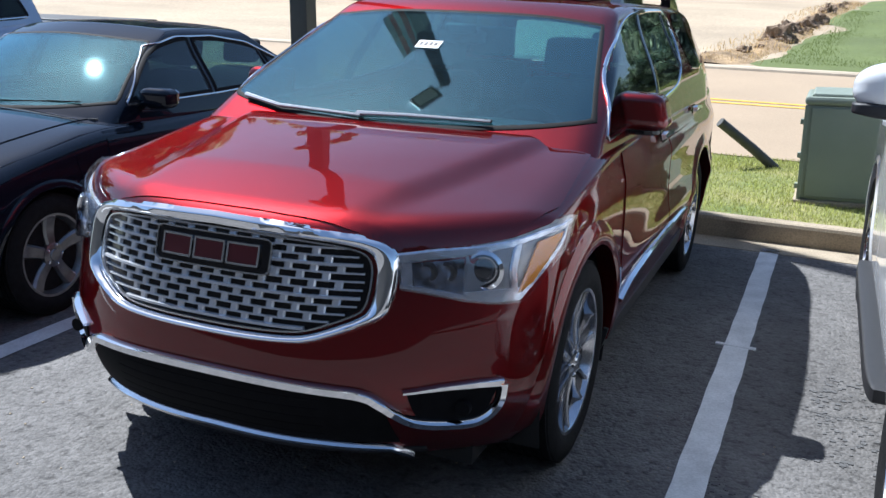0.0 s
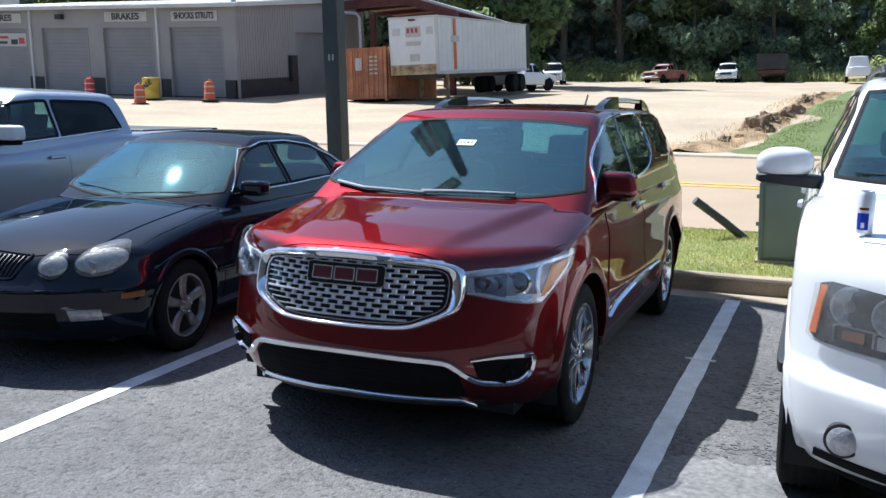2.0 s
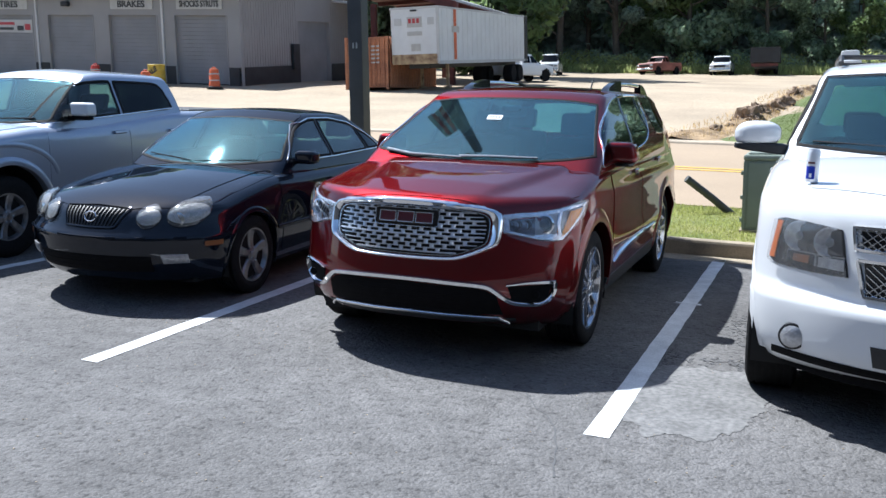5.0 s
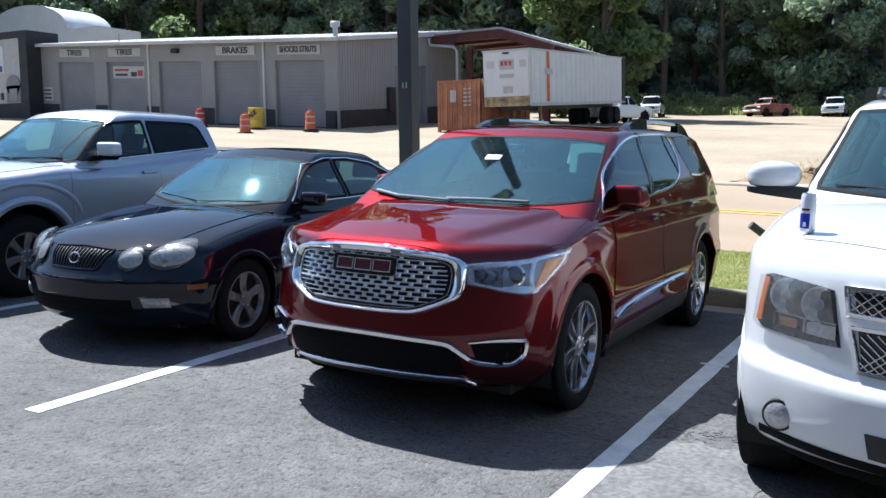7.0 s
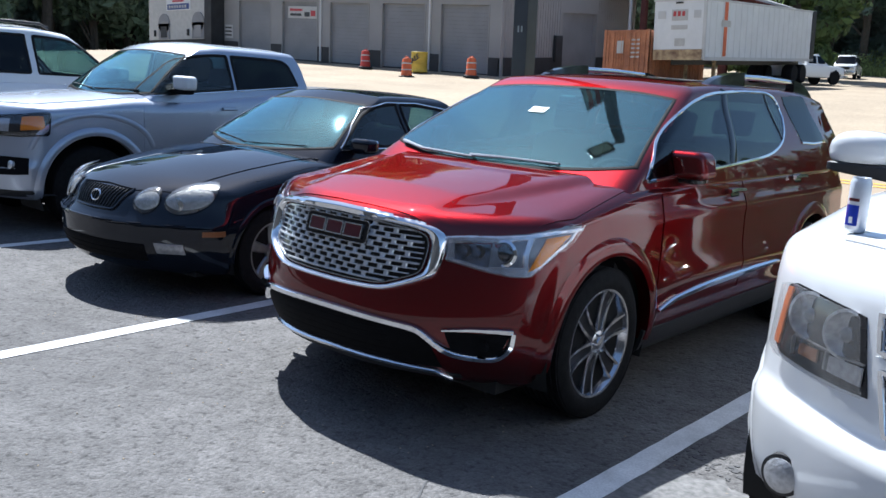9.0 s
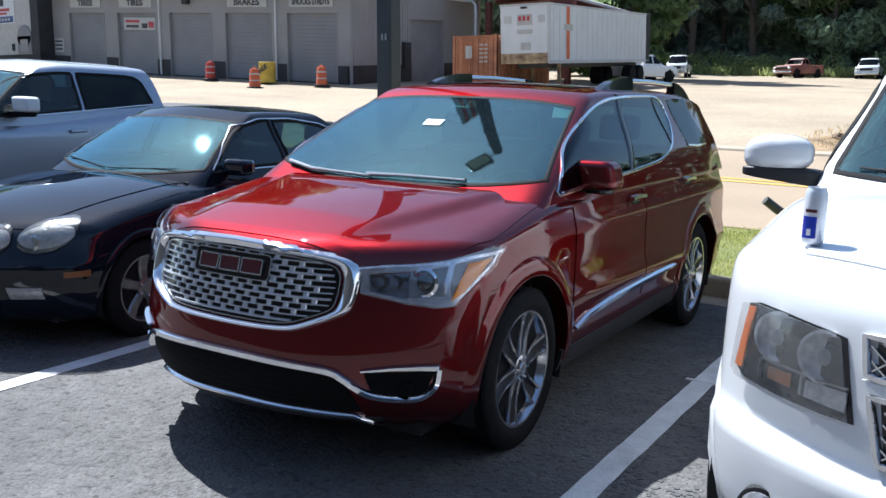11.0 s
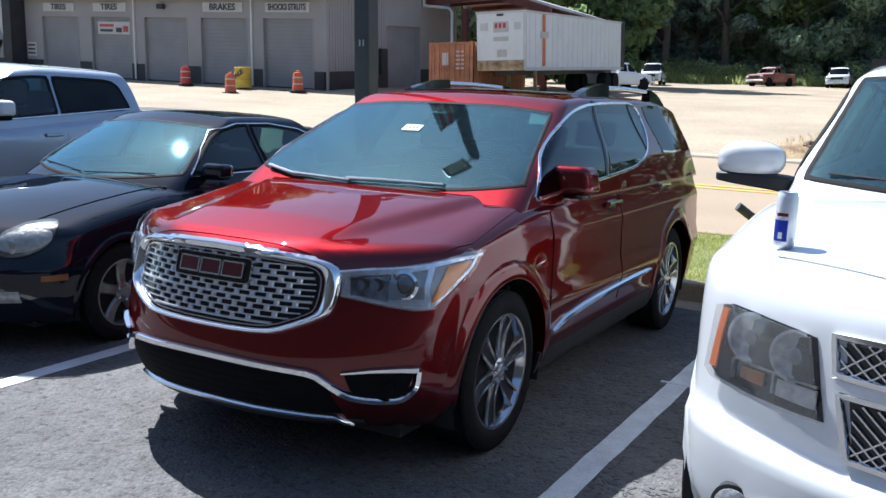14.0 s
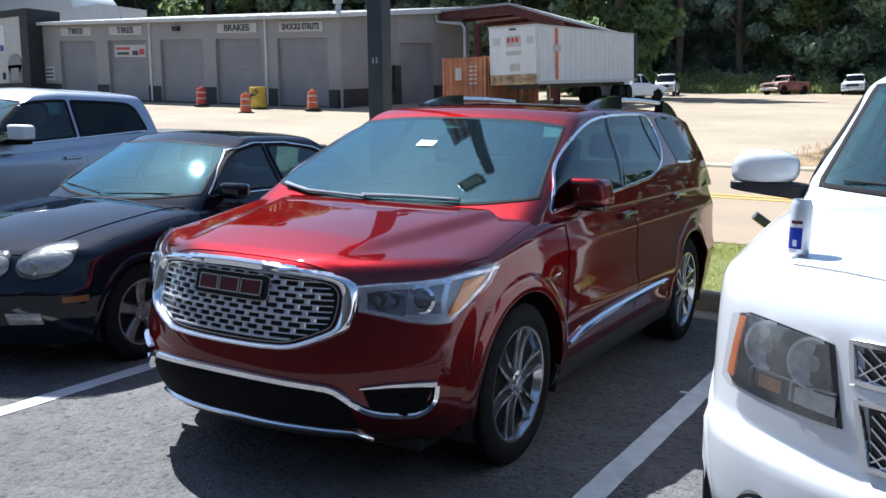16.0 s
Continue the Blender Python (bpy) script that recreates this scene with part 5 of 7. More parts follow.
def big_suv(label, at, turn=0.0):
    root = thing("large_suv", label, "car", at, turn, tilted=True)
    solid = body_of(TAH, False)
    tree = tree_of(solid)
    solid.free()
    part("body", body_of(TAH), WHITE_PAINT, root)
    cab = cabin_parts(root, TCAB, WHITE_PAINT, ([(-0.7, 1.8), (0, 1.83), (0.7, 1.8)], [(-0.85, 1.36), (-0.4, 1.33), (0, 1.32), (0.4, 1.33), (0.85, 1.36)]),
                      [([(1.85, 1.4), (2.05, 1.6), (2.3, 1.76), (2.75, 1.8)], [(1.85, 1.36), (2.3, 1.365), (2.75, 1.37)]),
                       ([(2.85, 1.8), (3.3, 1.8), (3.7, 1.79)], [(2.85, 1.37), (3.3, 1.375), (3.7, 1.38)]),
                       ([(3.82, 1.79), (4.3, 1.78), (4.7, 1.75)], [(3.82, 1.38), (4.3, 1.385), (4.82, 1.39)])],
                      ([(-0.6, 1.78), (0, 1.8), (0.6, 1.78)], [(-0.75, 1.42), (0, 1.4), (0.75, 1.42)]), GLASS, [SIDEGLASS, PRIVACY, PRIVACY], True)
    tub(root, 0.84, 1.6, 4.9, 0.5, 1.25)
    part("dashboard", lump(0, 1.8, 1.15, 0.8, 0.25, 0.1, 0.4), SEATCLOTH, root)
    steering_wheel(root, 0.4, 2.1, 1.15)
    for x in (0.4, -0.4):
        seat(root, x, 2.4, 0.66), seat(root, x, 3.3, 0.68)
    for sx in (1, -1):
        for name, y0, y1, hy in (("front_door", 1.72, 2.8, 2.65), ("rear_door", 2.82, 3.8, 3.65)):
            door = part(name, panel(tree, [(sx * 3, y0, 1.24), (sx * 3, y1, 1.25)], [(sx * 3, y0, 0.45), (sx * 3, y1 - (0.25 if y1 > 3 else 0), 0.45)], 0.004, 0.01, 24, 18, (-sx, 0, 0)), WHITE_PAINT, root)
            part("door_handle", ribbon(tree, [(sx * 3, hy - 0.1, 1.12), (sx * 3, hy + 0.08, 1.125)], 0.03, 0.04, False, (-sx, 0, 0), n=8, sink=-0.012), WHITE_PAINT, door)
        for wy in TAH["axles"]:
            arch_lip(tree, root, TAH, wy, sx, WHITE_PAINT, 0.012, 0.045)
            wheel(root, (sx * 0.865, wy, 0.4), 0.405, 0.265, 0.24, sx, 5, False, ALLOY)
        part("running_board", lump(sx * 0.97, 2.45, 0.38, 0.09, 0.95, 0.035, 0.3), TRIM, root)
        mir = new("door_mirror")
        mir.parent = root
        part("mirror_shell", lump(sx * 1.095, 1.83, 1.42, 0.145, 0.085, 0.082, 0.8, 7, lambda x, y, z: (x, y + 0.5 * (abs(x) - 1.095) ** 2, max(z, 1.356 + 0.02 * (1.24 - abs(x))) - 0.5 * max(0, abs(x) - 1.1) ** 2)), WHITE_PAINT, mir)
        part("mirror_skirt", lump(sx * 1.065, 1.83, 1.338, 0.17, 0.075, 0.026, 0.5, 6, lambda x, y, z: (x, y, z - (0.1 * max(0, 1.2 - abs(x)) if z < 1.338 else 0.02 * max(0, 1.2 - abs(x))))), TRIM, mir)
        part("mirror_glass", lump(sx * 1.1, 1.92, 1.41, 0.115, 0.006, 0.06, 0.5), CHROME, mir)
        # head lamp
        top = [(sx * x, y, z) for x, y, z in ((0.6, 0.19, 1.025), (0.66, 0.22, 1.034), (0.78, 0.32, 1.043), (0.86, 0.41, 1.045), (0.893, 0.45, 1.03))]
        bot = [(sx * x, y, z) for x, y, z in ((0.552, 0.16, 0.8), (0.65, 0.21, 0.797), (0.78, 0.3, 0.797), (0.9, 0.42, 0.803), (0.93, 0.45, 0.825))]
        head = part("headlamp", panel(tree, top, bot, 0.004, 0.008, 24, 12), LAMPDARK, root)
        for p in ((0.8, 0.32, 0.965), (0.65, 0.22, 0.955)):
            place_lamp(head, tree, [(0.07, -0.01), (0.078, 0.008), (0.068, 0.01), (0.055, 0.002), (0.02, 0.001)], (sx * p[0], p[1], p[2]), BOWL, "lamp_bowl", n=28)
            place_lamp(head, tree, [(0.024, 0.0), (0.024, 0.006), (0.015, 0.012), (0.005, 0.013)], (sx * p[0], p[1], p[2]), FOGGLASS, "lamp_bulb", n=16)
        part("turn_signal", panel(tree, [(sx * 0.735, 0.28, 0.875), (sx * 0.81, 0.34, 0.872)], [(sx * 0.735, 0.28, 0.836), (sx * 0.81, 0.34, 0.836)], 0.012, 0.006, 8, 5), AMBERDIM, head, "dull amber turn signal")
        part("park_lamp", panel(tree, [(sx * 0.57, 0.18, 0.88), (sx * 0.69, 0.25, 0.876)], [(sx * 0.57, 0.18, 0.825), (sx * 0.69, 0.25, 0.828)], 0.012, 0.006, 8, 5), BOWL, head)
        part("lamp_tray", ribbon(tree, [(sx * 0.835, 0.37, 0.823), (sx * 0.835, 0.37, 0.887), (sx * 0.7, 0.26, 0.886), (sx * 0.57, 0.18, 0.888)], 0.007, 0.014, n=40), DULLALLOY, head)
        part("lamp_divider", ribbon(tree, [(sx * 0.7, 0.26, 0.882), (sx * 0.7, 0.26, 0.828)], 0.014, 0.015, n=5), FOGGLASS, head)
        part("side_marker", panel(tree, [(sx * 0.87, 0.41, 1.028), (sx * 0.886, 0.44, 1.025)], [(sx * 0.9, 0.43, 0.83), (sx * 0.922, 0.46, 0.832)], 0.012, 0.006, 5, 10), AMBERSIDE, head, "amber side marker")
        part("lamp_cover", panel(tree, top, bot, 0.03, 0.004, 24, 12, dome=0.01), HAZYLENS, head, "slightly hazed lamp cover")
        place_lamp(root, tree, [(0.068, -0.02), (0.068, 0.02), (0.054, 0.024)], (sx * 0.77, 0.28, 0.459), TRIM, "fog_surround", n=28, mix=0.2)
        place_lamp(root, tree, [(0.056, 0.0), (0.056, 0.026), (0.04, 0.036), (0.015, 0.04)], (sx * 0.77, 0.28, 0.459), BOWL, "fog_lamp", n=28, mix=0.2)
        part("roof_rail", tube([(sx * 0.62, 2.5, 1.9), (sx * 0.62, 2.6, 1.945), (sx * 0.63, 3.5, 1.955), (sx * 0.62, 4.6, 1.94), (sx * 0.62, 4.7, 1.9)], 0.018, 8), TRIM, root)
    for y in (2.9, 4.3):
        part("roof_crossbar", tube([(-0.62, y, 1.96), (0.62, y, 1.96)], 0.018, 8), TRIM, root)
    part("bonnet", panel(tree, [(x, 1.52 + 0.1 * (x / 0.8) ** 2, 3) for x in (-0.78, -0.4, 0, 0.4, 0.78)], [(x, 0.2 + 0.32 * abs(x / 0.78) ** 2.2, 3) for x in (-0.74, -0.37, 0, 0.37, 0.74)], 0.006, 0.012, 40, 40, (0, 0, -1)), WHITE_PAINT, root)
    part("scuttle", panel(tree, [(x, 1.66 + 0.1 * (x / 0.8) ** 2, 3) for x in (-0.78, 0, 0.78)], [(x, 1.54 + 0.1 * (x / 0.8) ** 2, 3) for x in (-0.78, 0, 0.78)], 0.004, 0.02, 20, 5, (0, 0, -1)), TRIM, root)
    gr = part("grille", panel(tree, [(-0.5, -1, 1.03), (0, -1, 1.04), (0.5, -1, 1.03)], [(-0.45, -1, 0.72), (0, -1, 0.715), (0.45, -1, 0.72)], 0.003, 0.01, 30, 14, (0, 1, 0)), GLOSS, root)
    for z0, z1, w0, w1 in ((0.94, 1.045, 0.525, 0.51), (0.72, 0.89, 0.5, 0.46)):
        part("grille_frame", ribbon(tree, [(-w0, -1, z1), (0, -1, z1 + 0.008), (w0, -1, z1), (w1, -1, z0), (0, -1, z0 - 0.003), (-w1, -1, z0)], 0.024, 0.022, True, (0, 1, 0), n=90), CHROME, gr)
        for k in range(25):
            x = -w1 + 2 * w1 * k / 24
            for s in (1, -1):
                x2 = max(-w1, min(w1, x + s * (z1 - z0)))
                if abs(x2 - x) > 0.03:
                    part("grille_wire", ribbon(tree, [(x, -1, z0 + 0.01), (x2, -1, z0 + 0.01 + abs(x2 - x) * 0.85)], 0.0075, 0.012, False, (0, 1, 0), n=4), SATIN, gr)
    part("grille_bar", panel(tree, [(-0.52, -1, 0.93), (0, -1, 0.935), (0.52, -1, 0.93)], [(-0.5, -1, 0.9), (0, -1, 0.9), (0.5, -1, 0.9)], 0.02, 0.02, 24, 5, (0, 1, 0)), WHITE_PAINT, gr)
    part("bumper_slot", panel(tree, [(-0.42, -1, 0.5), (0, -1, 0.505), (0.42, -1, 0.5)], [(-0.4, -1, 0.4), (0, -1, 0.395), (0.4, -1, 0.4)], 0.004, 0.01, 24, 6, (0, 1, 0)), TRIM, root)
    part("chin", panel(tree, [(-0.86, -1, 0.375), (0, -1, 0.385), (0.86, -1, 0.375)], [(-0.86, -1, 0.335), (0, -1, 0.335), (0.86, -1, 0.335)], 0.006, 0.02, 40, 4, (0, 1, 0)), DARKTRIM, root)
    part("air_dam", lump(0, 0.36, 0.29, 0.86, 0.2, 0.05, 0.4, 10, lambda x, y, z: (x, y + 0.5 * abs(x) ** 2.2, z)), DARKTRIM, root)
    for a, b in (((-0.75, 1.365), (-0.05, 1.34)), ((0.0, 1.345), (0.7, 1.365))):
        pts = [onto(cab, (p[0], -3, p[1] + 0.01), 0.014, (0, 1, 0))[0] for p in (a, b)]
        part("wiper", tube(resample(pts, 8), 0.006, 6), TRIM, root)
    part("underbody", box(-0.8, 0.8, 0.5, 4.8, 0.27, 0.4), WELL, root, smooth=False)
    return tree


TT = big_suv("white full-size SUV parked beside the red crossover", (2.97, -0.32, 0))
big_suv("white full-size SUV backed in beyond the silver pickup", (-8.42, 5.0, 0), 180)

# ---- the silver pickup ----
PIC = dict(
    length=5.4, half=0.94, bow=0.36, bow_power=2.6, hub=0.39, arch=0.51, axles=(1.0, 4.25), deck=(0.78, 1.5, 3.6, 1.05), grid=(32, 110, 28),
    plan=[(0, 0.97), (0.5, 0.99), (1.2, 1.0), (4.2, 1.0), (5.4, 0.98)],
    side=[(0.25, 0.95), (0.45, 0.99), (0.6, 1.0), (0.9, 1.0), (1.1, 0.99), (1.25, 0.96), (1.42, 0.94)],
    top=[(0.0, 1.09), (0.12, 1.14), (0.5, 1.19), (1.0, 1.225), (1.5, 1.255), (1.8, 1.25), (2.7, 1.315), (3.6, 1.375), (3.75, 1.375), (5.4, 1.38)],
    crown=[(0, 0.05), (0.6, 0.05), (1.5, 0.03), (5.4, 0.0)],
    front=[(0.25, 0.12), (0.4, 0.02), (0.6, 0.0), (0.66, 0.04), (0.95, 0.08), (1.1, 0.14)],
    rear=[(0.2, 0.1), (0.5, 0.0), (1.3, 0.02)], bottom=[(0, 0.33), (0.5, 0.3), (5.0, 0.36), (5.4, 0.4)])
PCAB = dict(screen=[(1.12, 1.35), (1.25, 1.48), (1.7, 2.05), (1.8, 2.25)], tail=[(1.12, 3.78), (1.6, 3.7), (1.8, 3.58)],
            roof=[(1.0, 1.7), (2.0, 1.76), (2.6, 1.825), (3.4, 1.815), (3.8, 1.78)], width=[(1.12, 0.9), (1.3, 0.86), (1.7, 0.7), (1.8, 0.67)],
            belt=1.12, crown=0.05, bow=0.14, plan=[(1.4, 0.97), (2.2, 1.0), (3.4, 1.0), (3.8, 0.98)], middle=2.9, side_from=0.58, grid=(32, 60, 28))


def pickup(label, at, colour, turn=0.0):
    root = thing("pickup_truck", label, "pickup truck", at, turn, tilted=True)
    solid = body_of(PIC, False)
    tree = tree_of(solid)
    solid.free()
    part("body", body_of(PIC), colour, root)
    cab = cabin_parts(root, PCAB, colour, ([(-0.66, 1.68), (0, 1.71), (0.66, 1.68)], [(-0.8, 1.29), (-0.4, 1.26), (0, 1.25), (0.4, 1.26), (0.8, 1.29)]),
                      [([(1.6, 1.3), (1.85, 1.5), (2.08, 1.645), (2.4, 1.69), (2.6, 1.695)], [(1.6, 1.272), (2.1, 1.31), (2.6, 1.35)]),
                       ([(2.66, 1.695), (3.1, 1.69), (3.34, 1.675), (3.43, 1.62)], [(2.66, 1.353), (3.1, 1.38), (3.4, 1.4), (3.5, 1.425)])],
                      ([(-0.55, 1.68), (0, 1.69), (0.55, 1.68)], [(-0.65, 1.33), (0, 1.33), (0.65, 1.33)]), GLASS, [SIDEGLASS, PRIVACY], True)
    tub(root, 0.77, 1.5, 3.62, 0.5, 1.18)
    part("dashboard", lump(0, 1.75, 1.08, 0.74, 0.25, 0.1, 0.4), SEATCLOTH, root)
    steering_wheel(root, 0.38, 2.05, 1.08)
    for x in (0.38, -0.38):
        seat(root, x, 2.3, 0.68), seat(root, x, 3.0, 0.7, 0.5, 0.55)
    part("bed_liner", box(-0.76, 0.76, 3.9, 5.25, 1.28, 1.385), TRIM, root, smooth=False, bevel=0.01)
    for sx in (1, -1):
        for name, y0, y1, hy in (("front_door", 1.5, 2.64, 2.5), ("rear_door", 2.66, 3.55, 3.4)):
            door = part(name, panel(tree, [(sx * 3, y0, 1.17), (sx * 3, y1, 1.22)], [(sx * 3, y0, 0.45), (sx * 3, y1, 0.45)], 0.004, 0.01, 24, 18, (-sx, 0, 0)), colour, root)
            part("door_handle", ribbon(tree, [(sx * 3, hy - 0.1, 1.15), (sx * 3, hy + 0.08, 1.155)], 0.035, 0.035, False, (-sx, 0, 0), n=8, sink=-0.012), colour, door)
        part("belt_trim", ribbon(cab, [(sx * 3, 1.6, 1.262), (sx * 3, 2.6, 1.338), (sx * 3, 3.48, 1.405)], 0.016, 0.01, False, (-sx, 0, 0), n=30), SATIN, root)
        for wy in PIC["axles"]:
            arch_lip(tree, root, PIC, wy, sx, colour, 0.024, 0.07)
            arc = [(0.62 * math.cos(a) * (1 + 0.06 * math.sin(2 * a) ** 2), 0.69 * math.sin(a) ** 0.6) for a in [radians(22 + 136 * k / 16) for k in range(17)]]
            part("fender_crease", ribbon(tree, [(sx * 3, wy + q[0], 0.39 + q[1]) for q in arc], 0.05, 0.012, False, (-sx, 0, 0), n=40, sink=0.012), colour, root)
            wheel(root, (sx * 0.78, wy, 0.39), 0.393, 0.25, 0.225, sx, 6, False, DULLALLOY)
        if sx > 0:
            mir = new("door_mirror")
            mir.parent = root
            part("mirror_shell", lump(1.01, 1.9, 1.405, 0.115, 0.075, 0.068, 0.4, 6, lambda x, y, z: (x - 0.2 * max(0, z - 1.4), y, z)), TRAILERWHITE, mir)
            part("mirror_arm", lump(0.965, 1.9, 1.32, 0.14, 0.06, 0.026, 0.5), DARKTRIM, mir)
            part("mirror_glass", lump(1.0, 1.978, 1.405, 0.095, 0.006, 0.058, 0.5), CHROME, mir)
        top = [(sx * x, y, z) for x, y, z in ((0.56, 0.16, 1.065), (0.7, 0.23, 1.07), (0.84, 0.38, 1.075), (0.905, 0.58, 1.08))]
        bot = [(sx * x, y, z) for x, y, z in ((0.56, 0.15, 0.89), (0.7, 0.22, 0.885), (0.84, 0.36, 0.88), (0.91, 0.56, 0.895))]
        head = part("headlamp", panel(tree, top, bot, 0.004, 0.008, 20, 8), LAMPDARK, root)
        part("lamp_reflector", panel(tree, [(sx * 0.6, 0.18, 1.03), (sx * 0.76, 0.29, 1.035)], [(sx * 0.6, 0.18, 0.915), (sx * 0.76, 0.28, 0.915)], 0.012, 0.006, 10, 6), REFLECTOR, head)
        part("turn_signal", panel(tree, [(sx * 0.83, 0.37, 1.05), (sx * 0.895, 0.53, 1.055)], [(sx * 0.83, 0.36, 0.93), (sx * 0.9, 0.53, 0.94)], 0.012, 0.006, 8, 6), AMBER, head, "amber turn signal")
        part("lamp_frame", ribbon(tree, top + bot[::-1], 0.016, 0.016, True, n=60), GLOSS, head)
        part("lamp_cover", panel(tree, top, bot, 0.024, 0.004, 20, 8, dome=0.008), LENS, head)
        part("fog_recess", panel(tree, [(sx * 0.66, 0.2, 0.7), (sx * 0.89, 0.4, 0.69)], [(sx * 0.68, 0.2, 0.54), (sx * 0.87, 0.4, 0.55)], 0.006, 0.01, 10, 6), DARKTRIM, root)
        place_lamp(root, tree, [(0.035, -0.01), (0.035, 0.012), (0.02, 0.018)], (sx * 0.79, 0.3, 0.61), REFLECTOR, "fog_lamp")
    part("grille", panel(tree, [(-0.5, -1, 1.0), (0, -1, 1.01), (0.5, -1, 1.0)], [(-0.5, -1, 0.74), (0, -1, 0.735), (0.5, -1, 0.74)], 0.004, 0.01, 24, 8, (0, 1, 0)), GLOSS, root)
    part("grille_frame", ribbon(tree, [(-0.52, -1, 1.0), (0, -1, 1.012), (0.52, -1, 1.0), (0.52, -1, 0.74), (0, -1, 0.73), (-0.52, -1, 0.74)], 0.04, 0.02, True, (0, 1, 0), n=70), CHROME, root)
    part("bonnet", panel(tree, [(x, 1.42 + 0.1 * (x / 0.74) ** 2, 3) for x in (-0.76, -0.4, 0, 0.4, 0.76)], [(x, 0.19 + 0.3 * abs(x / 0.76) ** 2.6, 3) for x in (-0.76, -0.4, 0, 0.4, 0.76)], 0.006, 0.012, 40, 36, (0, 0, -1)), colour, root)
    part("chin", panel(tree, [(-0.9, -1, 0.4), (0, -1, 0.42), (0.9, -1, 0.4)], [(-0.9, -1, 0.345), (0, -1, 0.345), (0.9, -1, 0.345)], 0.006, 0.02, 40, 4, (0, 1, 0)), TRIM, root)
    part("underbody", box(-0.75, 0.75, 0.5, 5.1, 0.3, 0.45), WELL, root, smooth=False)
    for a, b in (((-0.7, 1.295), (-0.05, 1.27)), ((0.0, 1.27), (0.65, 1.29))):
        pts = [onto(cab, (p[0], -3, p[1] + 0.01), 0.015, (0, 1, 0))[0] for p in (a, b)]
        part("wiper", tube(resample(pts, 8), 0.008, 6), TRIM, root)
    part("roof_aerial", lump(0, 3.2, 1.795, 0.03, 0.07, 0.025, 0.6, 4), colour, root)


pickup("silver crew-cab pickup truck parked beyond the black sedan", (-5.73, 0.47, 0), SILVER_PAINT)

# the drinks can on the white bonnet
cp, cn = onto(TT, (-0.74, 0.57, 3), 0.0075, (0, 0, -1))
can = thing("drink_can", "tall slim silver and blue drinks can standing on a white bonnet", "can")
can.matrix_world = LOT @ pose(2.97 + cp.x, -0.32 + cp.y, cp.z)
part("can_body", lathe([(0.024, 0.0), (0.027, 0.002), (0.0325, 0.012), (0.0325, 0.158), (0.029, 0.168), (0.0275, 0.172), (0.0275, 0.176), (0.026, 0.174), (0.025, 0.171)], 32, "z"), CANSILVER, can)
for z0, z1, a0, a1, m in ((0.022, 0.088, -0.85, 0.55, CANBLUE), (0.03, 0.05, -0.3, 0.1, PAPER), (0.1, 0.11, -0.6, 0.5, BADGERED)):
    bm, rows = bmesh.new(), []
    for i in range(17):
        a = -1.75 + a0 + (a1 - a0) * i / 16
        lift = 0.0330 if m is not PAPER else 0.0333
        rows.append([bm.verts.new((math.cos(a) * r, math.sin(a) * r, z)) for r, z in ((lift, z0), (lift, z1), (0.0322, z1), (0.0322, z0))])
    for p, q in zip(rows, rows[1:]):
        for k in range(4):
            bm.faces.new((p[k], p[(k + 1) % 4], q[(k + 1) % 4], q[k]))
    part("can_print", bm, m, can)
part("pull_tab", lump(0.004, 0, 0.175, 0.012, 0.008, 0.002, 0.5, 3), SATIN, can)

# ---- things by the road ----
cab = thing("utility_cabinet", "grey-green metal utility cabinet standing on the grass verge", "utility cabinet", (2.13, 6.4, height(2.1, 6.4) - 0.02))
part("base", box(-0.63, 0.63, -0.47, 0.47, 0, 0.07), CONCRETE, cab, smooth=False, bevel=0.01)
part("body", box(-0.59, 0.59, -0.44, 0.44, 0.07, 0.86), BOXGREEN, cab, smooth=False, bevel=0.015)
part("lid", box(-0.61, 0.61, -0.46, 0.46, 0.86, 0.93), BOXGREEN, cab, smooth=False, bevel=0.025)
part("lid_crown", box(-0.56, 0.56, -0.42, 0.42, 0.92, 0.955), BOXGREEN, cab, smooth=False, bevel=0.02)
part("door", box(-0.55, -0.005, -0.454, -0.438, 0.1, 0.84), BOXGREEN, cab, smooth=False, bevel=0.006)
part("door", box(0.005, 0.55, -0.454, -0.438, 0.1, 0.84), BOXGREEN, cab, smooth=False, bevel=0.006)
part("corner_flange", box(-0.605, -0.575, -0.455, -0.425, 0.07, 0.86), BOXGREEN, cab, smooth=False, bevel=0.005)
for z in (0.16, 0.42, 0.7):
    part("hinge", box(-0.63, -0.585, -0.45, -0.4, z, z + 0.045), BOXGREEN, cab, smooth=False, bevel=0.006)
part("latch", lump(0.05, -0.46, 0.5, 0.02, 0.015, 0.05, 0.4, 3), SATIN, cab)
pipe = thing("leaning_pipe", "dark pipe stub leaning out of the grass verge", "pipe", (1.27, 7.85, height(1.27, 7.85)))
part("pipe_wall", tube([(0.06, 0.03, -0.08), (-0.25, -0.12, 0.2), (-0.58, -0.3, 0.48)], 0.05, 14), PIPE, pipe)
pole = thing("light_pole", "tall dark bronze square parking-lot light pole", "light pole", (-3.95, 7.05, height(-3.95, 7.05)))
part("pole_base", lathe([(0.3, -0.3), (0.3, 0.55), (0.28, 0.6), (0.1, 0.6)], 24, "z"), CONCRETE, pole)
part("shaft", box(-0.112, 0.112, -0.112, 0.112, 0.55, 11.6), BRONZE, pole, smooth=False, bevel=0.012)
part("base_cover", box(-0.15, 0.15, -0.15, 0.15, 0.6, 0.7), BRONZE, pole, smooth=False, bevel=0.01)
part("arm", tube([(0, 0, 11.5), (-0.2, -0.25, 11.62)], 0.035, 8), BRONZE, pole)
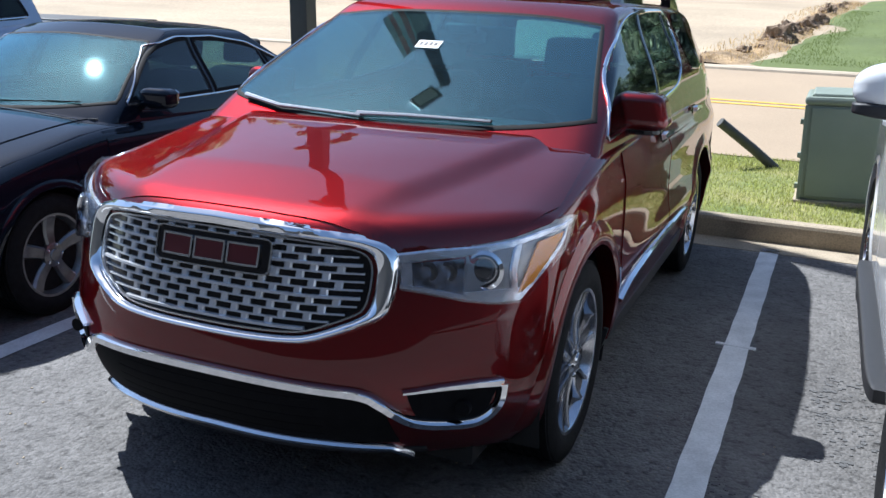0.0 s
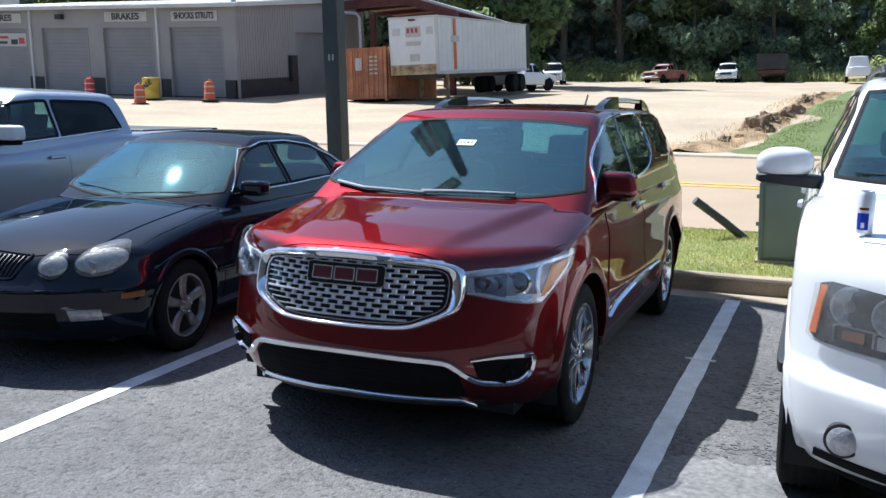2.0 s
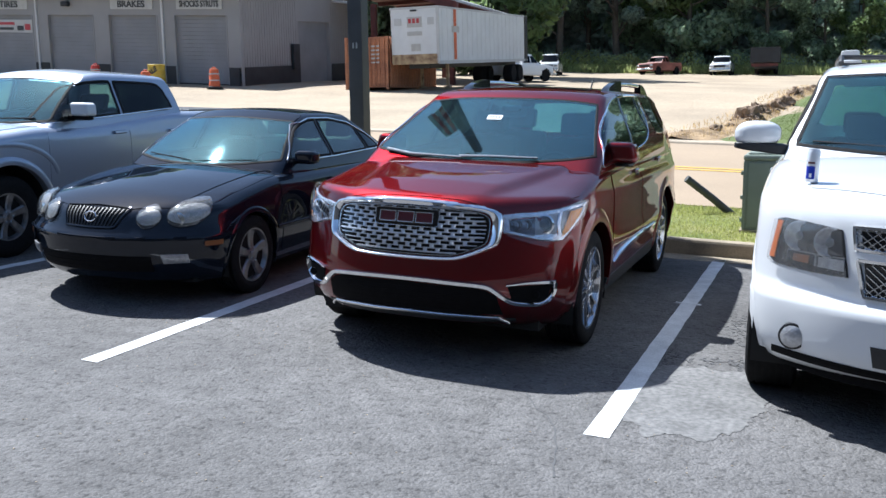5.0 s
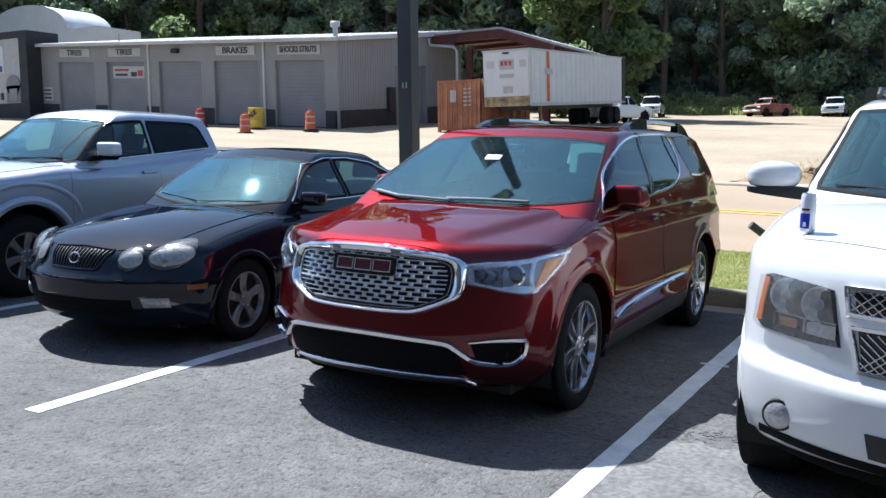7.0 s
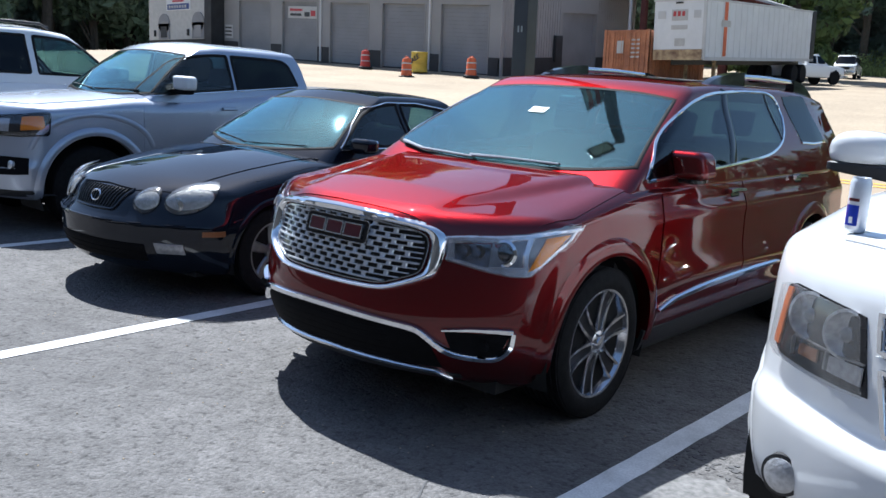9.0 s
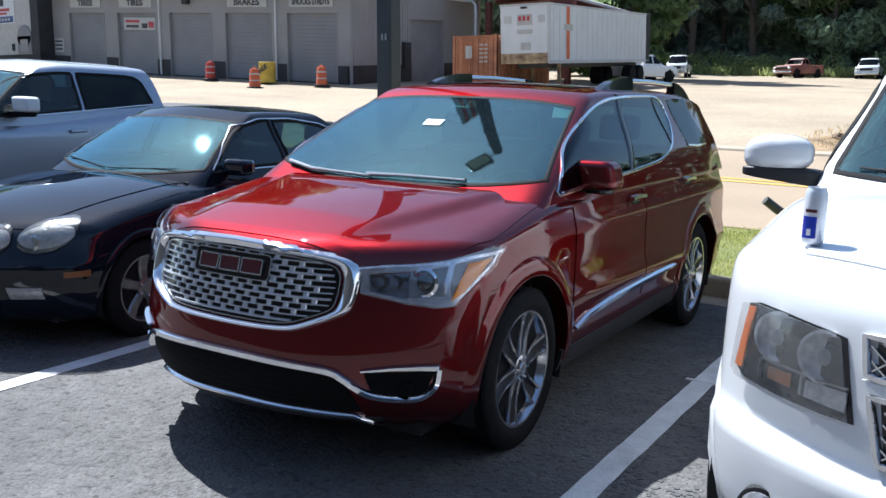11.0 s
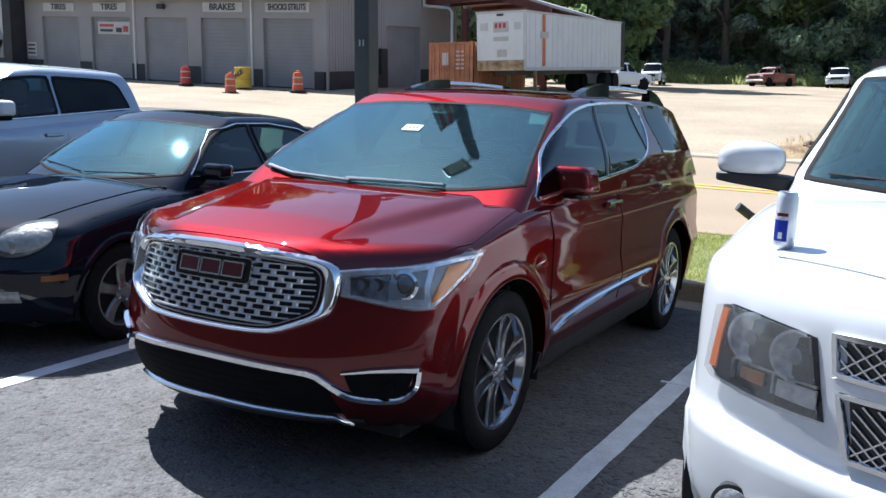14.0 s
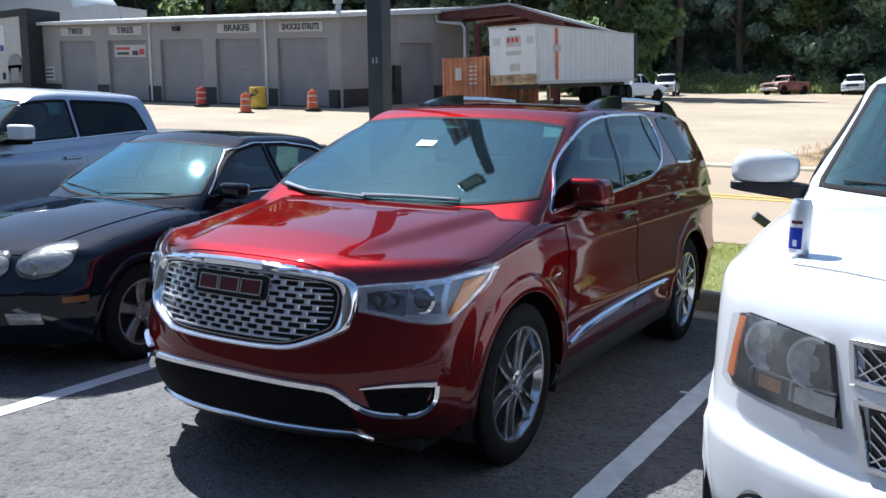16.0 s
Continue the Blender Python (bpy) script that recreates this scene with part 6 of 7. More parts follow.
bm = lump(0, -0.4, 0, 0.3, 0.36, 0.07, 0.15, 4)
bmesh.ops.transform(bm, matrix=pose(-0.14, -0.2, 11.66, 0, 0, -38), verts=bm.verts)
head = part("lamp_head", bm, BRONZE, pole)
bm = box(-0.22, 0.22, -0.68, -0.12, -0.09, -0.075)
bmesh.ops.transform(bm, matrix=pose(-0.14, -0.2, 11.66, 0, 0, -38), verts=bm.verts)
part("lamp_lens", bm, SIGNWHITE, head, smooth=False)
flag = part("flag", tube([(-0.08, -0.06, 8.91), (-0.5, -0.26, 9.16)], 0.012, 6), BRONZE, pole, "striped red and white cloth hung from the pole")
part("flag_arm", tube([(-0.05, -0.05, 8.6), (-0.4, -0.22, 9.0)], 0.02, 6), BRONZE, pole)
for k in range(8):
    bm = bmesh.new()
    rows = []
    for j in range(15):
        z = 8.9 - j * 0.16
        e = [(-0.08 - (k + i) * 0.05, -0.06 - (k + i) * 0.024 + 0.07 * math.sin((k + i) * 1.3 + z * 0.8), z + (k + i) * 0.03) for i in (0, 1)]
        rows.append([bm.verts.new(p) for p in e] + [bm.verts.new((p[0], p[1] + 0.006, p[2])) for p in reversed(e)])
    for p, q in zip(rows, rows[1:]):
        for i in range(4):
            bm.faces.new((p[i], p[(i + 1) % 4], q[(i + 1) % 4], q[i]))
    part("flag_stripe", bm, SIGNWHITE if k % 2 else FLAGRED, flag)
for x in (-0.035, 0.02):
    part("tag", box(x, x + 0.022, -0.118, -0.112, 2.13, 2.21), SIGNWHITE, pole, smooth=False)

# ---- the lawn beyond the road, with its rim of dug-up dirt ----
bm = bmesh.new()
cols = []
for i in range(41):
    y = 17.76 + 40 * i / 40
    x0 = -0.1 + (y - 18) * 0.082 + 0.5 * noise.noise((y * 0.3, 0, 5))
    row = []
    for j in range(31):
        x = x0 + (70 - x0) * (j / 30) ** 1.6
        row.append(bm.verts.new((x, y, height(x, y) - 0.03 + 0.15 * min(1, j / 3) * min(1, (i + 0.4) / 3) + 0.03 * noise.noise((x * 0.4, y * 0.4, 2)))))
    cols.append(row)
for a, b in zip(cols, cols[1:]):
    for j in range(30):
        bm.faces.new((a[j], a[j + 1], b[j + 1], b[j]))
setting("lawn", bm, LAWN, "mown green lawn beyond the road", "lawn", False, True)


def clod(sx, sy, sz, seed):
    b = bmesh.new()
    bmesh.ops.create_icosphere(b, subdivisions=4, radius=1.0)
    for v in b.verts:
        k = 1 + 0.55 * noise.fractal(v.co * 1.9 + Vector((seed, 0, 0)), 0.9, 2.1, 5)
        v.co = Vector((v.co.x * sx * k, v.co.y * sy * k, max(-0.25, v.co.z) * sz * k))
    return b


def ridge_mid(y):
    """Where the dug-up edge of the lawn runs."""
    return -0.45 + (y - 18) * 0.082 + 0.25 * noise.noise((y * 0.45, 3, 1)) - 0.7 * max(0.0, 1 - (y - 17.8) / 5)


rng = random.Random(4)
bm, cols = bmesh.new(), []
for i in range(241):
    y = 18.1 + 36 * i / 240
    w = 0.55 + 0.5 * max(0.0, 1 - (y - 18) / 6)
    row = []
    for j in range(15):
        u = j / 7 - 1
        x = ridge_mid(y) + u * w
        lift = (1 - u * u) * (0.1 + 0.12 * noise.noise((y * 0.9, 1, 7))) + 0.1 * (1 - abs(u)) * noise.fractal((x * 2.3, y * 2.3, 4), 0.9, 2.0, 4)
        row.append(bm.verts.new((x, y, height(x, y) - 0.02 + max(0, lift))))
    cols.append(row)
for a, b in zip(cols, cols[1:]):
    for j in range(14):
        bm.faces.new((a[j], a[j + 1], b[j + 1], b[j]))
setting("dirt_ridge", bm, RIDGE, "low ridge of dug-up dirt and straw along the lawn", "dirt ridge", False, False)
for k in range(22):
    y = 19.6 + k * 1.55 + rng.uniform(-0.5, 0.5)
    x = ridge_mid(y) + rng.uniform(-0.25, 0.25)
    big = k in (4, 6, 8, 9, 12)
    r = rng.uniform(0.3, 0.42) if big else rng.uniform(0.1, 0.2)
    m = thing("dirt_clod", "rough brown clod of dirt and roots beside the lawn", "dirt clod", (x, y, height(x, y) + 0.02), rng.uniform(0, 180), "dirt clods")
    part("clod", clod(r * 1.15, r * 0.9, r * rng.uniform(0.85, 1.15), k * 3.1), DIRT, m, smooth=False)

# ---- workshop ----
GZ = 2.98


def on_grade(x, y, z):
    """The workshop follows the slope of its yard, and its roof climbs towards the back."""
    return z - 0.051 * (x + 28.8) + 0.06 * y + 0.065 * y * min(1.1, max(0.0, (z - 3.7) / 1.0))


shed = thing("workshop_building", "long grey metal tyre workshop with five roll-up doors", "building", (0, 36, GZ))
X0, X1, DW, DH, DEEP = -50.95, -26.25, 3.5, 3.62, 14.2
lefts = [-48.93, -44.3, -39.68, -35.15, -30.56]
edges = [X0] + [e for x in lefts for e in (x, x + DW)] + [X1]
for a, b in zip(edges[0::2], edges[1::2]):
    part("wall_pier", box(a, b, 0, 0.25, -0.6, DH), WALLMAT, shed, smooth=False)
    part("dark_plinth", box(a + 0.02, b - 0.02, -0.03, 0.0, -0.6, 0.9), DARKBASE, shed, smooth=False)
part("wall_header", box(X0, X1, 0, 0.25, DH, 4.7), WALLMAT, shed, smooth=False)
part("end_wall", box(X0, X0 + 0.25, 0.25, DEEP, -0.6, 4.7), WALLMAT, shed, smooth=False)
part("back_wall", box(X0, X1, DEEP - 0.25, DEEP, -0.6, 4.7), WALLMAT, shed, smooth=False)
bm = box(X1 - 0.3, X1 - 0.05, 0.25, 5.9, -0.6, 4.7)
box(X1 - 0.3, X1 - 0.05, 9.6, DEEP - 0.25, -0.6, 4.7, bm), box(X1 - 0.3, X1 - 0.05, 5.9, 9.6, 3.45, 4.7, bm)
part("side_wall", bm, WALLMAT, shed, smooth=False)
for k in range(55):
    y = 0.35 + k * 0.248
    if 5.8 < y < 9.6:
        continue
    part("siding_rib", box(X1 - 0.05, X1 - 0.028, y, y + 0.06, -0.1, 4.9), WALLMAT, shed, smooth=False)
part("side_plinth", box(X1 - 0.004, X1 + 0.05, 0.25, 5.85, -0.6, 0.92), DARKBASE, shed, smooth=False)
part("side_plinth", box(X1 - 0.004, X1 + 0.05, 9.65, DEEP - 0.3, -0.6, 0.92), DARKBASE, shed, smooth=False)
part("side_doorway", box(X1 - 0.42, X1 - 0.3, 5.9, 9.6, -0.6, 3.45), ROLLDOOR, shed, smooth=False)
part("meter_box", box(X1 - 0.004, X1 + 0.2, 4.95, 5.6, 0.7, 2.15), DARKBASE, shed, smooth=False)
part("corner_trim", box(X1 - 0.12, X1 + 0.02, -0.03, 0.12, -0.5, 4.7), WALLMAT, shed, smooth=False)
for k, x in enumerate(lefts):
    door = new("roll_up_door")
    door.parent = shed
    for j in range(17):
        z = j * DH / 17
        part("door_slat", box(x + 0.04, x + DW - 0.04, 0.17 + 0.0 * j, 0.2, z + 0.002, z + DH / 17 - 0.002), ROLLDOOR, door, smooth=False, bevel=0.006)
    part("door_backing", box(x, x + DW, 0.2, 0.24, -0.1, DH), DARKBASE, door, smooth=False)
    for e in (x, x + DW - 0.07):
        part("door_jamb", box(e, e + 0.07, -0.02, 0.17, 0, DH), WALLMAT, door, smooth=False)
part("downpipe", box(lefts[1] + DW + 0.3, lefts[1] + DW + 0.42, -0.1, 0, 0, 4.66), FASCIA, shed, smooth=False)
part("downpipe", box(lefts[3] + DW + 0.3, lefts[3] + DW + 0.42, -0.1, 0, 0, 4.66), FASCIA, shed, smooth=False)
part("fascia", box(X0 - 0.3, X1 + 0.35, -0.45, -0.3, 4.66, 4.86), FASCIA, shed, smooth=False, bevel=0.02)
part("side_fascia", box(X1 + 0.25, X1 + 0.35, -0.3, DEEP, 4.66, 4.86), FASCIA, shed, smooth=False, bevel=0.02)
bm = bmesh.new()
vs = [bm.verts.new((x, y, z)) for z in (4.88, 4.74) for x, y in ((X0 - 0.3, -0.4), (X1 + 0.3, -0.4), (X1 + 0.3, DEEP + 0.2), (X0 - 0.3, DEEP + 0.2))]
for f in ((0, 1, 2, 3), (4, 5, 6, 7), (0, 1, 5, 4), (1, 2, 6, 5), (2, 3, 7, 6), (3, 0, 4, 7)):
    bm.faces.new([vs[i] for i in f])
part("roof", bm, ROOFMAT, shed, smooth=False)
vent = part("roof_vent", lathe([(0.14, 4.6), (0.14, 5.35), (0.27, 5.38), (0.27, 5.62), (0.2, 5.7)], 16, "z", at=(X1 - 0.4, 0.5, 0)), FASCIA, shed)
part("roof_vent", lathe([(0.06, 4.6), (0.06, 5.5), (0.12, 5.52), (0.12, 5.62)], 12, "z", at=(lefts[1] - 1.0, 2.0, 0)), FASCIA, shed)
part("wall_lamp", lump(lefts[2] + 1.6, -0.15, 4.25, 0.25, 0.15, 0.14, 0.4, 4), DARKBASE, shed)


def lettering(text, x, y, z, size, material, parent, wide=1.0):
    """Raised letters on a wall facing -y, turned into plain mesh."""
    cu = bpy.data.curves.new("letters", "FONT")
    cu.body, cu.size, cu.extrude, cu.align_x, cu.align_y = text, size, 0.01, "CENTER", "CENTER"
    cu.offset = 0.012
    o = new("letters", cu)
    bpy.context.view_layer.update()
    me = bpy.data.meshes.new_from_object(o.evaluated_get(bpy.context.evaluated_depsgraph_get()))
    bpy.data.objects.remove(o)
    bm = bmesh.new()
    bm.from_mesh(me)
    bpy.data.meshes.remove(me)
    bmesh.ops.transform(bm, matrix=pose(x, y, z, 90, 0, 0) @ Matrix.Diagonal((wide, 1, 1, 1)), verts=bm.verts)
    ob = part("lettering", bm, material, parent, smooth=False)
    return ob


for k, text, w in ((0, "TIRES", 2.9), (1, "TIRES", 2.9), (3, "BRAKES", 2.95), (4, "SHOCKS STRUTS", 3.0)):
    cx = lefts[k] + DW / 2
    sg = part("sign_board", box(cx - w / 2, cx + w / 2, -0.06, 0.0, 3.95, 4.48), SIGNWHITE, shed, smooth=False, bevel=0.01)
    lettering(text, cx, -0.075, 4.215, 0.5 if k != 4 else 0.46, SIGNDARK, sg, 1.2 if k < 3 else (1.12 if k == 3 else 0.74))
ban = part("banner", box(lefts[1] + 0.5, lefts[1] + 3.3, 0.12, 0.14, 2.6, 3.35), SIGNWHITE, shed, smooth=False)
for a, b, z0, z1, m in ((0.65, 1.9, 3.05, 3.2, SIGNRED), (0.7, 1.8, 2.75, 2.9, SIGNDARK), (2.1, 2.6, 2.72, 3.0, SIGNDARK), (2.7, 3.15, 2.75, 3.1, SIGNRED)):
    part("banner_print", box(lefts[1] + a, lefts[1] + b, 0.112, 0.12, z0, z1), m, ban, smooth=False)
part("notice", box(X0 + 0.6, X0 + 1.4, -0.05, 0, 1.1, 2.0), FASCIA, shed, smooth=False)
for k in range(3):
    part("notice_print", box(X0 + 0.6, X0 + 1.3, -0.06, -0.05, 1.25 + 0.25 * k, 1.36 + 0.25 * k), SIGNDARK, shed, smooth=False)

for ob in shed.children_recursive:
    if ob.type == "MESH":
        for v in ob.data.vertices:
            v.co.z = on_grade(v.co.x, v.co.y, v.co.z)

# open canopy beside it
can2 = thing("canopy", "open gable canopy on dark red steel posts behind the workshop", "canopy", (0, 46, 0))
EAVES = [((-26.1, 8.82), (-21.3, 8.9)), ((-21.3, 8.9), (-17.9, 7.78))]


def slab(corners, y0, y1, d0, d1):
    """A sloping plate between two points of a section, from y0 to y1, d0 to d1 over the line."""
    (xa, za), (xb, zb) = corners
    b = bmesh.new()
    vs = [b.verts.new((x, y, z + d)) for d in (d0, d1) for x, z in ((xa, za), (xb, zb)) for y in (y0, y1)]
    for f in ((0, 1, 3, 2), (4, 5, 7, 6), (0, 2, 6, 4), (1, 3, 7, 5), (0, 1, 5, 4), (2, 3, 7, 6)):
        b.faces.new([vs[q] for q in f])
    return b


for e in EAVES:
    part("roof_slope", slab(e, 0, 12, -0.04, 0.1), ROOFMAT, can2, smooth=False)
    part("soffit", slab(e, 0.05, 11.95, -0.1, -0.05), RUSTRED, can2, smooth=False)
    part("beam", slab(e, 0.1, 0.35, -0.55, -0.1), RUSTRED, can2, smooth=False)
    part("back_beam", slab(e, 11.5, 11.8, -0.55, -0.1), RUSTRED, can2, smooth=False)
    for y in (3.0, 6.0, 9.0):
        part("rafter", slab(e, y, y + 0.15, -0.35, -0.1), RUSTRED, can2, smooth=False)
for x, y in ((-23.5, 0.1), (-18.3, 0.1), (-25.8, 11.5), (-23.5, 11.5), (-18.3, 11.5)):
    part("post", box(x - 0.16, x + 0.16, y, y + 0.3, 1.6, 7.9 if x < -19 else 7.5), RUSTRED, can2, smooth=False)
part("gutter", tube([(-26.2, -0.15, 8.6), (-26.15, -0.15, 8.2), (-24.4, -0.15, 7.95), (-24.2, -0.15, 7.7), (-24.2, -0.15, 3.4)], 0.09, 8), FASCIA, can2)

# white-fronted store at its far end, with a sign
hut = thing("storage_building", "white-fronted storage building with a dark frame and sign", "building", (0, 35.0, 0))
part("wall", box(-58.5, -51.35, 0, 2.4, 5.05, 9.3), SIGNWHITE, hut, smooth=False)
part("dark_base", box(-58.5, -51.35, 0.05, 2.4, 2.6, 5.05), DARKBASE, hut, smooth=False)
part("frame_post", box(-51.35, -50.55, -0.1, 2.4, 2.6, 9.75), DARKBASE, hut, smooth=False)
part("frame_top", box(-58.5, -51.35, -0.1, 2.4, 9.3, 9.75), DARKBASE, hut, smooth=False)
for x in (-56.45, -52.2):
    d = part("door", box(x - 0.72, x + 0.72, -0.06, 0, 5.08, 6.2), ROLLDOOR, hut, smooth=False)
    part("door_arch", lathe([(0.72, -0.06), (0.72, 0.0)], 24, "y", at=(x, 0, 6.2)), ROLLDOOR, d)
    part("door_pane", box(x - 0.4, x + 0.4, -0.08, -0.06, 5.2, 6.0), DARKBASE if x < -55 else WALLMAT, d, smooth=False)
    part("door_lamp", box(x - 1.3, x - 1.12, -0.1, 0, 5.3, 5.75), DARKBASE, hut, smooth=False)
sg = part("sign_board", box(-56.1, -53.1, -0.05, 0, 7.1, 8.85), TRAILERWHITE, hut, smooth=False)
for z, w, m, h in ((8.45, 0.4, SIGNDARK, 0.42), (7.98, 1.0, SIGNRED, 0.18), (7.74, 0.7, SIGNRED, 0.14), (7.35, 1.35, SIGNBLUE, 0.4)):
    part("sign_bar", box(-54.6 - w, -54.6 + w, -0.07, -0.05, z - h / 2, z + h / 2), m, sg, smooth=False)
for k in range(7):
    part("sign_character", box(-55.75 + k * 0.33, -55.55 + k * 0.33, -0.08, -0.07, 7.25, 7.45), SIGNWHITE, sg, smooth=False)
barn = thing("barrel_roof_building", "pale building with a rounded roof behind the workshop", "building", (-71.3, 50, 3.0))
bm = bmesh.new()
rings = [[bm.verts.new((math.cos(math.pi * k / 24) * 5.8, y, 9.6 + math.sin(math.pi * k / 24) * 2.5)) for k in range(25)] for y in (0, 5)]
for k in range(24):
    bm.faces.new((rings[0][k], rings[0][k + 1], rings[1][k + 1], rings[1][k]))
bm.faces.new(rings[0]), bm.faces.new(rings[1])
part("roof", bm, TRAILERWHITE, barn)
part("wall", box(-5.7, 9.5, 0.05, 4.9, -1, 9.6), TRAILERWHITE, barn, smooth=False)

# ---- traffic drums ----


def drum(at, m, label):
    o = thing("traffic_drum", label, "traffic drum", at, group="traffic drums")
    part("foot", lathe([(0.42, 0), (0.42, 0.08), (0.3, 0.1)], 20, "z"), TRIM, o)
    part("drum_body", lathe([(0.29, 0.08), (0.28, 0.3), (0.265, 0.32), (0.26, 0.6), (0.245, 0.62), (0.235, 0.92), (0.2, 0.98), (0.1, 1.0)], 24, "z"), m, o)
    for z in (0.38, 0.7):
        part("band", lathe([(0.268, z), (0.262, z + 0.07)], 24, "z"), SIGNWHITE, o)
    part("handle", lump(0, 0, 1.04, 0.12, 0.03, 0.05, 0.5, 3), m, o)


for x, y, m, lb in ((-26.5, 33.9, ORANGE, "faded orange traffic drum on gravel"), (-29.2, 31.9, ORANGE, "orange traffic drum on gravel"), (-34.6, 34.2, BARRELRED, "red and white traffic drum by the workshop")):
    drum((x, y, height(x, y)), m, lb)
yb = thing("yellow_drum", "weathered yellow drum with black hand lettering by the workshop", "drum", (-30.5, 34.3, height(-30.5, 34.3)))
part("drum_body", lathe([(0.02, 0.0), (0.45, 0.0), (0.47, 0.03), (0.45, 0.06), (0.45, 0.38), (0.465, 0.41), (0.45, 0.44), (0.45, 0.7), (0.465, 0.73), (0.45, 0.76), (0.45, 1.04), (0.47, 1.07), (0.45, 1.09)], 28, "z"), YELLOWBOARD, yb)
part("drum_lid", lathe([(0.02, 1.05), (0.43, 1.05), (0.43, 1.07)], 28, "z"), RUST, yb)
word = lettering("SALE", 0, -0.475, 0, 0.36, SIGNDARK, yb)
word.matrix_world = yb.matrix_world @ pose(0.04, 0, 0.68, 0, -28, 0)
# ---- shipping container and trailer ----
box_c = thing("shipping_container", "rust-orange steel shipping container on gravel", "container", (-20.2, 36.4, height(-19, 36.5)))
part("frame", box(0, 2.44, 0, 6.1, 0.1, 2.6), RUST, box_c, smooth=False)
for k in range(8):
    part("wall_rib", box(0.16 + k * 0.28, 0.28 + k * 0.28, -0.04, 0, 0.2, 2.5), RUST, box_c, smooth=False)
for k in range(18):
    part("wall_rib", box(2.44, 2.48, 0.15 + k * 0.33, 0.33 + k * 0.33, 0.2, 2.5), RUST, box_c, smooth=False)
for x in (0.7, 1.0, 1.45, 1.75):
    part("lock_rod", tube([(x, -0.07, 0.15), (x, -0.07, 2.5)], 0.025, 6), RUST, box_c)
for x in (0.0, 2.3):
    part("corner_post", box(x, x + 0.14, -0.06, 0.1, 0, 2.62), RUST, box_c, smooth=False)
part("placard", box(0.75, 1.1, -0.09, -0.075, 1.5, 2.1), SIGNWHITE, box_c, smooth=False)
for k in range(5):
    part("stencil_bar", box(1.5, 1.95, -0.05, -0.042, 1.3 + 0.2 * k, 1.38 + 0.2 * k), SIGNWHITE, box_c, smooth=False)

tr = thing("box_trailer", "dirty white box semi-trailer parked on gravel", "trailer")
tr.matrix_world = pose(-17.62, 36.6, height(-16, 36.6) + 0.12, 2.9, 0, -0.6)
TL = 14.0
part("box_wall", box(0, 2.55, 0, TL, 1.3, 3.95), TRAILERWHITE, tr, smooth=False, bevel=0.03)
part("roof_rim", box(-0.03, 2.58, -0.03, TL + 0.03, 3.88, 3.98), FASCIA, tr, smooth=False)
part("nose_rust", box(0.03, 2.52, -0.03, 0, 1.22, 1.7), TRAILERRUST, tr, smooth=False)
part("side_rail", box(2.55, 2.6, 0, TL, 1.2, 1.36), FASCIA, tr, smooth=False)
part("end_post", box(2.5, 2.6, TL - 0.5, TL + 0.02, 1.2, 3.96), TRIM, tr, smooth=False)
part("corner_trim", box(2.47, 2.6, -0.03, 0.09, 1.25, 3.9), FASCIA, tr, smooth=False)
for k in range(20):
    part("side_rivet_strip", box(2.55, 2.562, 0.5 + k * 0.68, 0.54 + k * 0.68, 1.36, 3.88), TRAILERWHITE, tr, smooth=False)
part("stripe", box(2.562, 2.57, 2.0, 2.35, 1.4, 3.9), ORANGE, tr, smooth=False)
part("side_notice", box(2.57, 2.575, 1.7, 2.7, 2.75, 3.05), SIGNWHITE, tr, smooth=False)
for x0, x1, z0, z1, m in ((0.9, 1.7, 3.0, 3.5, SIGNWHITE), (0.98, 1.12, 3.2, 3.42, SIGNRED), (1.2, 1.34, 3.2, 3.42, SIGNRED), (1.42, 1.56, 3.2, 3.42, SIGNRED), (0.9, 1.7, 2.6, 2.8, SIGNWHITE), (1.1, 1.6, 1.85, 2.2, SIGNWHITE), (0.2, 0.6, 3.1, 3.45, FASCIA), (2.0, 2.35, 3.1, 3.45, FASCIA)):
    part("nose_placard", box(x0, x1, -0.02 if m is not SIGNRED else -0.028, 0, z0, z1), m, tr, smooth=False)
part("nose_lamp", lump(1.27, -0.04, 3.8, 0.18, 0.03, 0.04, 0.4, 3), TRIM, tr)
for x in (0.55, 2.0):
    part("landing_leg", box(x - 0.07, x + 0.07, 2.3, 2.45, 0.05, 1.25), TRAILERRUST, tr, smooth=False)
    part("leg_foot", box(x - 0.15, x + 0.15, 2.2, 2.55, 0, 0.06), TRAILERRUST, tr, smooth=False)
part("chassis", box(0.7, 1.85, 0.5, TL - 0.2, 1.0, 1.25), TRIM, tr, smooth=False)
for wy in (TL - 1.2, TL - 2.5):
    for x in (0.3, 2.25):
        part("tyre", lathe([(0.2, -0.28), (0.48, -0.28), (0.52, -0.2), (0.52, 0.2), (0.48, 0.28), (0.2, 0.28)], 24, "x", at=(x, wy, 0.52)), TYRE, tr)

# ---- far vehicles ----
FARB = dict(length=5.0, half=0.92, bow=0.25, hub=0.38, arch=0.45, axles=(0.95, 3.9), deck=(0.01, 0, 0, 9), grid=(8, 26, 8), plan=[(0, 0.97), (1, 1), (5, 0.98)],
            side=[(0.3, 0.97), (0.6, 1.0), (1.1, 0.97), (1.3, 0.95)], top=[(0, 0.98), (0.3, 1.05), (1.3, 1.12), (5, 1.15)], crown=[(0, 0.04), (5, 0.02)],
            front=[(0.3, 0.1), (0.6, 0), (1.1, 0.08)], rear=[(0.3, 0.08), (0.6, 0), (1.2, 0.04)], bottom=[(0, 0.35), (5, 0.38)])


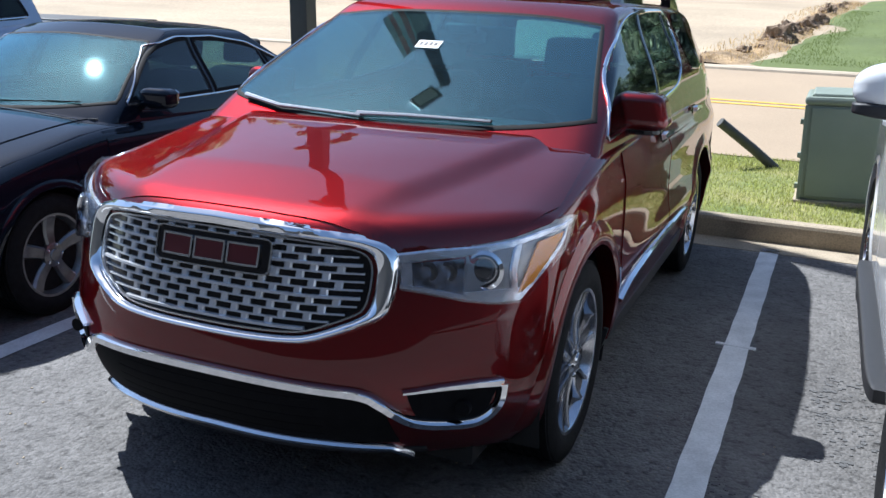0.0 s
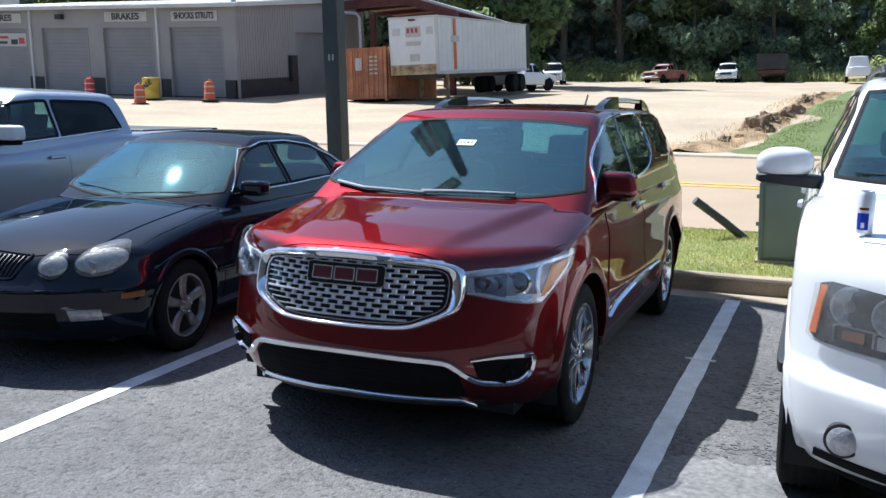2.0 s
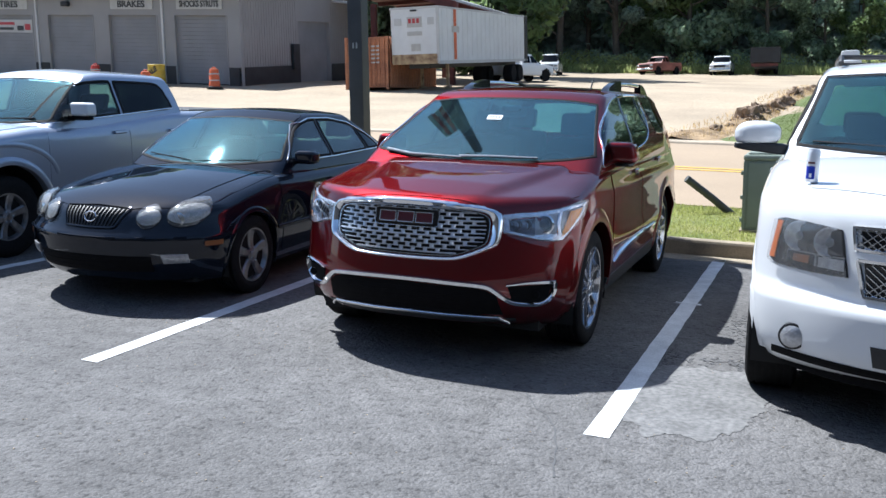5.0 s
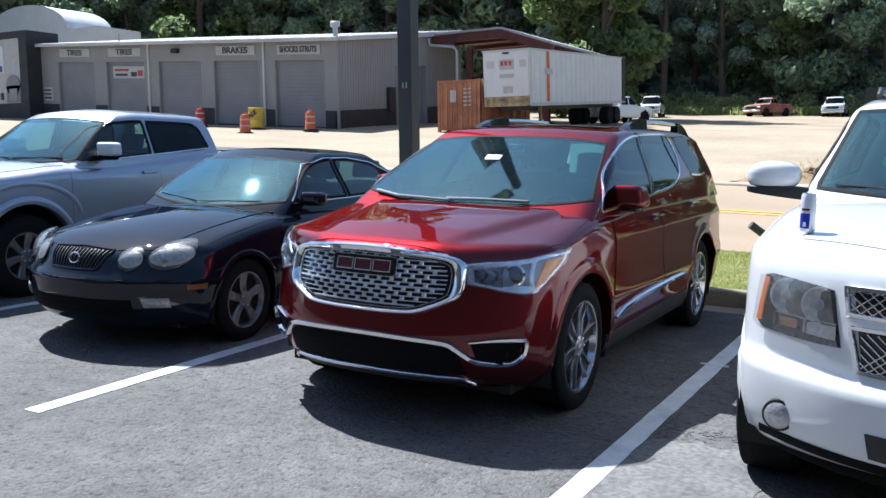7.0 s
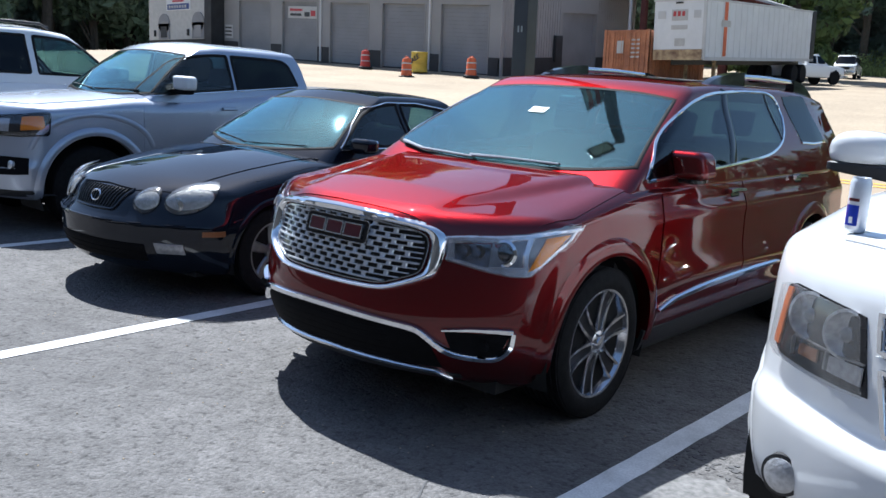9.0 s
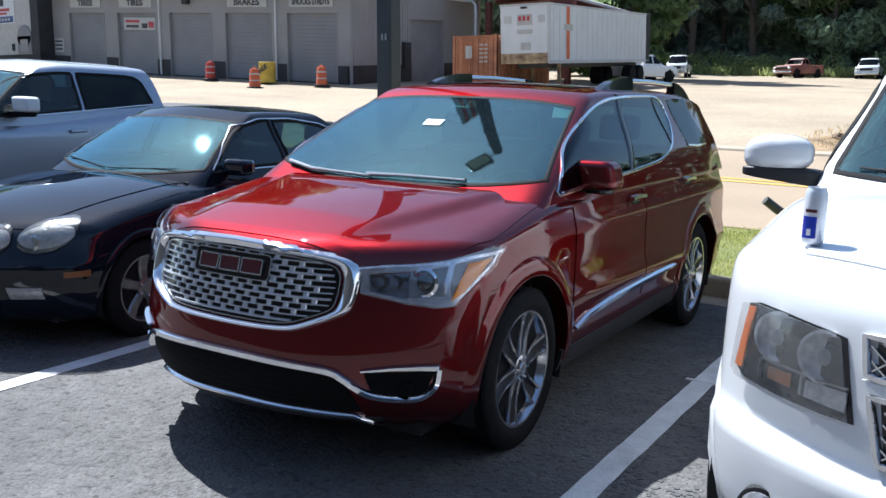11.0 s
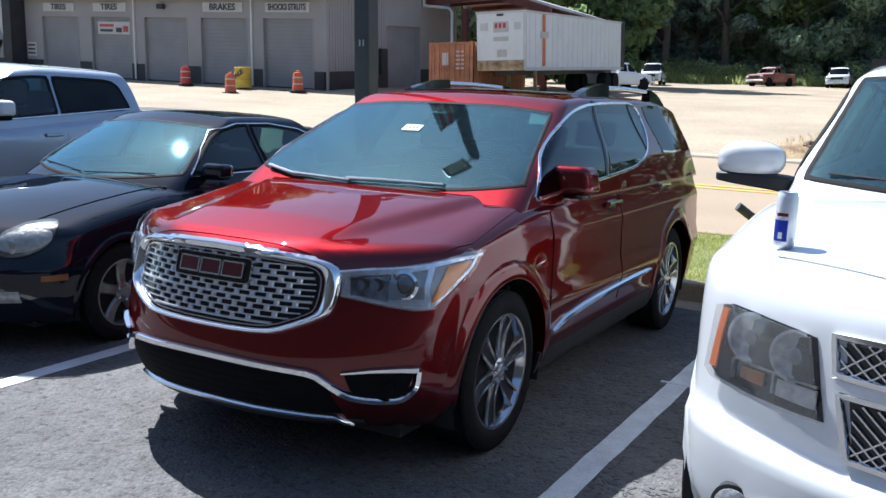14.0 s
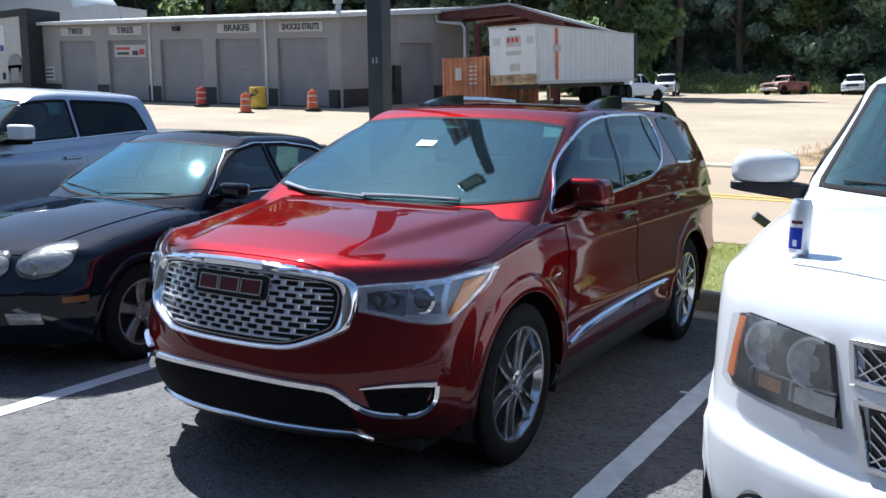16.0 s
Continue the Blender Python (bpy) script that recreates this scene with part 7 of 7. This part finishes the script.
def far_car(name, label, category, x, y, turn, colour, cab, roof=1.75, flat_bed=False):
    o = thing(name, label, category, (x, y, height(x, y)), turn)
    part("body", body_of(FARB), colour, o)
    y0, y1 = cab
    spec = dict(screen=[(1.05, y0), (1.6, y0 + 0.6), (1.9, y0 + 0.9)], tail=[(1.05, y1), (1.6, y1 - 0.15), (1.9, y1 - 0.2)], roof=[(0, roof), (9, roof)], width=[(1.05, 0.86), (1.7, 0.68), (1.9, 0.66)],
                belt=1.05, crown=0.03, bow=0.08, plan=[(0, 1), (9, 1)], grid=(8, 14, 8), middle=(y0 + y1) / 2, side_from=0.5)
    m = (y0 + y1) / 2
    cabin_parts(o, spec, colour, ([(-0.6, roof - 0.12), (0.6, roof - 0.12)], [(-0.74, 1.2), (0.74, 1.2)]), [([(y0 + 0.55, roof - 0.15), (m, roof - 0.12)], [(y0 + 0.35, 1.2), (m, 1.2)]), ([(m + 0.1, roof - 0.12), (y1 - 0.3, roof - 0.15)], [(m + 0.1, 1.2), (y1 - 0.2, 1.2)])], None, PRIVACY)
    for sx in (1, -1):
        for wy in FARB["axles"]:
            part("tyre", lathe([(0.15, -0.11), (0.36, -0.11), (0.38, -0.07), (0.38, 0.07), (0.36, 0.11), (0.24, 0.11), (0.22, 0.08), (0.05, 0.08)], 20, "x", at=(sx * 0.8, wy, 0.38)), TYRE, o)
        part("headlamp", lump(sx * 0.7, 0.1, 0.82, 0.13, 0.05, 0.08, 0.4, 3), REFLECTOR, o)
    part("grille", lump(0, 0.04, 0.8, 0.5, 0.05, 0.1, 0.3, 3), TRIM, o)
    part("bumper", lump(0, 0.02, 0.5, 0.88, 0.08, 0.08, 0.3, 4), SATIN, o)
    return o


far_car("pickup_truck", "white pickup truck parked past the trailer on gravel", "pickup truck", -14.9, 55.0, 150, WHITE_PAINT, (1.3, 3.1))
far_car("utility_vehicle", "white utility vehicle parked behind the pickup", "car", -19.2, 70, 10, WHITE_PAINT, (1.3, 4.4), 1.9)
far_car("old_pickup", "rusty red and white old pickup truck at the trees", "pickup truck", -12.5, 78, -25, OLDRED, (1.4, 2.9), 1.7)
far_car("small_suv", "white small SUV parked at the trees", "car", -6.05, 79, 0, WHITE_PAINT, (1.2, 4.6), 1.8)
far_car("white_van", "white van parked at the trees", "van", 4.35, 80, 180, WHITE_PAINT, (0.6, 4.85), 1.95)
dump = far_car("dump_truck", "dark dump truck parked at the trees, tailgate towards the yard", "truck", -2.3, 84.5, 180, DARKBASE, (0.5, 2.0), 2.1)
part("dump_box", box(-1.2, 1.2, 2.2, 5.4, 0.9, 2.2), DARKBASE, dump, smooth=False)
part("tail_board", box(-1.1, 1.1, 5.4, 5.45, 0.55, 0.8), RUSTRED, dump, smooth=False)

# ---- trees ----


def mesh_of(name, verts, faces, material):
    me = bpy.data.meshes.new(name)
    me.from_pydata(verts.tolist(), [], faces.tolist())
    me.materials.append(material)
    return me


def leaves(rs, centres, radii, count, size):
    """Quads scattered through clumps; each is its own small bent leaf spray."""
    pick = rs.choice(len(centres), count, p=np.array(radii) ** 2 / sum(np.array(radii) ** 2))
    d = rs.normal(size=(count, 3))
    d /= np.linalg.norm(d, axis=1)[:, None]
    r = np.array(radii)[pick] * rs.uniform(0.55, 1.05, count)
    p = np.array(centres)[pick] + d * r[:, None] * np.array([1, 1, 0.75])
    n = d + rs.normal(size=(count, 3)) * 0.6
    n /= np.linalg.norm(n, axis=1)[:, None]
    a = np.cross(n, rs.normal(size=(count, 3)))
    a /= np.linalg.norm(a, axis=1)[:, None]
    b = np.cross(n, a)
    s = size * rs.uniform(0.6, 1.4, count)[:, None]
    q = np.stack([p - a * s, p + b * s * 0.55 + n * s * 0.2, p + a * s, p - b * s * 0.55 + n * s * 0.2], 1).reshape(-1, 3)
    return q, np.arange(count * 4).reshape(-1, 4)


def tree_mesh(seed, high, wide, pine=False, count=2600, size=0.3):
    rs = np.random.RandomState(seed)
    rr = random.Random(seed)
    bm = bmesh.new()
    lean = rr.uniform(-0.4, 0.4)
    tube([(lean * t * t, 0.2 * math.sin(t * 4 + seed), high * 0.92 * t) for t in [k / 8 for k in range(9)]], [0.26 * (1 - 0.9 * k / 8) * high / 16 + 0.02 for k in range(9)], 8, bm)
    centres, radii = [], []
    for k in range(26 if pine else 32):
        t = rr.uniform(0.14 if not pine else 0.22, 1.0)
        spread = wide * (max(0.25, math.sin(math.pi * max(0.0, min(1, (t - 0.1) / 0.92)))) ** 0.7 if not pine else (1.08 - t) * 1.1 + 0.12)
        a = rr.uniform(0, 6.28)
        c = (lean * t * t + math.cos(a) * spread * rr.uniform(0.3, 1), math.sin(a) * spread * rr.uniform(0.3, 1), high * t)
        centres.append(c), radii.append(rr.uniform(0.5, 1.0) * wide * (0.38 if not pine else 0.3))
        z0 = c[2] - rr.uniform(0.6, 1.8)
        tube([(lean * t * t, 0, z0), ((c[0] + lean * t * t) / 2, c[1] / 2, (z0 + c[2]) / 2 + 0.1), c], [0.07, 0.045, 0.015], 5, bm)
    v, f = leaves(rs, centres, radii, count, size)
    return bm, v, f


kinds = []
for k in range(9):
    pine = k % 3 == 2
    hi, wi = (rng.uniform(15, 21), rng.uniform(2.2, 3.2)) if pine else (rng.uniform(11, 18), rng.uniform(3.2, 4.6))
    bm, v, f = tree_mesh(20 + k, hi, wi, pine, 7000, 0.21 if pine else 0.25)
    root = thing("tree", "tall pine with dark needles at the edge of the woods" if pine else "broad leafy tree at the edge of the woods", "tree", (0, 0, 0), group="wood edge trees")
    part("trunk", bm, BARK, root)
    crown = new("crown", mesh_of("crown", v, f, LEAF2 if pine else (LEAF3 if k == 4 else LEAF)))
    crown.parent = root
    kinds.append(root)
spots = []
for row, (dy, step, n) in enumerate(((0, 5.2, 40), (6, 5.6, 38), (13, 6.4, 36))):
    for k in range(n):
        x = -118 + k * step + rng.uniform(-1.8, 1.8)
        y = 93 + dy + rng.uniform(-2, 2) - (0.0 if x > -20 else min(14, (-20 - x) * 0.25))
        spots.append((x, y, row))
for row, x0 in ((0, -84), (1, -91), (1, -98)):
    for y in range(34, 84, 6):
        spots.append((x0 - (y - 34) * 0.45 + rng.uniform(-2.5, 2.5), y + rng.uniform(-2, 2), row))
for y in range(40, 92, 6):
    spots.append((62 + rng.uniform(-3, 3), y, 0))
used = set()
for x, y, row in spots:
    k = rng.randrange(9) if row == 0 else rng.choice((2, 5, 8, 1, 3))
    if row == 0 and k == 4 and rng.random() < 0.5:
        k = 0
    s = rng.uniform(0.85, 1.15)
    m = pose(x, y, height(x, y) - 0.1, 0, 0, rng.uniform(0, 360))
    if x < -25:
        m = m @ Matrix.Scale(1.2 + 0.3 * rng.random(), 4)
    elif x > -6:
        m = m @ Matrix.Scale(max(0.52, 0.8 - 0.015 * (x + 6)) * s, 4)
    if k not in used:
        used.add(k)
        kinds[k].matrix_world = m
    else:
        copy_thing(kinds[k], m)
for x, y, s in ((-24.5, 66, 4), (-21, 64, 4)):
    copy_thing(kinds[s], pose(x, y, height(x, y) - 3.5, 0, 0, x * 40))

# undergrowth at the foot of the woods, weeds and grass
rs = np.random.RandomState(7)


def stuff(name, label, category, v, f, material):
    tagged(new(name, mesh_of(name, v, f, material)), label, category, kind="stuff")


cs, rd = [], []
for k in range(420):
    x = rs.uniform(-110, 66)
    y = 90.5 + rs.uniform(-1.5, 5) - (0 if x > -20 else min(14, (-20 - x) * 0.25))
    cs.append((x, y, height(x, y) + rs.uniform(0, 1.6))), rd.append(rs.uniform(0.7, 1.7))
v, f = leaves(rs, cs, rd, 34000, 0.2)
stuff("undergrowth", "dense dark undergrowth below the trees", "bushes", v, f, LEAF)
cs, rd = [], []
for k in range(260):
    x = rs.uniform(-60, 55)
    y = 87.0 + rs.uniform(-1.2, 1.6) - (0 if x > -20 else min(14, (-20 - x) * 0.25))
    tall = rs.uniform(0.3, 1.0) * (1.8 if abs(x + 19) < 5 or rs.uniform() < 0.15 else 1.0)
    cs.append((x, y, height(x, y) + tall * 0.6)), rd.append(tall)
v, f = leaves(rs, cs, rd, 22000, 0.13)
stuff("shrubs", "sunlit yellow-green shrubs in front of the woods", "shrubs", v, f, WEED)
cs, rd = [], []
for k in range(900):
    x, u = rs.uniform(-125, 75), rs.uniform(0, 1)
    y = 101 + rs.uniform(0, 14) - (0 if x > -20 else min(14, (-20 - x) * 0.25))
    cs.append((x, y, height(x, y) + (15 if x < -4 else 10) * u)), rd.append(rs.uniform(1.6, 3.2))
for k in range(420):
    y, u = rs.uniform(36, 96), rs.uniform(0, 1)
    x = -92 - (y - 34) * 0.45 - rs.uniform(0, 14)
    cs.append((x, y, height(x, y) + 15 * u)), rd.append(rs.uniform(1.6, 3.2))
for k in range(520):
    x, u = rs.uniform(-150, -22), rs.uniform(0, 1)
    y = 104 + rs.uniform(0, 10) - min(14, max(0, -20 - x) * 0.25)
    cs.append((x, y, height(x, y) + 9 + 19 * u)), rd.append(rs.uniform(2.0, 3.4))
# Deep foliage; its pale leaf colour carries the haze.
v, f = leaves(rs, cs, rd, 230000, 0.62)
stuff("deep_foliage", "foliage deep in the woods, coloured pale for haze", "foliage", v, f, FARLEAF)


def blades(count, xs, ys, lift, tall, wide, keep=None):
    x, y = rs.uniform(*xs, count), rs.uniform(*ys, count)
    if keep is not None:
        ok = keep(x, y)
        x, y = x[ok], y[ok]
    n = len(x)
    z = np.array([height(a, b) for a, b in zip(x, y)]) + lift
    ang, h = rs.uniform(0, 6.28, n), tall * rs.uniform(0.5, 1.5, n)
    w = wide * rs.uniform(0.7, 1.3, n)
    lx, ly = rs.normal(size=n) * h * 0.4, rs.normal(size=n) * h * 0.4
    c, s = np.cos(ang) * w, np.sin(ang) * w
    q = np.stack([np.stack([x - c, y - s, z - 0.01], 1), np.stack([x + c, y + s, z - 0.01], 1), np.stack([x + lx, y + ly, z + h], 1)], 1).reshape(-1, 3)
    return q, np.arange(n * 3).reshape(-1, 3)


v, f = blades(70000, (-3.5, 5), (5.1, 8.45), 0.0, 0.028, 0.0045)
stuff("grass", "short green grass on the verge by the kerb", "grass", v, f, BLADE)
v, f = blades(60000, (-60, 50), (83.5, 89.5), 0.0, 0.65, 0.05)
stuff("weeds", "tall yellow-green weeds at the foot of the woods", "weeds", v, f, WEED)
v, f = blades(60000, (0, 14), (18.3, 40), 0.09, 0.035, 0.006, lambda x, y: x > 0.4 + (y - 18) * 0.082)
stuff("lawn_grass", "mown grass of the lawn beyond the road", "grass", v, f, LAWNBLADE)
v, f = blades(9000, (-2.6, 4.5), (18, 52), 0.08, 0.12, 0.007, lambda x, y: np.abs(x + 0.6 - (y - 18) * 0.082) < 0.9)
stuff("straw", "dry straw scattered along the dug-up edge", "straw", v, f, leafy("straw", (0.4, 0.28, 0.13), 0.4))

# Plain sheet added to close gaps between trees, painted in a haze tone.
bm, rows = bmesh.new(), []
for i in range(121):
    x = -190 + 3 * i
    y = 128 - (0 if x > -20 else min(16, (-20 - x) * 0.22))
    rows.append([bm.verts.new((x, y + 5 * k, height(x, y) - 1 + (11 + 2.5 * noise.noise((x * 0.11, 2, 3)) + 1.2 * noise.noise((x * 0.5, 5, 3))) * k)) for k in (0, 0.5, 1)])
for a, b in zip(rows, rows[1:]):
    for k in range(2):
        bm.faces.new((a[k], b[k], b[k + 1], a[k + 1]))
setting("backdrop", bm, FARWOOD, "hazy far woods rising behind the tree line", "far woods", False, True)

# ---- marks on the asphalt ----
bm = bmesh.new()
rim = [(1.40, 0.62), (1.62, 0.72), (1.98, 0.74), (2.1, 0.4), (2.05, -0.05), (1.93, -0.42), (1.6, -0.5), (1.42, -0.3), (1.36, 0.1)]
loop = smooth_line([(x, y, 0.0025) for x, y in rim], 24, True)
c0 = bm.verts.new((1.72, 0.12, 0.0025))
ring = [bm.verts.new(p + (p - c0.co) * 0.16 * noise.fractal(p * 7, 0.8, 2.0, 4)) for p in loop]
for a, b in zip(ring, ring[1:] + ring[:1]):
    bm.faces.new((c0, a, b))
setting("asphalt_patch", bm, PATCH, "pale grey cement patch smeared on the asphalt", "asphalt patch")


def crack(points, w=0.006):
    bm = bmesh.new()
    pts = []
    for p in smooth_line([(x, y, 0.003) for x, y in points], 14):
        pts.append(p + Vector((0.018 * noise.noise(p * 8), 0.018 * noise.noise(p * 8 + Vector((5, 0, 0))), 0)))
    rows = []
    for i, p in enumerate(pts):
        d = (pts[min(i + 1, len(pts) - 1)] - pts[max(i - 1, 0)]).normalized()
        s = Vector((-d.y, d.x, 0)) * w * (0.5 + abs(noise.noise(p * 13)))
        rows.append((bm.verts.new(p + s), bm.verts.new(p - s)))
    for a, b in zip(rows, rows[1:]):
        bm.faces.new((a[0], a[1], b[1], b[0]))
    setting("asphalt_crack", bm, CRACK, "thin dark crack in the asphalt", "crack", group="cracks")


crack([(0.85, -0.12), (0.95, -0.35), (1.08, -0.5), (1.2, -0.78), (1.3, -1.2)])
crack([(1.55, 2.2), (1.62, 1.9), (1.95, 1.85), (2.2, 1.95)], 0.004)
crack([(0.5, 2.9), (1.1, 2.95), (1.2, 3.6), (1.9, 3.65)], 0.003)
crack([(-3.6, -1.3), (-3.0, -1.1), (-2.5, -1.2)], 0.004)
bm = bmesh.new()
for k in range(420):
    if k % 2:
        x, y = rng.gauss(1.9, 0.1), rng.uniform(1.35, 2.3)
    else:
        x, y = rng.uniform(1.4, 2.1), rng.gauss(0.93, 0.07)
    s = rng.uniform(0.003, 0.011)
    box(x - s, x + s * rng.uniform(0.5, 1.5), y - s * rng.uniform(0.5, 1.2), y + s, 0.0003, 0.0012 + s * 0.25, bm)
o = part("asphalt_crumbs", bm, CRACK, smooth=False)
o.matrix_world = LOT
tagged(o, "dark crumbled asphalt where the surface has broken up", "asphalt crumbs", kind="stuff")
setting("line_tick", box(1.29, 1.49, 2.5, 2.53, 0.0, 0.006), LINE, "short white paint tick across the parking line", "paint mark")
bm = bmesh.new()
for k in range(900):
    x, y, s = rng.uniform(-5, 3), rng.uniform(-3.5, 1.5), rng.uniform(0.0015, 0.004)
    box(x - s, x + s, y - s * rng.uniform(0.6, 1.2), y + s, 0.0005, s, bm)
o = part("grit", bm, CONCRETE, smooth=False)
o.matrix_world = LOT
tagged(o, "loose pale grit scattered on the asphalt", "grit", kind="stuff")
